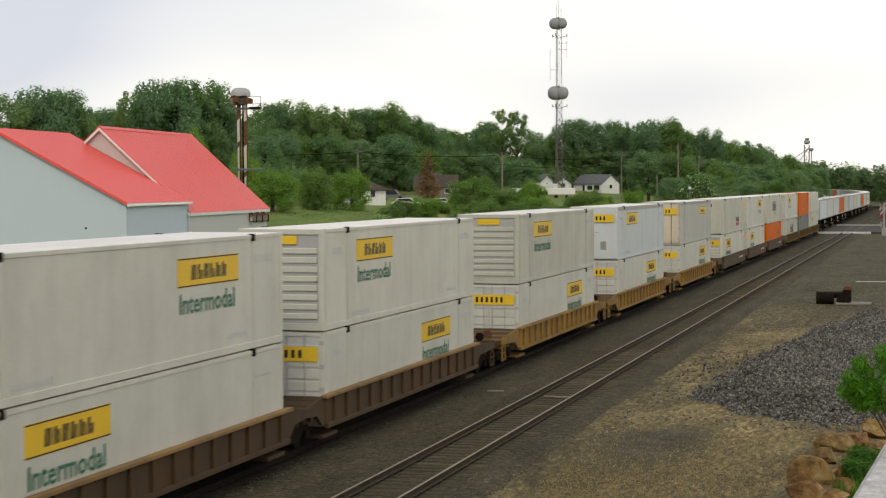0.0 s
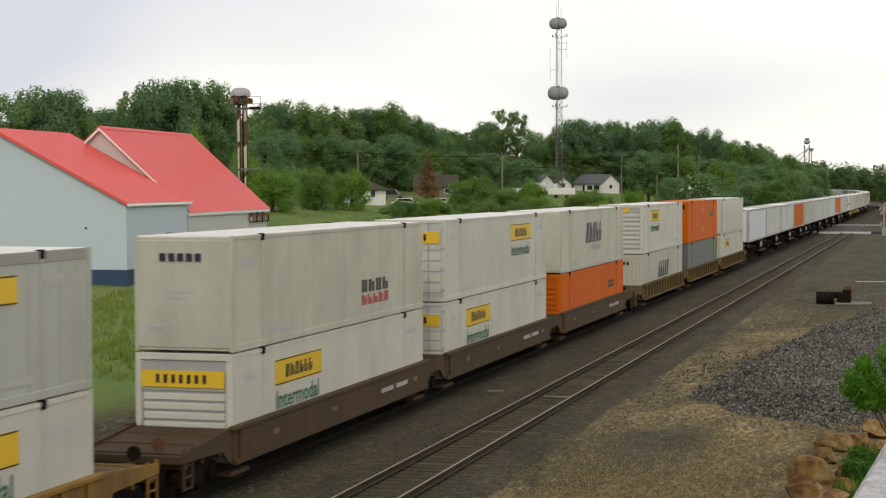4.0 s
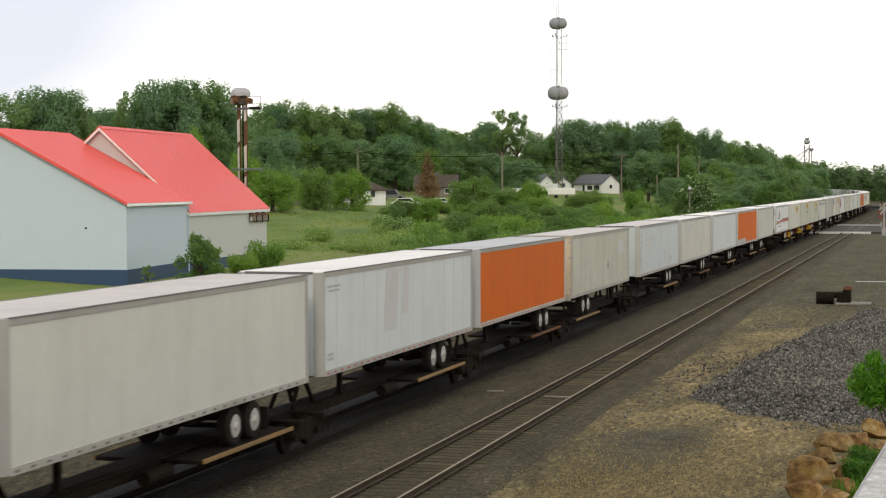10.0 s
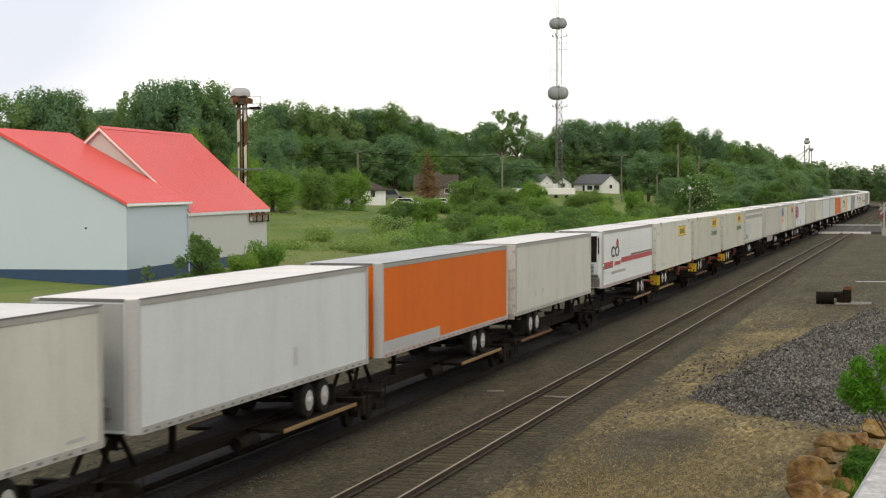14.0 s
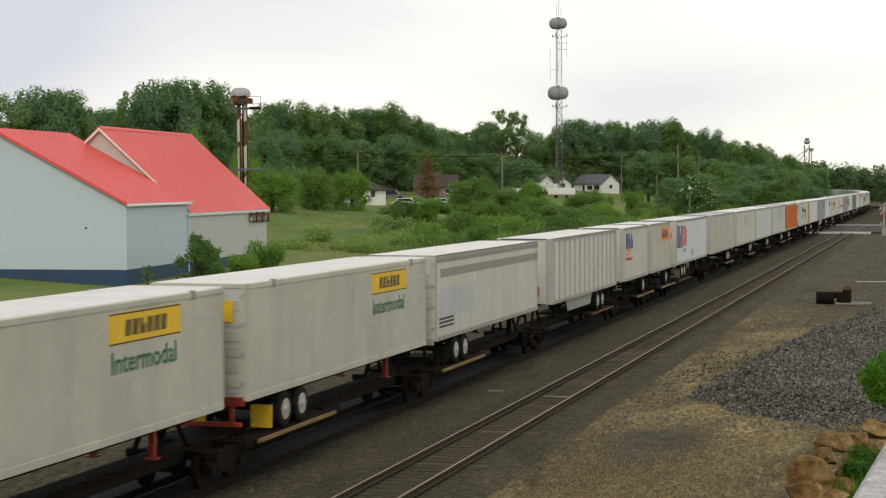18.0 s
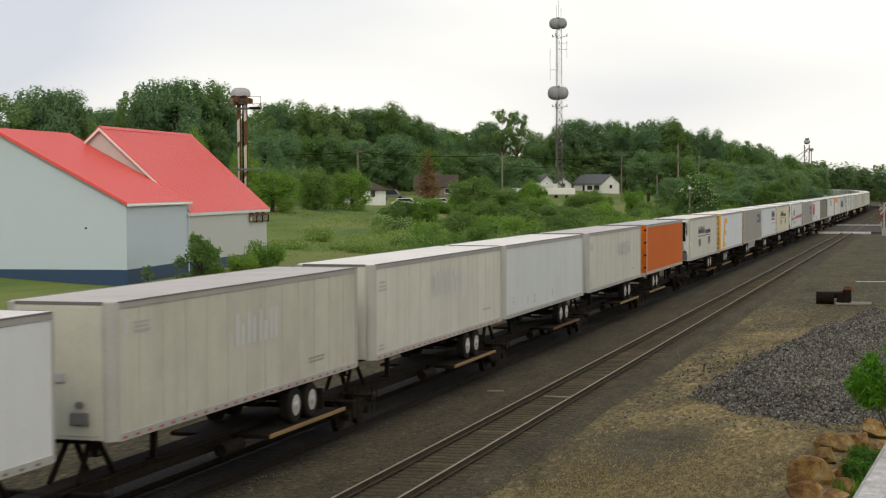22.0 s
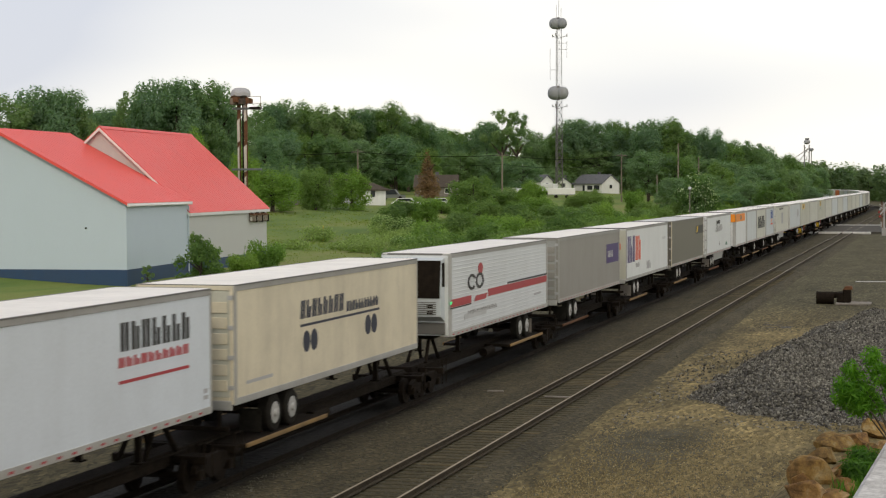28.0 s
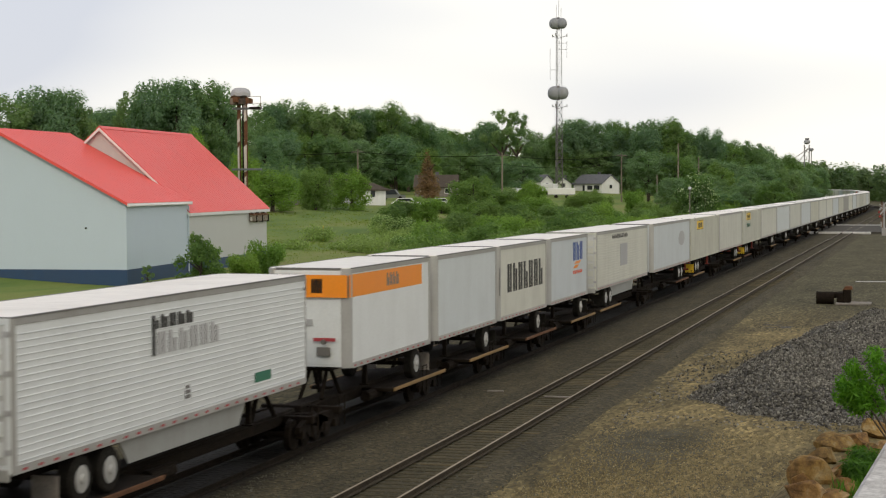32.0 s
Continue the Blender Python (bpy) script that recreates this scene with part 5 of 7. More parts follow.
            if not far:
                part("connector_box", box(B(), 0.30, 0.72, -hl - 0.13, -hl - 0.035, z0 + 0.35, z0 + 0.62, 0.02), "darkrail", ob)
                part("air_coupling", tube(tube(B(), (0.52, -hl - 0.04, z0 + 0.78), (0.52, -hl - 0.15, z0 + 0.78), 0.08, seg=10), (-0.62, -hl - 0.04, z0 + 0.5), (-0.62, -hl - 0.10, z0 + 0.5), 0.09, seg=10), "darkrail", ob)
                part("document_box", box(B(), -0.28, 0.16, -hl - 0.075, -hl - 0.035, z0 + 1.25, z0 + 1.45, 0.01), "fade", ob)
    else:
        end_face(ob, doors, e, z0 + 0.02, z1, "doorpair" if chassis else "", -hl)
        part("rear_bumper", box(box(box(B(), -1.15, 1.15, -hl - 0.06, -hl + 0.06, 1.28, 1.40, 0.015), -0.95, -0.85, -hl - 0.03, -hl + 0.04, 1.40, z0), 0.85, 0.95, -hl - 0.03, -hl + 0.04, 1.40, z0), "red" if chassis else "iron", ob)
        part("sill", box(B(), -1.25, 1.25, -hl - 0.07, -hl + 0.02, z0 - 0.14, z0 + 0.10, 0.015), "red" if chassis else "silver", ob)
    # running gear
    tandem = -s * (hl - ((4.4 if front == "L" else 3.4) if length > 10 else 1.5))
    axles = (tandem - 0.62, tandem + 0.62) if length > 10 else (tandem,)
    frame_mat = "iron"
    part("running_frame", box(box(B(), -0.55, -0.40, min(axles) - 1.1, max(axles) + 1.1, 1.55, z0 - 0.02), 0.40, 0.55, min(axles) - 1.1, max(axles) + 1.1, 1.55, z0 - 0.02), frame_mat, ob)
    if chassis:
        part("main_beam", box(box(B(), -0.50, -0.38, -hl, hl, z0 - 0.32, z0 - 0.03), 0.38, 0.50, -hl, hl, z0 - 0.32, z0 - 0.03), "iron", ob, "near-black chassis beam")
    for y in axles:
        if not far:
            part("axle", tube(B(), (-1.1, y, 1.41), (1.1, y, 1.41), 0.075, seg=8), "iron", ob)
        for sx in (-1, 1):
            trailer_wheel(ob, sx * 1.22, y, sx)
    for sx in (-1, 1):
        if not far:
            yy = tandem + s * -1.55
            part("mud_flap", box(B(), sx * 0.95 - 0.30, sx * 0.95 + 0.30, yy - 0.012, yy + 0.012, 1.02, 1.62), "yellow" if chassis else ("fence_wood" if mat == "bright" else "rubber"), ob, "yellow mud flap" if chassis else "")
        leg = box(box(B(), sx * 0.75 - 0.07, sx * 0.75 + 0.07, s * (hl - 3.0) - 0.07, s * (hl - 3.0) + 0.07, 1.15, z0), sx * 0.75 - 0.15, sx * 0.75 + 0.15, s * (hl - 3.0) - 0.13, s * (hl - 3.0) + 0.13, 1.12, 1.16)
        part("landing_leg", leg, "red" if chassis else "iron", ob)
    if skirt:
        a, b = sorted((tandem + s * 1.3, s * (hl - 4.0)))
        part("side_skirt", prism(B(), [(a, z0), (a + 0.5, 1.34), (b - 0.5, 1.34), (b, z0)], "x", 1.08, 1.11), "grey", ob, "grey side skirt")
    marks(ob, list(spec) + list(detail), -hl, HALF + {"flutes": 0.014, "panel": 0.009, "posts": 0.046}.get(style, 0.0))
    for mat_, x0, x1, za, zb in end_marks:
        part("end_marking", box(B(), x0, x1, -hl - 0.125, -hl - 0.118, za, zb), mat_, ob, "flat marking on the end wall")
    return ob


def spine_car(label, front, length, gap_lead, gap_tail, end=False, tan="rail_tan", far=False):
    ob = empty("spine_car", pose(-16.67 - HALF, 0, 0), label, "railway car", "cars of the freight train")
    hl = length / 2
    a, b = -hl - gap_lead / 2, hl + gap_tail / 2
    s = -1 if front == "L" else 1
    part("centre_sill", box(B(), -0.32, 0.32, a, b, 0.62, 1.0, 0.03), "iron", ob)
    tandem = -s * (hl - ((4.4 if front == "L" else 3.4) if length > 10 else 1.5))
    d0, d1 = tandem - 2.9, tandem + 2.9
    deck = part("wheel_deck", box(box(B(), 0.32, 1.40, d0, d1, 0.80, 0.90, 0.01), -1.40, -0.32, d0, d1, 0.80, 0.90, 0.01), "iron", ob)
    for sx in (-1, 1):
        x = sx * 1.42
        part("deck_edge", box(B(), x - 0.03, x + 0.03, d0, d1, 0.82, 0.925, 0.01), tan, deck, "rust-tan deck edge rail")
    hy = s * (hl - 1.0)
    hitch = B()
    for sx in (-0.34, 0.34):
        for e in (-1, 1):
            tube(hitch, (sx, hy + e * 0.85, 0.98), (sx * 0.8, hy + e * 0.18, z_hitch), 0.07, seg=6)
    part("hitch", box(hitch, -0.5, 0.5, hy - 0.45, hy + 0.45, z_hitch, z_hitch + 0.07), "iron", ob, "near-black trailer hitch stand")
    if not far:
        for k, yy in enumerate((a + 0.9, b - 0.9)):
            part("cross_bearer", box(B(), -1.25, 1.25, yy - 0.12, yy + 0.12, 0.70, 0.90, 0.02), "iron", ob)
            part("grab_iron", box(box(box(B(), 1.25, 1.28, yy - 0.25, yy - 0.22, 0.35, 1.25), 1.25, 1.28, yy + 0.22, yy + 0.25, 0.35, 1.25), 1.25, 1.28, yy - 0.25, yy + 0.25, 1.22, 1.25), "iron", ob)
        part("brake_tank", tube(B(), (0.7, -1.0, 0.72), (0.7, 0.3, 0.72), 0.17, seg=10), "iron", ob)
        part("brake_pipe", tube(B(), (0.42, a + 0.3, 0.95), (0.42, b - 0.3, 0.95), 0.03, seg=6), "iron", ob)
    truck(ob, a)
    if end:
        truck(ob, b - 0.4)
    return ob


z_hitch = 1.80


def on_train(ob, at):
    TRAIN.append((ob, at))
    return ob


# double-stack section: middle of each stack, then lower and upper box
Z_LOW, Z_UP = 0.52, 3.25
PLATE_A, PLATE_B = 2.8, 9.7


def bold_strokes_mark(z):
    return [("strokes", "navy", 5.8, 10.0, z, z + 1.0, 5, 0.35), ("strokes", "fade", 7.3, 9.7, z - 0.4, z - 0.15, 8)]


STACKS = [
    # middle, lower (colour, side, end, plate, marks), upper (the same), car colour, gap before, gap after, coupler before, coupler after
    (34.24, ("white", "smooth", "doors", "wide", carrier_logo(PLATE_A, 2.82)), ("white", "smooth", "ribs", "small", carrier_logo(PLATE_B, 5.70)), "carrier_brown", 7.0, 3.4, True, False),
    (53.70, ("white", "smooth", "doors", "wide", carrier_logo(PLATE_B - 0.2, 2.72)), ("white", "smooth", "ribs", "small", carrier_logo(PLATE_A, 5.76)), "carrier_brown", 3.4, 7.4, False, True),
    (77.16, ("white", "smooth", "doors", "wide", carrier_logo(PLATE_B, 2.72)), ("cream", "smooth", "ribs", "small", carrier_logo(PLATE_A, 5.76)), "carrier_yellow", 7.4, 6.9, True, True),
    (100.05, ("white", "smooth", "doors", "wide", carrier_logo(PLATE_B, 2.72)), ("cool", "panel", "plain", "wide", carrier_logo(PLATE_A, 5.76, False)), "carrier_yellow", 6.9, 7.3, True, True),
    (123.55, ("white", "smooth", "doors", "wide", carrier_logo(PLATE_B, 2.78)), ("pale_silver", "panel", "doors", "wide", carrier_logo(PLATE_B, 5.71, False, True)), "carrier_yellow", 7.3, 7.4, True, True),
    (147.05, ("white", "smooth", "ribs", "wide", carrier_logo(PLATE_A, 2.78)), ("cream", "smooth", "plain", "navy", [("strokes", "black", 9.9, 12.6, 4.12, 4.5, 4), ("strokes", "crimson", 9.9, 12.6, 3.74, 4.06, 5)]), "carrier_brown", 7.4, 3.2, True, False),
    (166.05, ("white", "smooth", "doors", "wide", carrier_logo(PLATE_A, 2.78)), ("white", "smooth", "doors", "wide", carrier_logo(PLATE_B, 5.74)), "carrier_brown", 3.2, 3.4, False, False),
    (185.40, ("orange", "smooth", "ribs", "", [("plate", "black", 11.75, 13.4, 1.92, 2.08), ("plate", "black", 11.85, 13.5, 2.14, 2.30)]), ("cream", "smooth", "plain", "navy", bold_strokes_mark(4.46)), "carrier_brown", 3.4, 6.9, False, True),
    (208.31, ("cream", "smooth", "upright", "navy", bold_strokes_mark(1.54)), ("white", "smooth", "ribs", "small", carrier_logo(PLATE_A, 5.76)), "carrier_tan", 6.9, 2.8, True, False),
    (227.32, ("steelgrey", "smooth", "ribs", "", [("plate", "lime", 2.05, 2.32, 0.7, 3.1), ("plate", "lime", 13.7, 13.95, 0.7, 3.1), ("bars", "blue", 4.7, 5.5, 1.9, 2.35, 3), ("bars", "blue", 4.9, 5.4, 1.55, 1.7, 1), ("disc", "lime", 4.0, 4.2, 1.8, 2.3)]), ("orange", "smooth", "ribs", "band", [("plate", "ghost", 8.0, 8.25, 5.2, 5.5), ("plate", "ghost", 7.9, 8.15, 3.85, 4.15), ("plate", "black", 12.15, 13.8, 4.90, 5.07), ("plate", "black", 12.25, 13.9, 5.13, 5.30)]), "carrier_tan", 2.8, 2.8, False, False),
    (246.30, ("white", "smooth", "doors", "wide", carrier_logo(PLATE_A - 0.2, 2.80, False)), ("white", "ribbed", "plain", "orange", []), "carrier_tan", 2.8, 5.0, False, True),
]
COLOUR = {"pale_silver": "silver-grey", "white": "white", "cream": "cream", "cool": "bluish white", "silver": "silver-grey", "orange": "orange", "steelgrey": "blue-grey"}
for mid, low, up, car, g0, g1, c0, c1 in STACKS:
    ribs = car != "carrier_brown" or mid < 140
    on_train(well_car("%s steel well car with %s sides under stacked containers" % ({"carrier_yellow": "faded yellow", "carrier_tan": "grimy tan-yellow"}.get(car, "rusty brown"), "ribbed" if ribs else "smooth"), car, g0, g1, c0, c1, ribs), mid)
    for (mat, style, end, plate, spec), z, h, where in ((low, Z_LOW, 2.67, "lower of a double stack"), (up, Z_UP, 2.87, "upper of a double stack")):
        panel = ", yellow panel" if any(k[0] == "word" for k in spec) else ""
        on_train(container("%s steel container%s, %s" % (COLOUR[mat], panel, where), z, mat, style, end, plate, spec, h), mid)

# trailers: leading end, trailing end, then the look
def fade(y0, y1, z0, z1, n=6):
    return [("strokes", "ghost", y0, y1, z0, z1, n)]


def parcel_mark(z=2.95):
    return [("strokes", "purple", 0.5, 3.0, z, z + 1.5, 3), ("strokes", "vermilion", 3.1, 5.1, z + 0.05, z + 1.45, 2), ("strokes", "fade", 3.2, 4.5, z - 0.35, z - 0.1, 5), ("strokes", "fade", 7.1, 8.6, 2.3, 2.8, 3)]


def ring_stripe_mark(z=0.0):
    return [("ring", "black", 2.4, 3.6, 3.45, 4.05, 16), ("ring", "black", 3.55, 4.75, 3.45, 4.05, 20), ("disc", "crimson", 3.9, 4.6, 3.98, 4.42), ("slant", "crimson", 3.3, 5.0, 3.0, 3.2, 0.25), ("plate", "crimson", 0.1, 2.9, 2.98, 3.26),
            ("plate", "crimson", 5.4, 15.9, 3.06, 3.34), ("slant", "black", 0.1, 2.9, 2.92, 2.97, 0.0), ("slant", "black", 8.5, 15.9, 3.37, 3.44, 0.0), ("strokes", "fade", 2.4, 6.8, 2.56, 2.72, 14)]


def shipper_mark(mat="navy"):
    return [("strokes", mat, 4.6, 8.2, 3.72, 4.22, 8, 0.15), ("strokes", mat, 8.4, 11.4, 3.66, 3.96, 11, 0.1), ("slant", mat, 4.6, 11.5, 3.50, 3.57, 0.0), ("disc", mat, 4.8, 5.35, 2.78, 3.38), ("disc", mat, 5.4, 5.95, 2.78, 3.38), ("disc", mat, 10.1, 10.65, 2.82, 3.42), ("disc", mat, 10.7, 11.25, 2.82, 3.42)]


def trio_mark(y):
    return [("strokes", "blue", y, y + 2.4, 3.72, 4.6, 3), ("slant", "signal_orange", y, y + 0.9, 3.35, 3.5, 0.5), ("slant", "signal_orange", y + 0.2, y + 1.4, 3.55, 3.68, 0.5), ("strokes", "vermilion", y, y + 2.2, 3.08, 3.25, 6)]


ROWS = [
    (259.5, 275.65, dict(label="plain white semi-trailer, front wall with air couplings", mat="blue_white", style="smooth", tape="dark", spec=[("strokes", "darkrail", 0.05, 0.2, 2.6, 3.9, 1)], detail=[("bars", "darkrail", 0.32, 0.50, 2.5, 4.1, 9), ("bars", "darkrail", 0.3, 0.62, 2.2, 2.4, 2)])),
    (276.66, 292.7, dict(label="plain off-white semi-trailer with aluminium rails", roof="roofdull", mat="grey_white", style="smooth", tape="dark", post="silver")),
    (293.85, 310.1, dict(label="white semi-trailer with a grey wash streak", mat="cool", style="panel", spec=(), detail=[("bars", "fade", 0.45, 1.6, 4.32, 4.56, 2), ("bars", "fade", 0.4, 0.95, 2.35, 2.62, 2), ("slant", "ghost", 5.6, 6.9, 2.75, 4.70, 0.35), ("slant", "ghost", 7.6, 8.1, 3.2, 4.72, 0.2)])),
    (311.05, 326.7, dict(label="faded orange semi-trailer with bare aluminium posts", mat="orange", style="smooth", roof="roofgrey", post="fade", tape="red")),
    (328.35, 344.2, dict(label="off-white semi-trailer with hinged rear doors leading", roof="roofdull", end_mat="rusty_white", mat="cream", style="smooth", front="R", tape="dark", spec=fade(3.4, 3.7, 2.5, 2.9, 1) + fade(8.0, 8.4, 2.6, 2.9, 1), detail=[("disc", "darkrail", 9.15, 9.42, 2.92, 3.3), ("bars", "fade", 4.2, 4.5, 2.4, 2.85, 3), ("bars", "ghost", 5.3, 5.5, 2.4, 3.05, 4), ("bars", "fade", 14.9, 15.6, 2.6, 4.65, 7), ("plate", "ghost", 12.3, 14.0, 3.6, 4.3), ("bars", "taupe", 12.9, 13.1, 2.35, 2.7, 2)])),
    (347.4, 363.35, dict(label="bluish white semi-trailer with front couplings", roof="roofdull", mat="cool", style="panel", spec=fade(3.5, 5.5, 3.9, 4.3, 4) + fade(11.8, 12.1, 2.3, 2.7, 1), detail=[("bars", "navy", 0.28, 0.42, 2.65, 3.5, 6), ("bars", "fade", 0.75, 1.0, 2.35, 4.6, 6), ("plate", "ghost", 3.0, 4.4, 3.6, 4.3), ("bars", "fade", 2.9, 3.15, 2.3, 2.75, 2), ("bars", "fade", 11.2, 11.4, 2.4, 3.1, 3), ("bars", "darkrail", 12.3, 12.5, 2.4, 2.8, 2)])),
    (364.5, 380.1, dict(label="plain cream-white semi-trailer with smooth sides", mat="white", style="smooth", tape="dark", spec=fade(2.2, 5.2, 4.0, 4.4, 5), detail=[("ring", "ghost", 2.8, 4.2, 3.6, 4.5, 12), ("ring", "ghost", 4.0, 5.6, 3.7, 4.6, 13), ("bars", "fade", 14.0, 14.9, 2.2, 2.32, 1)])),
    (381.65, 397.4, dict(label="white semi-trailer with a grey patch by the front", end_mat="grey", post="fade", mat="cool", style="smooth", tape="dark", spec=fade(9.5, 9.9, 2.5, 3.0, 1))),
    (398.7, 415.05, dict(label="orange semi-trailer with a grey primer patch", mat="orange", style="smooth", post="fade", roof="roofgrey", spec=[("plate", "fade", 0.3, 6.6, 2.1, 2.45)])),
    (416.5, 432.65, dict(label="off-white semi-trailer, rear doors leading", mat="white", style="smooth", front="R", tape="dark", spec=fade(3.6, 3.9, 2.5, 2.8, 1) + fade(5.0, 5.3, 2.6, 2.8, 1))),
    (435.6, 451.75, dict(label="fluted white refrigerated trailer with red stripe", mat="bright", style="flutes", reefer=True, spec=ring_stripe_mark())),
    (453.15, 469.2, dict(label="cream container on a red chassis, yellow panel", mat="white", style="smooth", front="R", chassis=True, tape="", spec=carrier_logo(9.5, 4.52, False) + small_print(1.95, 4.9))),
    (470.2, 486.25, dict(label="beige container on a red chassis, yellow panel and green word", mat="cream", style="smooth", front="R", chassis=True, tape="", spec=carrier_logo(9.9, 4.68) + small_print(1.95, 4.9))),
    (487.5, 503.45, dict(label="cream container on a red chassis with yellow panel", mat="cream", style="smooth", front="R", chassis=True, tape="", spec=carrier_logo(10.0, 4.66) + small_print(1.95, 4.9))),
    (504.4, 520.35, dict(label="white trailer with a grey band under the roof and grey panel", mat="white", style="smooth", front="R", tape="dark", spec=[("plate", "taupe", 0.05, 15.9, 4.64, 4.86), ("plate", "taupe", 0.66, 15.9, 4.12, 4.42), ("plate", "ghost", 0.66, 5.45, 2.70, 3.76), ("bars", "ghost", 2.9, 5.4, 2.42, 2.64, 2), ("slant", "navy", 0.5, 2.4, 2.36, 2.43, 0.0), ("slant", "navy", 0.5, 2.4, 2.5, 2.57, 0.0), ("slant", "navy", 0.5, 2.4, 2.63, 2.70, 0.0)])),
    (523.0, 539.15, dict(label="white trailer with deep upright side posts and grey skirt", mat="white", style="posts", skirt=True, end_marks=(("fade", 0.1, 0.55, 3.0, 3.45), ("blue", -0.1, 0.25, 2.45, 2.75), ("crimson", 0.4, 0.75, 2.45, 2.75)))),
    (541.55, 549.75, dict(label="short white trailer with blue and orange mark", mat="white", style="panel", spec=trio_mark(0.7), tape="red")),
    (550.75, 558.65, dict(label="short white trailer with an orange panel", mat="cream", style="panel", spec=[("plate", "signal_orange", 4.2, 7.2, 3.78, 4.62), ("strokes", "navy", 4.6, 6.9, 3.95, 4.45, 6)])),
    (561.45, 577.25, dict(label="white parcel trailer with purple and vermilion blocks", doors="flush", mat="bright", style="smooth", front="R", tape="dark", spec=parcel_mark(3.05), end_mat="cream", end_marks=(("vermilion", 0.05, 0.45, 3.75, 4.3), ("vermilion", 0.55, 1.0, 3.75, 4.1)))),
    (579.65, 595.4, dict(label="cream-white trailer with weathered panels", roof="roofdull", mat="cream", style="panel", spec=fade(0.4, 0.7, 4.2, 4.6, 1) + fade(6.5, 9.5, 3.4, 4.2, 4), detail=[("bars", "fade", 0.9, 1.8, 4.2, 4.5, 3), ("bars", "taupe", 11.6, 12.9, 2.45, 2.65, 2)])),
    (597.0, 613.1, dict(label="white trailer with a faded grey mark", mat="white", style="panel", spec=fade(6.3, 10.4, 3.5, 4.4, 6), detail=[("bars", "fade", 0.5, 1.3, 4.05, 4.4, 3), ("bars", "fade", 0.4, 1.1, 2.2, 2.45, 2), ("bars", "fade", 13.2, 14.4, 2.55, 2.7, 1)])),
    (613.65, 629.5, dict(label="plain bluish white semi-trailer", mat="cool", style="smooth", tape="dark", spec=fade(4.0, 4.3, 2.3, 2.6, 1) + fade(8.8, 9.1, 2.3, 2.7, 1), detail=[("bars", "ghost", 1.4, 1.7, 2.5, 2.8, 2), ("bars", "fade", 5.2, 5.45, 2.3, 2.75, 2)])),
    (630.85, 646.5, dict(label="white trailer with worn grey lettering", roof="roofdull", mat="white", style="panel", tape="dark", spec=fade(8.2, 12.3, 3.5, 4.2, 6), detail=[("bars", "fade", 0.35, 1.1, 4.05, 4.42, 3), ("bars", "fade", 0.35, 0.8, 2.2, 2.5, 3), ("bars", "fade", 12.4, 13.6, 2.52, 2.64, 1)])),
    (648.6, 663.75, dict(label="plain orange semi-trailer with bare rails", mat="orange", style="smooth", front="R", roof="roofgrey")),
    (667.1, 682.6, dict(label="white refrigerated trailer with navy strokes and roundels", mat="white", style="smooth", reefer=True, tape="", spec=shipper_mark(), detail=[("plate", "ghost", 0.1, 1.1, 4.2, 4.75), ("bars", "fade", 12.4, 14.9, 2.36, 2.48, 1), ("disc", "ghost", 6.3, 6.6, 2.85, 3.15)])),
    (684.85, 701.0, dict(label="white trailer with a yellow end and yellow block mark", mat="blue_white", style="smooth", front="R", end_mat="amber", post="amber", tape="", spec=[("slant", "amber", 1.57, 2.45, 2.2, 4.5, 1.25), ("slant", "amber", 2.60, 4.62, 4.1, 4.5, 0.22), ("slant", "amber", 2.11, 3.95, 3.2, 3.52, 0.17), ("slant", "amber", 1.57, 3.45, 2.2, 2.58, 0.2)])),
    (702.05, 718.0, dict(label="taupe-grey trailer with a purple panel", mat="taupe", style="smooth", front="R", skirt=True, spec=[("plate", "purple", 11.9, 15.2, 3.6, 4.4), ("strokes", "fade", 12.2, 13.6, 3.85, 4.15, 4)])),
    (718.5, 733.95, dict(label="bluish white trailer with black strokes and red bars", mat="blue_white", style="smooth", front="R", spec=[("strokes", "black", 10.55, 14.15, 3.84, 4.46, 7), ("strokes", "crimson", 10.45, 14.05, 3.50, 3.72, 10), ("slant", "crimson", 10.45, 14.0, 3.15, 3.22, 0.0)], detail=[("bars", "fade", 14.8, 15.1, 2.3, 2.6, 2)])),
    (735.15, 750.87, dict(label="cream trailer with navy strokes and roundels, doors leading", mat="beige", style="smooth", front="R", tape="", spec=shipper_mark(), detail=[("bars", "fade", 0.6, 2.9, 2.38, 2.54, 1)])),
    (754.65, 770.5, dict(label="fluted white refrigerated trailer with red stripe", mat="bright", style="flutes", reefer=True, spec=ring_stripe_mark(), detail=[("plate", "ghost", 1.9, 5.1, 2.42, 2.62), ("bars", "fade", 13.2, 14.6, 2.6, 2.74, 1)])),
    (772.85, 788.8, dict(label="taupe-grey trailer with a purple panel at the far end", mat="taupe", style="smooth", front="R", end_marks=(("purple", -0.6, 0.6, 3.6, 4.15), ("yellow", 0.4, 0.7, 2.3, 2.6)), spec=[("plate", "purple", 11.9, 15.4, 3.2, 4.2), ("strokes", "fade", 12.3, 13.8, 3.5, 3.85, 4)])),
    (790.7, 806.2, dict(label="white parcel trailer with purple and vermilion blocks", doors="flush", mat="bright", style="smooth", front="R", tape="dark", spec=parcel_mark(2.92), end_mat="cream", end_marks=(("vermilion", 0.05, 0.45, 3.7, 4.25), ("vermilion", 0.55, 1.0, 3.7, 4.05)), detail=[("bars", "ghost", 13.0, 14.6, 3.9, 4.05, 2), ("bars", "fade", 7.2, 8.0, 2.35, 2.75, 3)])),
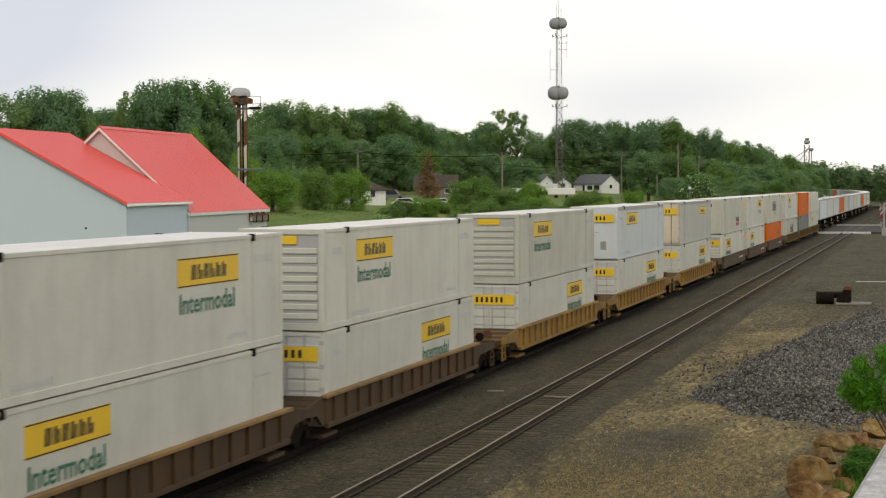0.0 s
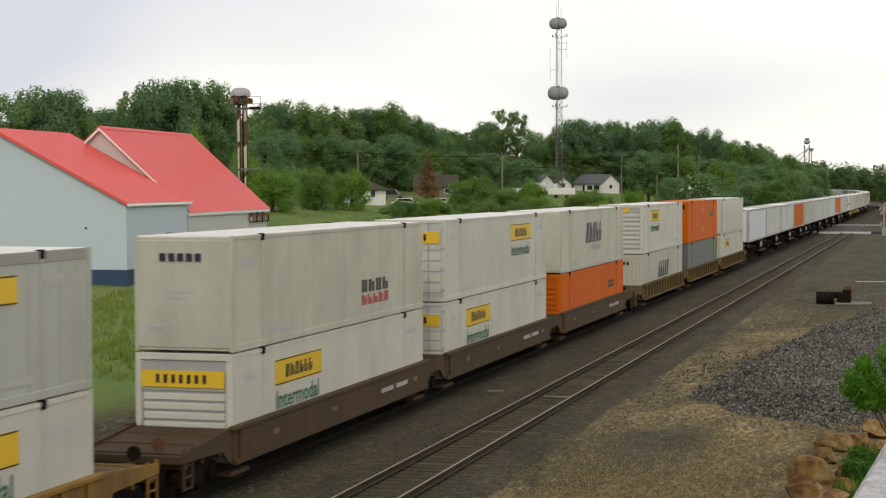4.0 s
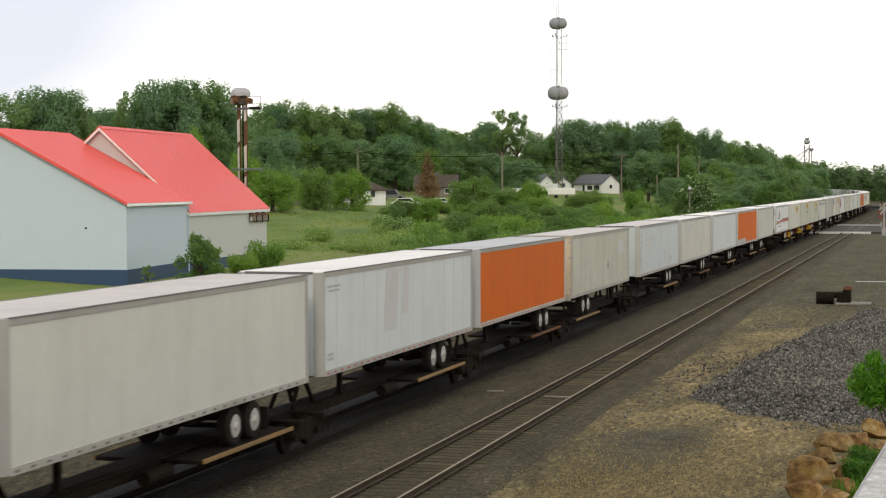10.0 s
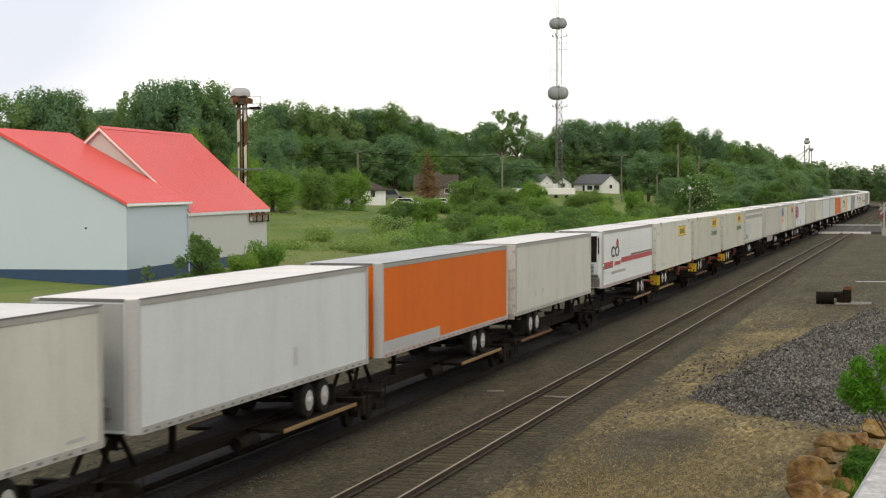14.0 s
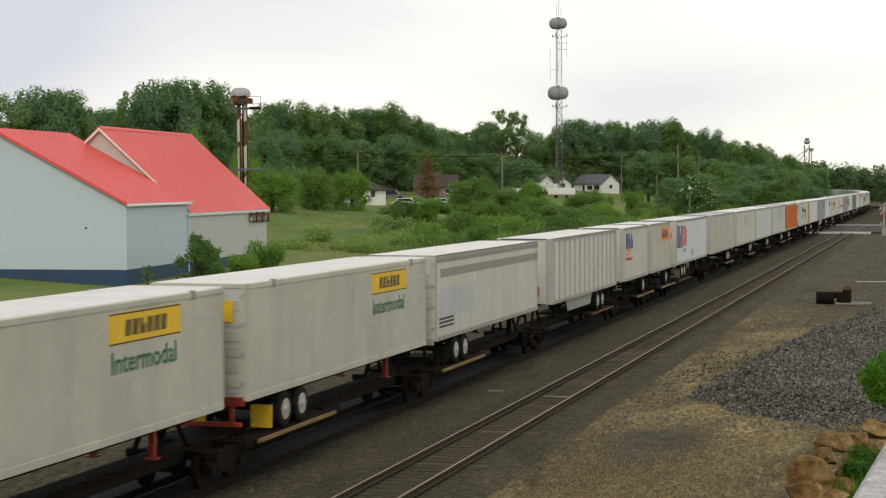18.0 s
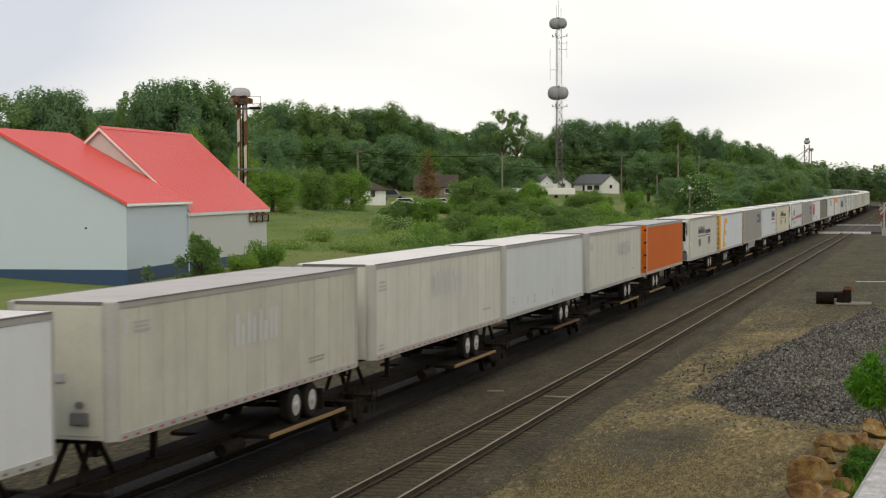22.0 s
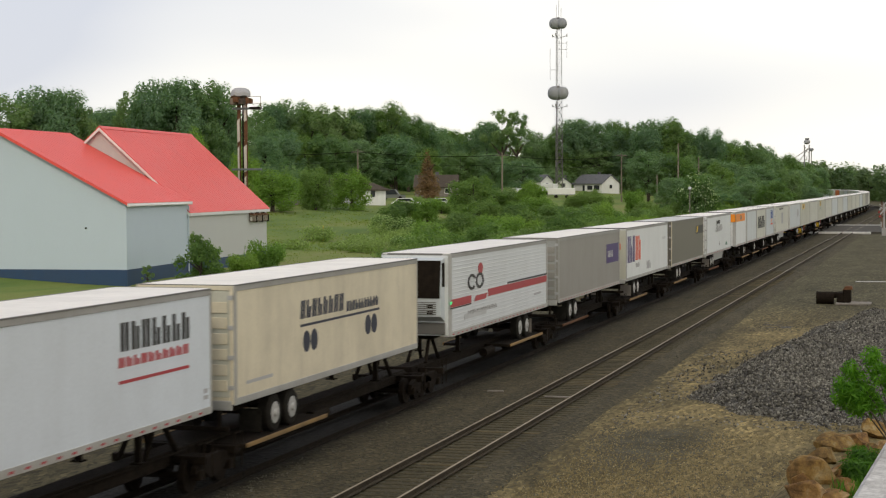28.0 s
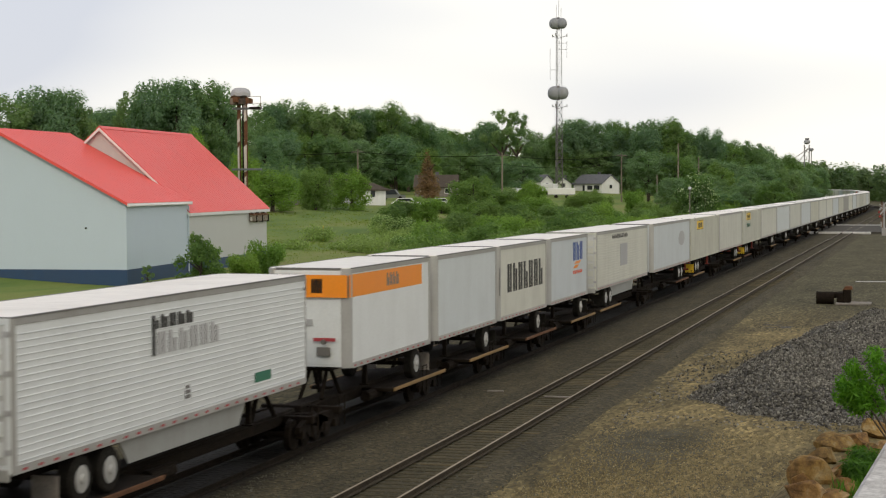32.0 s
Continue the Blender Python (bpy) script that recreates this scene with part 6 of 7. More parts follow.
    (807.6, 823.65, dict(label="dark olive-grey trailer with black band and yellow patch", mat="olive", style="smooth", front="R", roof="roofgrey", rail="olive", post="beige", end_marks=(("black", -1.1, 1.1, 3.7, 4.4), ("yellow", 0.3, 0.9, 3.8, 4.3), ("yellow", 0.2, 1.0, 2.2, 2.7)), spec=[("plate", "black", 11.8, 16.0, 3.76, 4.36), ("slant", "yellow", 12.1, 12.7, 3.86, 4.30, 0.35)])),
    (825.45, 841.25, dict(label="fluted white trailer with black strokes and skirt", mat="bright", style="flutes", front="R", tape="red", skirt=True, spec=[("strokes", "black", 6.0, 8.25, 4.2, 4.5, 5), ("plate", "black", 6.0, 6.16, 3.6, 4.5), ("strokes", "fade", 6.25, 9.75, 3.62, 4.12, 6), ("plate", "green", 11.9, 13.0, 2.35, 2.6)], detail=[("bars", "darkrail", 7.7, 8.0, 2.45, 2.8, 3), ("bars", "darkrail", 15.4, 15.6, 4.5, 4.62, 1)])),
    (844.7, 853.05, dict(label="short white trailer with a wrap-round orange stripe", mat="bright", style="smooth", tape="red", end_marks=(("signal_orange", -1.2, 1.28, 4.05, 4.72), ("darkrail", -0.9, -0.5, 4.18, 4.6), ("darkrail", -0.35, 0.0, 4.18, 4.6), ("darkrail", 0.15, 0.5, 4.18, 4.6), ("crimson", 0.2, 0.9, 2.75, 2.85)), spec=[("plate", "signal_orange", 0.0, 7.4, 4.05, 4.72), ("strokes", "darkrail", 3.6, 4.9, 4.2, 4.6, 4)])),
    (853.8, 862.25, dict(label="plain short white trailer", mat="cool", style="smooth")),
    (862.7, 871.23, dict(label="short white trailer with large black strokes", mat="white", style="smooth", spec=[("strokes", "black", 1.4, 8.0, 3.0, 4.15, 7), ("plate", "black", 0.1, 0.3, 2.95, 4.05)])),
    (872.0, 880.53, dict(label="short white trailer with blue and orange mark", mat="cool", style="smooth", spec=trio_mark(5.1))),
    (882.9, 899.05, dict(label="white trailer with a dark shield mark", mat="white", style="flutes", front="R", skirt=True, spec=[("plate", "fade", 6.8, 9.0, 2.9, 4.1), ("strokes", "darkrail", 4.4, 9.2, 4.45, 4.68, 10)])),
    (901.0, 917.15, dict(label="white trailer with a grey round mark", mat="cool", style="smooth", spec=[("disc", "fade", 10.8, 13.6, 3.2, 4.2)])),
    (917.7, 933.85, dict(label="cream container on a chassis, yellow panel", mat="cream", style="smooth", front="R", chassis=True, tape="", spec=carrier_logo(3.2, 4.7, False))),
    (934.3, 950.45, dict(label="white semi-trailer with panel seams", mat="white", style="panel")),
    (951.2, 967.35, dict(label="cream container on a chassis, yellow panel", mat="cream", style="smooth", chassis=True, tape="", front="R", spec=carrier_logo(3.2, 4.7))),
    (968.2, 984.35, dict(label="white semi-trailer with panel seams", mat="white", style="panel")),
]
# the tail of the train, seen only from afar
k0, TAIL = 985.3, ["cool", "white", "cool", "cream", "white", "white", "cool", "cream", "taupe", "white", "cool", "white", "cream", "white", "cool", "white", "white", "cream", "cool", "white", "orange", "white", "cool", "cream", "white", "cool", "white", "cream", "white"]
for mat in TAIL:
    ROWS.append((k0, k0 + LEN, dict(label="plain %s semi-trailer far down the train" % {"cool": "bluish white", "taupe": "grey"}.get(mat, mat), mat=mat, style="smooth", far=True, tape="")))
    k0 += LEN + 1.15
for i, (a, b, kw) in enumerate(ROWS):
    before = a - ROWS[i - 1][1] if i else 4.9
    after = ROWS[i + 1][0] - b if i + 1 < len(ROWS) else 1.2
    kw = dict(kw, length=round(b - a, 2))
    label = kw.pop("label")
    on_train(spine_car("dark iron spine car with tan deck edges", kw.get("front", "L"), kw.get("length", LEN), min(before, 3.0), min(after, 3.0), after > 2.5, "rail_tan" if i % 3 else "rust", kw.get("far", False)), (a + b) / 2)
    on_train(trailer(label, **kw), (a + b) / 2)


# ---- plants ----
def leaf_cloud(name, lobes, count, size, squash, seed, material, drop=0.0, slim=0.62, whole=0.0):
    """Many small leaf cards over the shells of overlapping lobes (centre, radii)."""
    rng = np.random.default_rng(seed)
    vol = np.array([r[0] * r[1] for _, r in lobes])
    pick = rng.choice(len(lobes), count, p=vol / vol.sum())
    c = np.array([l[0] for l in lobes])[pick]
    r = np.array([l[1] for l in lobes])[pick]
    d = rng.normal(size=(count, 3))
    d /= np.linalg.norm(d, axis=1)[:, None]
    p = c + d * r * (1.18 - 0.62 * rng.uniform(0, 1, (count, 1)) ** 0.7)
    p[:, 2] = np.maximum(p[:, 2], drop)
    lo, hi = p.min(axis=0), p.max(axis=0)
    out = (p - (lo + hi) / 2) / (hi - lo) * whole
    nrm = d * (1.3 - 0.3 * whole) + out + rng.normal(size=(count, 3)) * 0.55 + np.array([0, 0, 0.3])
    nrm /= np.linalg.norm(nrm, axis=1)[:, None]
    a = np.cross(nrm, rng.normal(size=(count, 3)))
    a /= np.linalg.norm(a, axis=1)[:, None]
    b = np.cross(nrm, a)
    s = size * rng.uniform(0.55, 1.3, (count, 1))
    sq = np.array([1, 1, squash])
    quad = np.stack([p - a * s * sq, p + b * s * slim * sq, p + a * s * sq, p - b * s * slim * sq], 1)
    vs = quad.reshape(-1, 3)
    fs = np.arange(count * 4).reshape(-1, 4)
    me = bpy.data.meshes.new(name)
    me.from_pydata(vs.tolist(), [], fs.tolist())
    me.materials.append(M[material])
    return me


def crown_lobes(seed, kind):
    rng = random.Random(seed)
    out = []
    if kind in ("round", "full", "soft"):
        # many clumps over an egg-shaped envelope: (lowest, widest height, number, clump size)
        low, wide, n, big = {"round": (0.22, 0.60, 46, 0.27), "full": (0.05, 0.50, 56, 0.26), "soft": (0.10, 0.50, 42, 0.28)}[kind]
        bumps = [(rng.uniform(0, 6.28), rng.uniform(0.8, 1.15)) for _ in range(7)]
        for k in range(n):
            a, z = k * 2.39996 + rng.uniform(-0.3, 0.3), low + (0.97 - low) * ((k + rng.random()) / n) ** 0.9
            u = (z - wide) / ((1.0 - wide) if z > wide else (wide - low + 0.12))
            w = 0.92 * max(0.10, 1 - abs(u) ** 2.4) ** 0.5
            lump = sum(g * max(0.0, math.cos(a - b)) ** 3 for b, g in bumps) / 2.6
            w *= 0.74 + 0.26 * lump
            rr = big * rng.choice((0.45, 0.6, 0.8, 1.0, 1.3))
            reach = rng.choice((0.5, 0.78, 0.9, 1.02))
            out.append(((math.cos(a) * w * reach, math.sin(a) * w * reach, z - rng.uniform(0.0, 0.09)), (rr, rr, rr * (0.34 if kind != "soft" else 0.5))))
        out.append(((0, 0, (low + 0.9) / 2), (0.55, 0.55, 0.36)))
    elif kind == "sparse":
        for k in range(34):
            a, z = rng.uniform(0, 6.28), rng.uniform(0.30, 0.97)
            w = rng.uniform(0.1, 0.95) * (1 - 0.5 * abs(z - 0.65) / 0.4)
            rr = rng.uniform(0.11, 0.24)
            out.append(((math.cos(a) * w, math.sin(a) * w, z), (rr, rr, rr * 0.24)))
    elif kind == "ragged":
        for k in range(40):
            a, z = rng.uniform(0, 6.28), rng.uniform(0.08, 0.95)
            w = rng.uniform(0.1, 0.95) * (1.0 - 0.75 * max(0.0, z - 0.35))
            rr = rng.uniform(0.14, 0.27)
            out.append(((math.cos(a) * w, math.sin(a) * w, z), (rr, rr, rr * 0.55)))
    elif kind == "cone":
        for k in range(16):
            z = 0.06 + 0.9 * k / 16
            w = 0.75 * (1 - z)
            a = k * 2.4
            out.append(((math.cos(a) * w * 0.6, math.sin(a) * w * 0.6, z), (w * 0.6 + 0.08, w * 0.6 + 0.08, 0.13)))
    else:  # bush
        for k in range(11):
            a, z = rng.uniform(0, 6.28), rng.uniform(0.15, 0.75)
            w = rng.uniform(0.2, 0.68)
            rr = rng.uniform(0.30, 0.46)
            out.append(((math.cos(a) * w, math.sin(a) * w, z), (rr, rr, rr * 0.62)))
    return out


def trunk_mesh(seed, spread, top):
    rng = random.Random(seed)
    bm = B()
    tube(bm, (0, 0, -0.04), (0.02, 0.01, top * 0.45), 0.075, 0.05, 8)
    tube(bm, (0.02, 0.01, top * 0.45), (0, 0, top), 0.05, 0.012, 7)
    for k in range(7):
        a, z = k * 2.4 + rng.uniform(-0.4, 0.4), top * rng.uniform(0.3, 0.75)
        tube(bm, (0.01, 0.01, z), (math.cos(a) * spread, math.sin(a) * spread, z + rng.uniform(0.08, 0.2)), 0.03, 0.006, 5)
    me = done(bm, "trunk")
    me.materials.append(M["bark"])
    return me


TREE_KINDS = {}
for key, kind, mat, count, size, squash in (
        ("oak", "round", "leaf_dark", 15000, 0.042, 0.28), ("oak_b", "round", "leaf_blue", 15000, 0.042, 0.28), ("elm", "full", "leaf_mid", 16000, 0.042, 0.28),
        ("elm_b", "full", "leaf_blue", 16000, 0.042, 0.28), ("thin", "sparse", "leaf_dark", 4500, 0.046, 0.24), ("maple", "soft", "leaf_light", 13000, 0.042, 0.40),
        ("maple_b", "soft", "leaf_mid", 13000, 0.042, 0.40), ("dead_fir", "cone", "leaf_rust", 5000, 0.055, 0.28),
        ("bush", "bush", "leaf_mid", 7500, 0.044, 0.62), ("bush_b", "bush", "leaf_light", 7500, 0.044, 0.62), ("blossom", "bush", "blossom", 7000, 0.045, 0.62), ("flower_tree", "soft", "flower_tree", 11000, 0.05, 0.45),
        ("ragged", "ragged", "leaf_mid", 7000, 0.05, 0.5), ("far", "full", "leaf_far", 1600, 0.11, 0.30)):
    sd = sum(ord(c) for c in key)
    TREE_KINDS[key] = (leaf_cloud("crown", crown_lobes(sd, kind), count, size, squash, sd, mat, 0.02, whole=0.9), trunk_mesh(sd, 0.45 if kind != "bush" else 0.3, 0.85 if kind != "bush" else 0.5))

TREE_LABEL = {"oak": "tall dark green broadleaf tree", "oak_b": "tall dark green broadleaf tree", "elm": "full green broadleaf tree with leaves to the ground", "elm_b": "dense dark green tree of the wood edge",
              "thin": "tall tree with a thin open crown", "maple": "young light green broadleaf tree", "maple_b": "mid-green leafy broadleaf tree", "dead_fir": "rust-brown dead conifer by the houses",
              "bush": "green leafy bush beside the tracks", "bush_b": "light green leafy bush beside the tracks", "blossom": "pale green bush in bloom", "flower_tree": "dark green tree with scattered white blossom", "far": "distant hazy green tree", "ragged": "ragged dark green bush beside the building"}
tree_rng = random.Random(7)


def tree(key, x, y, h, r, sink=0.0):
    crown, trunk = TREE_KINDS[key]
    is_bush = key in ("bush", "bush_b", "blossom", "ragged")
    ob = empty("bush" if is_bush else "tree", pose(x, y, ground_z(x, y) - sink, 0, 0, tree_rng.uniform(0, 360)), TREE_LABEL[key], "bush" if is_bush else "tree", "trackside bushes" if is_bush else "trees")
    ob.scale = (r, r, h)
    for nm, me in (("trunk", trunk), ("crown", crown)):
        o = new(nm, me)
        o.parent = ob
    return ob


# trees: skyline
SKYLINE = [(-122.2, 210, 15.4, 3.7), (-121.6, 215.4, 16.4, 3.6), (-117.3, 214.6, 16.6, 3.3), (-116, 217, 14.9, 2), (-155.3, 299.5, 16.6, 4.4), (-152.2, 300.4, 17.7, 3.8), (-117.9, 239.4, 17.6, 2.8), (-113.5, 236.6, 18.6, 3.2), (-109, 234.8, 19.2, 3.5), (-107, 238.5, 18.9, 3.4), (-105.6, 243, 18.2, 2.9)]
# trees: wood
WOOD = [(-153.1, 373.1, 19.4, 4.5), (-156.8, 393, 22, 5), (-154.2, 399, 22.4, 5.3), (-147.5, 395.6, 21, 5), (-140.7, 392.4, 21.2, 5.2), (-137.1, 398.6, 20.7, 4.7), (-134.4, 404.6, 20.3, 4.5), (-128.8, 401.1, 21.7, 5), (-124.2, 400.2, 18.7, 4.4), (-122.5, 407.9, 17.6, 4.2), (-121, 413.5, 14.7, 3.4), (-128, 453.2, 16.2, 4), (-123.3, 454.5, 16.7, 4.7), (-113.8, 436.5, 18.4, 4.5), (-106.9, 459.2, 15.9, 4), (-104.1, 465.2, 15.2, 3.8)]
# trees: wood2
WOOD2 = [(-100.3, 471.6, 18.3, 4.4), (-96, 470.9, 20.3, 5.7), (-90.9, 474.4, 19, 5.1), (-87.9, 480.5, 19.9, 4.8), (-84.8, 481.4, 20.4, 4.2), (-80.9, 477.2, 17.7, 3.5), (-75.6, 468.4, 20.5, 5), (-71.1, 469.7, 21.6, 5.6), (-68.3, 475.7, 20.4, 4.4), (-65, 481.7, 18.8, 4.8), (-61.4, 482.8, 20.3, 4.1), (-58, 494.1, 17.8, 4.8), (-54.4, 505.6, 18.7, 5.3), (-50.8, 517, 17.6, 4.4), (-49, 527.8, 15.6, 3.8), (-47.4, 569.9, 16, 5.2), (-44.7, 591.5, 14.2, 5), (-41.6, 613.1, 12.6, 4.8)]
# trees: tall
TALL = [(-107.6, 428, 20.8, 4.9), (-103.9, 429, 20.4, 3.8)]
# trees: front
FRONT = [(-124.4, 308.2, 12, 3.7), (-132.3, 337.2, 13.6, 4.5), (-131.3, 347.9, 12.8, 4.2), (-126.6, 349.3, 13.3, 4.4), (-121.2, 356, 12.3, 4.9), (-115.6, 362.9, 13.1, 5.3), (-111.2, 374.5, 10.5, 3.3), (-107, 386, 9.9, 4.5), (-100.1, 388, 9.6, 4.5), (-88.4, 370.5, 8.1, 4.3), (-99.2, 466.4, 10.9, 4.7), (-91.7, 468.7, 12, 6), (-84.2, 470.8, 11.7, 5.3), (-64.8, 398.2, 12.6, 5), (-58.8, 399.9, 12.8, 4.5), (-55.8, 421.6, 12.9, 5), (-49.1, 423.5, 12.1, 5.3), (-43.5, 435.5, 11.5, 5.4), (-40.8, 477.9, 10.6, 4.7), (-38.5, 530.6, 10, 4.8)]
# trees: light
LIGHT = [(-89.6, 198.4, 10.7, 1.6), (-87.7, 219.6, 5.7, 3.3), (-86.9, 234.5, 6.7, 2.3), (-92.3, 246.4, 5.4, 1.7), (-84.8, 244.3, 6.2, 2.7), (-65.1, 241.7, 7.3, 3), (-68.4, 292.8, 5.7, 2.6), (-77.9, 186, 8.8, 2)]
# trees: hedge_far
HEDGE_FAR = [(-65.1, 283.2, 3.9, 2.7), (-60.4, 295, 5, 2.4), (-58.3, 295.6, 5.3, 2.4), (-57.6, 306.2, 5.1, 2), (-56.1, 327.5, 5.6, 2.2), (-71.7, 291.8, 4, 3.2), (-75.2, 290.8, 4.1, 3.2), (-75.2, 259.5, 3, 2.1), (-74.4, 270.1, 3.4, 2.6), (-55.9, 254.6, 4, 2.2), (-48.4, 251.5, 4.1, 2.2)]
# trees: low
LOW = [(-72.9, 228.9, 3.5, 2.7), (-68.7, 230.1, 4.1, 2.1), (-58.5, 207, 3.7, 2.4), (-57.7, 217.6, 4.3, 2.7), (-60.1, 243, 4.5, 2.8), (-46.9, 184.3, 3.8, 2.3), (-49, 209.7, 4.2, 2.4), (-47, 215.5, 4.4, 2.5), (-44.8, 221.3, 4.9, 2.5), (-43.2, 227, 5.1, 1.8), (-40.2, 238.3, 4.6, 1.4), (-36.5, 171.6, 4.4, 2), (-33.2, 169.5, 4.4, 1.7), (-33.9, 188, 4.5, 1.8), (-38.1, 160.7, 4, 1.9)]
LOW_FAR = [(-40.5, 154.8, 3.7, 1.8), (-42.2, 149.1, 3.5, 1.5), (-48.4, 163, 3.5, 1.7), (-39.9, 254, 4, 2.2), (-37.8, 259.8, 4.7, 2.1), (-36.9, 301.7, 5.3, 2.2), (-36.4, 322.7, 5.2, 2.1), (-35.4, 343.8, 5.8, 2.7), (-33.5, 365.2, 6.2, 2.9), (-32, 396.9, 6.5, 2.8)]

for i, (x, y, h, r) in enumerate(SKYLINE):
    tree(("oak", "oak_b", "elm_b")[i % 3], x, y, h, r * 1.5)
    tree("elm_b", x - 6, y + 18, h * 0.86, r * 1.7)
for i, (x, y, h, r) in enumerate(WOOD + WOOD2):
    tree(("oak", "elm_b", "oak_b", "elm")[i % 4], x, y, h * 1.01, r * 1.35)
    tree(("elm_b", "elm")[i % 2], x - 5 + tree_rng.uniform(-4, 4), y + 30, h * 0.9, r * 1.6)
for x, y, h, r in TALL:
    tree("thin", x, y, h, r * 1.2)
for i, (x, y, h, r) in enumerate(FRONT):
    tree(("elm_b", "oak_b", "elm", "oak")[i % 4], x, y, h, r * 1.25)
for i, (x, y, h, r) in enumerate(LIGHT):
    tree(("maple", "maple", "maple_b")[i % 3], x, y, h * 0.92, r * 1.25)
for i, (x, y, h, r) in enumerate(LOW + LOW_FAR + HEDGE_FAR):
    tree(("bush", "bush_b", "bush", "maple_b")[i % 4], x, y, h, r * 1.3, 0.3)
tree("blossom", -62.6, 190.3, 2.7, 1.9)
tree("blossom", -60.2, 191.0, 2.6, 1.8)
tree("blossom", -49.5, 157.4, 2.0, 1.9)
tree("blossom", -80.6, 341.0, 3.4, 2.6)
tree("blossom", -85.6, 346.0, 3.0, 2.2)
tree("flower_tree", -34.6, 258.5, 8.4, 3.6)
tree("dead_fir", -94.4, 316.7, 9.2, 3.5)
tree("ragged", -45.7, 102.0, 3.6, 1.9, 0.1)
tree("bush", -45.9, 102.3, 2.2, 1.2, 0.3)
tree("bush_b", -45.2, 108.0, 2.4, 1.7, 0.1)
tree("bush_b", -45.0, 111.7, 3.2, 1.7, 0.1)
tree("thin", -47.8, 98.5, 1.7, 0.55, 0.1)

# hedges and undergrowth that nobody could count, in one sheet of leaf clumps each
def thicket(name, label, mat, places, size, seed, density=420):
    lobes = [((x, y, ground_z(x, y) + h * 0.45), (r, r, h * 0.55)) for x, y, h, r in places]
    me = leaf_cloud(name, lobes, len(lobes) * density, size, 1.0, seed, mat)
    tagged(new(name, me), label, "undergrowth", "", "stuff")


rg = random.Random(21)
thicket("hedge", "dense green scrub along the far side of the tracks", "leaf_mid",
        [(-30 - rg.uniform(0, 16) * (1 if k % 3 else 0.4), 130 + k * 1.3 + rg.uniform(-1, 1), rg.uniform(1.6, 3.6), rg.uniform(1.3, 2.4)) for k in range(120)], 0.13, 3, 950)
thicket("meadow_scrub", "pale green flowering scrub at the meadow edge", "leaf_pale",
        [(-44 - rg.uniform(0, 20), 150 + k * 1.1 + rg.uniform(-1, 1), rg.uniform(0.6, 1.7), rg.uniform(1.0, 2.0)) for k in range(46)], 0.12, 4, 600)
thicket("undergrowth", "dark undergrowth closing the foot of the wood", "leaf_dark",
        [(-165 + k * 1.05 + rg.uniform(-2, 2), 398 + k * 0.85 + rg.uniform(0, 30), rg.uniform(4, 8), rg.uniform(2.5, 4.5)) for k in range(118)], 0.27, 5, 900)
thicket("wood_edge", "dark scrub under the trees behind the building", "leaf_dark",
        [(-150 + k * 0.9 + rg.uniform(-2, 2), 228 + rg.uniform(0, 60), rg.uniform(3, 7), rg.uniform(2.0, 3.5)) for k in range(60)], 0.24, 6, 800)
for k in range(58):
    y = 316 + k * 4.6 + rg.uniform(-3, 3)
    tree(("elm_b", "oak_b", "elm", "oak")[k % 4], -29.5 - rg.uniform(0, 17) - max(0.0, y - 425) * 0.16, y, rg.uniform(5.5, 9.5) + (k % 5 == 0) * 2.5, rg.uniform(3.0, 4.8), 0.4)
for k in range(44):
    y = 168 + k * 3.0 + rg.uniform(-2, 2)
    tree(("bush", "maple_b", "bush_b", "bush")[k % 4], -31.5 - rg.uniform(0, 13), y, rg.uniform(2.6, 4.6), rg.uniform(1.7, 3.0), 0.3)
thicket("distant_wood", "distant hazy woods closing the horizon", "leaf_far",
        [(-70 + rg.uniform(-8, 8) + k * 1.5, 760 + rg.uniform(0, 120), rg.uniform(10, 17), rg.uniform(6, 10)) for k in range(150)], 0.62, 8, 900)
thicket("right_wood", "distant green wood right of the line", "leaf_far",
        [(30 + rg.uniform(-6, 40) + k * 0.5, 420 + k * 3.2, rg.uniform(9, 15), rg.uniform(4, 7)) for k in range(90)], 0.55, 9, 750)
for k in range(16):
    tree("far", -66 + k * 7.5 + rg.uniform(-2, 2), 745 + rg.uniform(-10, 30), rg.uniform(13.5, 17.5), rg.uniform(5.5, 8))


def grass_tufts():
    rng = np.random.default_rng(12)
    vs, fs = [], []
    def tuft(x, y, h):
        z = ground_z(x, y)
        for _ in range(4):
            a = rng.uniform(0, 6.28)
            w, lean = 0.05 + 0.05 * h, rng.uniform(-0.3, 0.3, 2) * h
            dx, dy = math.cos(a) * w, math.sin(a) * w
            ox, oy = rng.uniform(-0.2, 0.2, 2)
            k = len(vs)
            vs.extend(((x + ox - dx, y + oy - dy, z - 0.05), (x + ox + dx, y + oy + dy, z - 0.05), (x + ox + lean[0], y + oy + lean[1], z + h * rng.uniform(0.7, 1.2))))
            fs.append((k, k + 1, k + 2))
    for _ in range(7000):
        y = rng.uniform(120, 262)
        x = rng.uniform(-100, -40)
        tuft(x, y, rng.uniform(0.06, 0.18))
    for _ in range(5000):
        tuft(rng.uniform(-48, -29), rng.uniform(60, 130), rng.uniform(0.15, 0.45))
    me = bpy.data.meshes.new("meadow_grass")
    me.from_pydata(vs, [], fs)
    me.materials.append(M["grass"])
    tagged(new("meadow_grass", me), "tall meadow grass in light and yellowish green", "grass", "", "stuff")


grass_tufts()


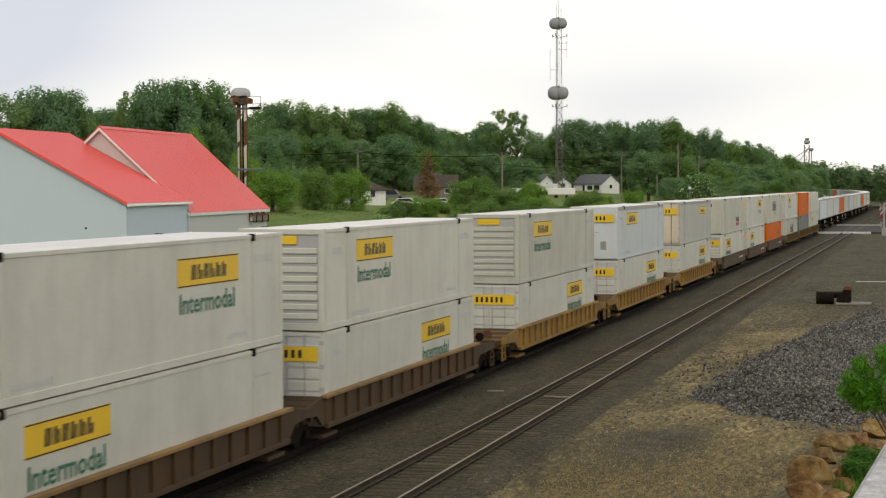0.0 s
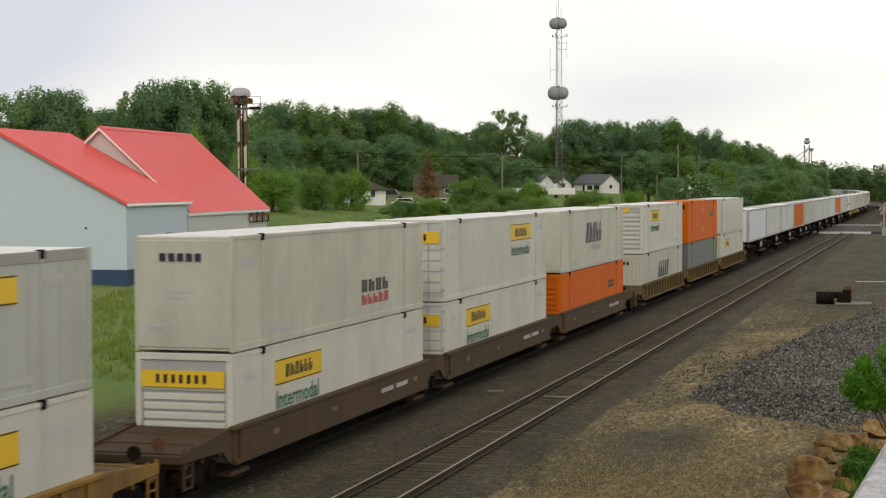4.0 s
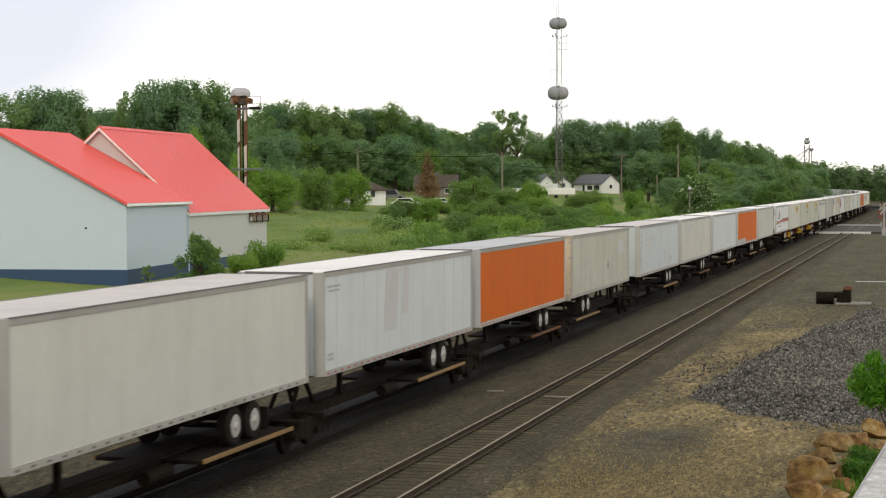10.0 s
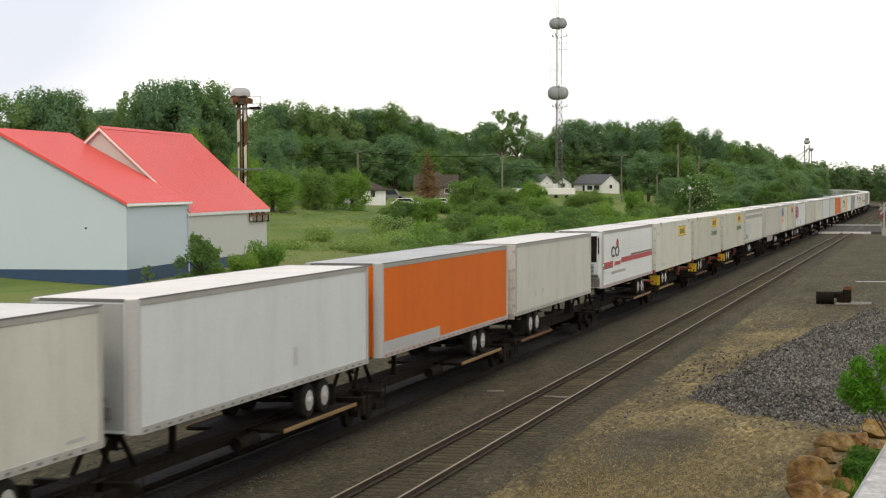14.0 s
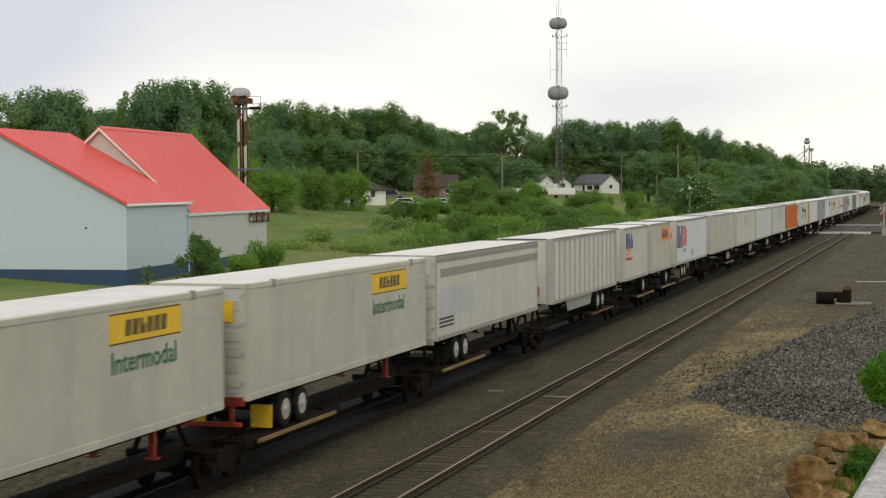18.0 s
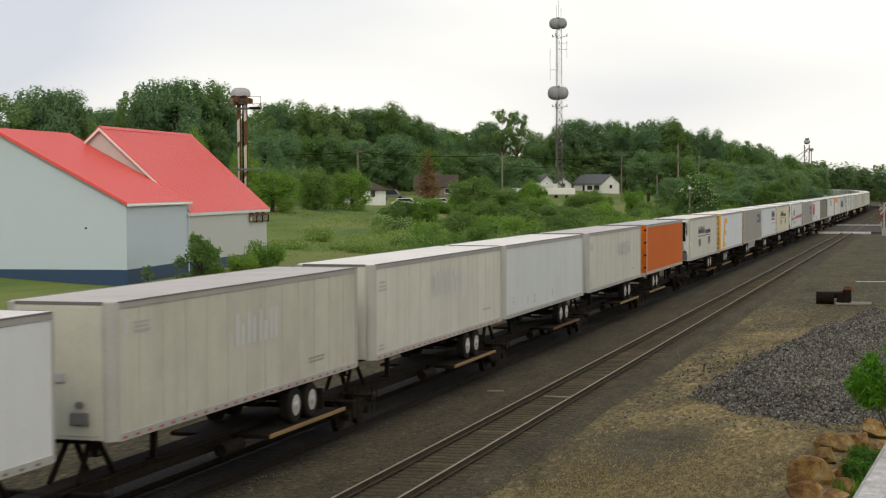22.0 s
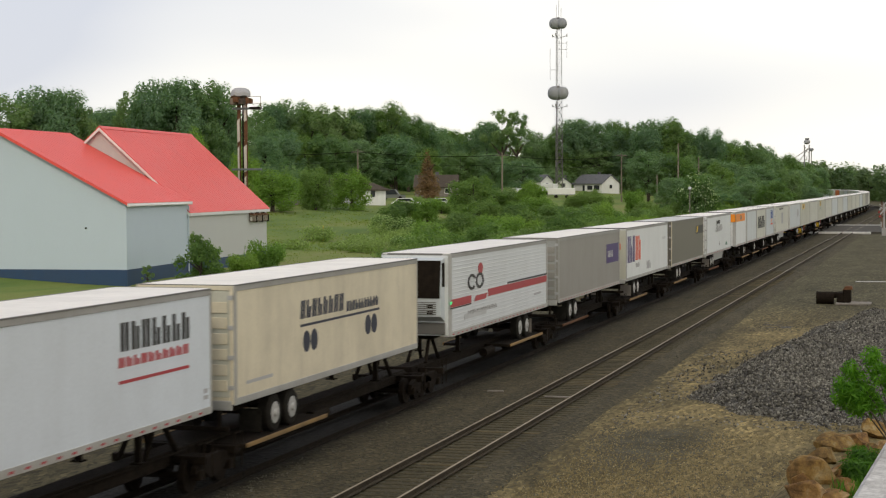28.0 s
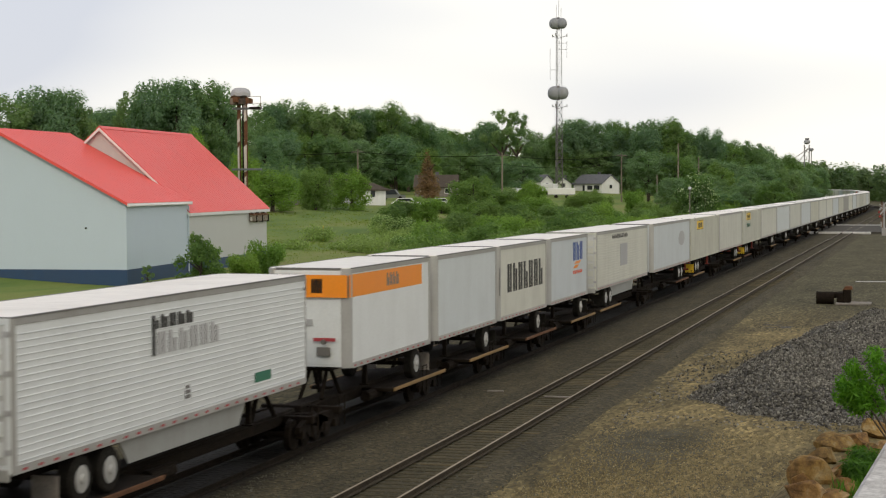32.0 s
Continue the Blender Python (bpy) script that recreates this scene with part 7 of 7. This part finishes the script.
# ---- yard: stone heap, scrap, rocks, boards ----
def heap_z(x, y):
    """Low heap of crushed stone."""
    left = step_line(y, (55, 61, 70, 83, 99), (-8.6, -9.0, -8.3, -7.1, -4.6))
    if x < left or x > 10 or y < 55 or y > 99:
        return None
    front = 56.0 + 5.0 * max(0.0, (-5.0 - x) / 4.0)
    side = min((x - left) / 3.0, 1.0)
    edge = min((y - front) / 4.5, 1.0, (99 - y) / 6.0)
    e = max(0.0, min(side, edge) + 0.22 * noise.noise(Vector((x * 0.7, y * 0.7, 2.0))) + 0.10 * noise.noise(Vector((x * 2.1, y * 2.1, 6.0))))
    e = min(e, 1.0)
    return -0.40 + 1.45 * (e * e * (3 - 2 * e)) ** 0.8 * (0.75 + 0.35 * noise.noise(Vector((x * 0.25, y * 0.18, 4.0)))) * (0.55 + 0.45 * min(1.0, (y - 55) / 18))


def stone_heap():
    bm = B()
    nx, ny = 64, 110
    grid = []
    for j in range(ny):
        row = []
        for i in range(nx):
            x, y = -9.2 + 19.4 * i / (nx - 1), 55.2 + 43.6 * j / (ny - 1)
            z = heap_z(x, y)
            z = -0.45 if z is None else z
            row.append(bm.verts.new((x, y, z + 0.05 * noise.noise(Vector((x * 1.6, y * 1.6, 9))))))
        grid.append(row)
    for j in range(ny - 1):
        for i in range(nx - 1):
            bm.faces.new((grid[j][i], grid[j][i + 1], grid[j + 1][i + 1], grid[j + 1][i]))
    ob = tagged(part("stone_heap", bm, "heap", None, "", True), "low wide heap of grey crushed stone in the yard", "stone heap")
    rng = np.random.default_rng(5)
    vs, fs = [], []
    octa = np.array([(1, 0, 0), (-1, 0, 0), (0, 1, 0), (0, -1, 0), (0, 0, 1), (0, 0, -1)], float)
    tri = [(0, 2, 4), (2, 1, 4), (1, 3, 4), (3, 0, 4), (2, 0, 5), (1, 2, 5), (3, 1, 5), (0, 3, 5)]
    n = 0
    while n < 42000:
        x, y = rng.uniform(-10.5, 6), 54.5 + 44 * rng.uniform(0, 1) ** 1.3
        z = heap_z(x, y)
        if z is None or z < -0.37:
            if rng.uniform() > 0.10 or x < -10.2 or y > 80:
                continue
            z = -0.38
        s = rng.uniform(0.030, 0.070)
        q = octa * rng.uniform(0.6, 1.2, (6, 3)) * s
        a = rng.uniform(0, 6.28)
        q[:, :2] = q[:, :2] @ np.array([[math.cos(a), -math.sin(a)], [math.sin(a), math.cos(a)]])
        k = len(vs)
        vs.extend((q + (x, y, z + s * 0.4)).tolist())
        fs.extend([(k + a_, k + b_, k + c_) for a_, b_, c_ in tri])
        n += 1
    me = bpy.data.meshes.new("gravel_layer")
    me.from_pydata(vs, [], fs)
    me.materials.append(M["loose"])
    o = tagged(new("gravel_layer", me), kind="stuff")
    o.parent = ob


def loose_material():
    m, n, l, b = nodes_of("loose_stone", 0.85, 0.0, 0.2)
    geo = n.new("ShaderNodeNewGeometry")
    r = ramp_node(n, l, geo.outputs["Random Per Island"], [(0.0, (0.032, 0.029, 0.024)), (0.45, (0.105, 0.097, 0.080)), (0.9, (0.200, 0.187, 0.158)), (1.0, (0.29, 0.275, 0.23))])
    l.new(r.outputs[0], b.inputs["Base Color"])
    return m


def heap_material():
    """Packed chippings: single stones in many greys, with dark joints."""
    m, n, l, b = nodes_of("packed_chippings", 0.9, 0.0, 0.2)
    cell = n.new("ShaderNodeTexVoronoi")
    cell.inputs["Scale"].default_value = 11.0
    l.new(coords(n, l), cell.inputs["Vector"])
    tone = ramp_node(n, l, cell.outputs["Color"], [(0.15, (0.040, 0.036, 0.031)), (0.5, (0.115, 0.107, 0.093)), (0.85, (0.225, 0.212, 0.185))])
    gap = ramp_node(n, l, cell.outputs["Distance"], [(0.25, (1.1, 1.1, 1.1)), (0.62, (0.45, 0.45, 0.45))])
    l.new(mix_node(n, l, 1.0, tone.outputs[0], gap.outputs[0], "MULTIPLY"), b.inputs["Base Color"])
    inv = n.new("ShaderNodeMath")
    inv.operation = "SUBTRACT"
    inv.inputs[0].default_value = 1.0
    l.new(cell.outputs["Distance"], inv.inputs[1])
    bump(n, l, b, inv.outputs[0], 0.9, 0.06)
    return m


M["heap"] = heap_material()
M["loose"] = loose_material()
stone_heap()


def gravel_scatter():
    """Single larger stones lying on the ballast shoulders and in the yard."""
    rng = np.random.default_rng(8)
    vs, fs = [], []
    octa = np.array([(1, 0, 0), (-1, 0, 0), (0, 1, 0), (0, -1, 0), (0, 0, 1), (0, 0, -1)], float)
    tri = [(0, 2, 4), (2, 1, 4), (1, 3, 4), (3, 0, 4), (2, 0, 5), (1, 2, 5), (3, 1, 5), (0, 3, 5)]
    for _ in range(16000):
        y = 38 + 90 * rng.uniform(0, 1) ** 1.6
        x = rng.uniform(-17.0, -4.0) if rng.uniform() < 0.75 else rng.uniform(-11.5, 0.0)
        z = step_line(x, (-17.0, -11.5, -11.0, -10.6, -10.2), (-0.235, -0.235, -0.245, -0.32, -0.39))
        z = max(z, ground_z(x, y)) if y < 47 else z
        s = rng.uniform(0.012, 0.036)
        q = octa * rng.uniform(0.6, 1.3, (6, 3)) * s
        k = len(vs)
        vs.extend((q + (x, y, z + s * 0.25)).tolist())
        fs.extend([(k + a_, k + b_, k + c_) for a_, b_, c_ in tri])
    me = bpy.data.meshes.new("scattered_gravel")
    me.from_pydata(vs, [], fs)
    me.materials.append(M["stone"])
    tagged(new("scattered_gravel", me), "scattered grey ballast stones on the dusty yard", "gravel", "", "stuff")


gravel_scatter()


def grit_scatter():
    """Fine tan grit of the yard and a spill of dark chippings."""
    rng = np.random.default_rng(18)
    octa = np.array([(1, 0, 0), (-1, 0, 0), (0, 1, 0), (0, -1, 0), (0, 0, 1)], float)
    tri = [(0, 2, 4), (2, 1, 4), (1, 3, 4), (3, 0, 4)]
    for name, label, mat, count, where in (("tan_grit", "fine tan grit over the yard", "grit", 34000, None), ("dark_chippings", "spill of dark chippings on the tan yard", "stone", 11000, (-8.2, 52.0, 1.5, 5.0))):
        vs, fs = [], []
        for _ in range(count):
            if where:
                x, y = where[0] + rng.normal() * where[2] * 0.6, where[1] + rng.normal() * where[3] * 0.6
                s = rng.uniform(0.014, 0.036)
            else:
                y = 40.5 + 22 * rng.uniform(0, 1) ** 1.4
                x = -9.3 + abs(rng.normal(0, 4.2)) - rng.exponential(0.55)
                s = rng.uniform(0.010, 0.026)
            if x < -11.5 or x > 0.5:
                continue
            z = ground_z(x, y)
            q = octa * rng.uniform(0.6, 1.3, (5, 3)) * s
            k = len(vs)
            vs.extend((q + (x, y, z + 0.01)).tolist())
            fs.extend([(k + a_, k + b_, k + c_) for a_, b_, c_ in tri])
        me = bpy.data.meshes.new(name)
        me.from_pydata(vs, [], fs)
        me.materials.append(M[mat])
        tagged(new(name, me), label, "gravel", "", "stuff")


def grit_material():
    m, n, l, b = nodes_of("tan_grit", 0.9, 0.0, 0.2)
    geo = n.new("ShaderNodeNewGeometry")
    r = ramp_node(n, l, geo.outputs["Random Per Island"], [(0.0, (0.095, 0.076, 0.038)), (0.45, (0.185, 0.144, 0.067)), (0.9, (0.270, 0.212, 0.102)), (1.0, (0.40, 0.34, 0.20))])
    l.new(r.outputs[0], b.inputs["Base Color"])
    return m


M["grit"] = grit_material()
grit_scatter()


def rock(x, y, s, seed, sx=1.0, sy=1.0, sz=0.75, rz=0.0, dz=0.0):
    bm = B()
    rng = random.Random(seed)
    bmesh.ops.create_icosphere(bm, subdivisions=4, radius=1.0)
    planes = []
    for _ in range(15):
        n = Vector((rng.gauss(0, 1), rng.gauss(0, 1), rng.gauss(0, 1))).normalized()
        planes.append((n, rng.uniform(0.50, 0.80)))
    for v in bm.verts:
        q = v.co.copy()
        for n, d in planes:
            k = q.dot(n) - d
            if k > 0:
                q -= n * k * 0.97
        q *= 1 + 0.05 * noise.noise(q * 2.2 + Vector((seed, 0, 0))) + 0.035 * noise.noise(q * 6.0) + 0.018 * noise.noise(q * 15.0)
        v.co = Vector((q.x * sx, q.y * sy, q.z * sz)) * s * 1.27
    me = done(bm, "rock")
    me.materials.append(M["rock"])
    ob = new("rock", me)
    ob.matrix_basis = pose(x, y, ground_z(x, y) + s * sz * 0.45 + dz, 8 * math.sin(seed), 10 * math.cos(seed * 2), rz)
    tagged(ob, "rough ochre-brown boulder on the bank by the bridge", "rock", "boulders on the bank")


rock(-1.66, 25.17, 0.33, 1, 1.00, 0.85, 0.80, 0)
rock(-1.62, 23.35, 0.27, 15, 1.15, 0.9, 0.8, 33)
rock(-1.25, 24.25, 0.20, 16, 1.1, 0.9, 0.8, 80)
rock(-2.86, 50.74, 0.53, 2, 1.04, 1.06, 0.56, 47)
rock(-2.24, 51.13, 0.53, 3, 0.93, 1.10, 0.62, 94)
rock(-1.61, 53.60, 0.52, 4, 1.10, 0.86, 0.80, 141)
rock(-1.19, 26.88, 0.24, 5, 0.87, 1.02, 0.84, 8)
rock(-1.31, 23.30, 0.20, 6, 1.16, 1.13, 0.68, 55)
rock(-1.35, 50.24, 0.45, 7, 0.81, 0.87, 0.55, 102)
rock(-3.65, 47.59, 0.19, 8, 1.21, 0.98, 0.64, 149)
rock(-0.95, 25.07, 0.15, 9, 0.77, 1.14, 0.81, 16)
rock(-1.17, 23.97, 0.14, 10, 1.24, 0.90, 0.83, 63)
rock(-1.82, 25.03, 0.20, 11, 0.75, 0.94, 0.66, 110)
rock(-1.34, 25.90, 0.22, 12, 1.25, 1.15, 0.55, 157)
rock(-1.68, 49.51, 0.41, 13, 0.75, 0.94, 0.65, 24)
rock(-1.70, 27.46, 0.25, 14, 1.24, 0.90, 0.82, 71)


def scrap_pile():
    ob = empty("scrap_roller", pose(-6.2, 112.6, -0.42), "black steel drum and rusty frame lying on a timber pallet", "scrap machine part")
    part("pallet", box(B(), 0.0, 2.2, -0.9, 0.9, 0.0, 0.16, 0.04), "fence_wood", ob, "grey timber pallet")
    d = part("drum", tube(B(), (-1.25, 0.0, 0.42), (-0.15, 0.1, 0.42), 0.40, seg=18), "iron", ob, "black steel drum")
    for k in (-1.22, -0.3):
        part("hoop", tube(B(), (k, 0.03, 0.42), (k + 0.08, 0.03, 0.42), 0.43, seg=18), "iron", d)
    part("shaft", tube(B(), (-0.2, 0.1, 0.6), (0.55, 0.1, 0.68), 0.2, seg=10), "iron", ob)
    part("frame", box(box(B(), 0.05, 0.6, -0.4, 0.4, 0.16, 0.8, 0.05), 0.45, 0.95, -0.45, 0.45, 0.16, 1.0, 0.06), "iron", ob, "black iron frame")
    part("hood", prism(B(), [(0.4, 0.95), (1.05, 1.0), (1.0, 1.2), (0.6, 1.2)], "y", -0.4, 0.4), "rust", ob, "rusty brown hood")


scrap_pile()


def board(x, y, z, l, w, rz, label, mat="fence_wood"):
    tagged(part("loose_board", box(B(), -l / 2, l / 2, -w / 2, w / 2, 0, 0.05, 0.008), mat, None), label, "board").matrix_basis = pose(x, y, z, 0, 0, rz)


board(-12.9, 59.4, -0.20, 1.0, 0.17, 4, "pale worn plank lying across the sleepers", "fence_wood")
board(-15.55, 60.8, -0.235, 0.6, 0.16, 8, "small pale board lying beside the track", "fence_wood")
board(-4.4, 138.0, -0.36, 3.4, 0.5, 6, "long pale board lying in the yard", "concrete")
board(-5.2, 300, -0.32, 6.0, 1.2, 2, "pale concrete slab by the crossing", "concrete")

# near shrub: stems and fresh leaves, beside the bridge
SWAYING = []


def near_shrub(x, y, z, tips, seed, gain, mat="leaf_near"):
    ob = empty("shrub", pose(x, y, z), "fresh green shrub on the bank beside the bridge", "shrub")
    bm = B()
    for tx, ty, tz in tips:
        tube(bm, (0, 0, -0.2), (tx * 0.5, ty * 0.5, tz * 0.6), 0.018, 0.012, 6)
        tube(bm, (tx * 0.5, ty * 0.5, tz * 0.6), (tx, ty, tz), 0.012, 0.004, 5)
    part("stems", bm, "bark", ob)
    rng = np.random.default_rng(seed)
    lobes = [((tx * k, ty * k, tz * (0.2 + 0.8 * k)), (0.17, 0.17, 0.15)) for tx, ty, tz in tips for k in (0.75, 0.92, 1.08)]
    me = leaf_cloud("leaves", lobes, 150 * len(lobes), 0.085, 1.0, seed, mat, slim=0.16)
    o = new("leaves", me)
    o.parent = ob
    SWAYING.append((ob, gain))


near_shrub(-0.55, 28.9, 3.02, [(-0.62, 0, 1.15), (-0.70, 0.1, 0.98), (-0.45, 0.1, 1.35), (-0.1, 0, 1.5), (-0.55, -0.1, 1.05), (-0.3, 0.2, 0.9), (0.15, 0, 1.2)], 31, 1.0)


near_shrub(-1.02, 25.2, 3.0, [(-0.12, 0, 0.28), (0.1, 0.3, 0.34), (0.12, -0.2, 0.26), (-0.05, 0.6, 0.36), (0.22, 0.5, 0.30)], 37, 0.1, "leaf_bank")


def bank_grass():
    rng = np.random.default_rng(44)
    vs, fs = [], []
    for _ in range(900):
        x, y = rng.uniform(-1.32, -0.6), rng.uniform(23.2, 27.5)
        if noise.noise(Vector((x * 0.9, y * 0.9, 3))) < 0.05:
            continue
        z, h, a = ground_z(x, y), rng.uniform(0.12, 0.32), rng.uniform(0, 6.28)
        dx, dy = math.cos(a) * 0.02, math.sin(a) * 0.02
        lx, ly = rng.uniform(-0.12, 0.12, 2)
        k = len(vs)
        vs.extend(((x - dx, y - dy, z - 0.03), (x + dx, y + dy, z - 0.03), (x + lx, y + ly, z + h)))
        fs.append((k, k + 1, k + 2))
    me = bpy.data.meshes.new("bank_grass")
    me.from_pydata(vs, [], fs)
    me.materials.append(M["leaf_bank"])
    tagged(new("bank_grass", me), "fresh green grass between the boulders", "grass", "", "stuff")


bank_grass()
SLAB = box(B(), -0.75, 0.75, -0.045, 0.045, -0.03, 0.03, 0.01)
tagged(part("loose_plank", SLAB, "rail_tan", None), "narrow tan timber plank lying among the boulders", "plank").matrix_basis = pose(-1.25, 26.24, 3.18, 0, -4.7, 71.6)

# sleepers of the empty track, nearest ones as single pieces
track_two = [o for o in bpy.data.objects if o.name.startswith("railway_track")]
for i, cx in enumerate(TRACK_X):
    parent = track_two[i]
    a, b = (36.0, 150.0) if i else (44.0, 92.0)
    k, y = 0, a
    while y < b:
        o = cpart(("tie", i), "sleeper", lambda: box(B(), -1.3, 1.3, -0.115, 0.115, -0.09, 0.085, 0.012), "tie" if i else "ballast_shade_oil", parent, at=(cx + 0.03 * math.sin(k * 1.7), y, -0.302 if i else -0.326))
        o.rotation_euler = (0, 0, 0.012 * math.sin(k * 2.3))
        y += 0.53
        k += 1


# ---- what moves ----
SPEED_T = (0, 4, 8, 12, 16, 20, 24, 28, 32)
SPEED_V = (25.25, 24.73, 24.74, 24.88, 24.95, 24.83, 24.74, 25.03, 25.42)


def travelled(t):
    """Metres that the train has gone by t seconds."""
    ts = np.linspace(0.0, t, 65)
    v = np.interp(ts, SPEED_T, SPEED_V)
    return float(((v[1:] + v[:-1]) / 2 * np.diff(ts)).sum())


def motions():
    gone = {t: travelled(t) for t in range(0, 33)}
    for ob, at in TRAIN:
        rows = []
        for t in range(0, 33):
            q = at - gone[t]
            if t % 4 and q < CURVE_AT - 60:
                continue
            p, a = on_line(-16.67 - HALF, q)
            rows.append((float(t), pose(p.x, p.y, p.z, 0, 0, math.degrees(a))))
        walk(ob, rows)
    # the branch beside the bridge wags in the wind
    sway = ((0, 0.30), (1.5, 0.25), (3, 0.33), (4.5, 0.1), (6, -0.10), (7.5, -0.2), (9, -0.55), (10, -0.1), (11, 0.10), (13, 0.22), (14.5, 0.38), (16, 0.1), (17, 0.02), (18, -0.5), (19, -1.0), (20, -0.95), (21, -0.85), (22, 0.0), (23, 0.12), (25, 0.30), (26.5, 0.3), (28, 0.62), (30, 0.55), (32, 0.55))
    for br, gain in SWAYING:
        b0 = br.matrix_basis.copy()
        walk(br, [(t, b0 @ pose(0, 0, 0, -3 * k * gain, -22 * k * gain, 0)) for t, k in sway])


motions()
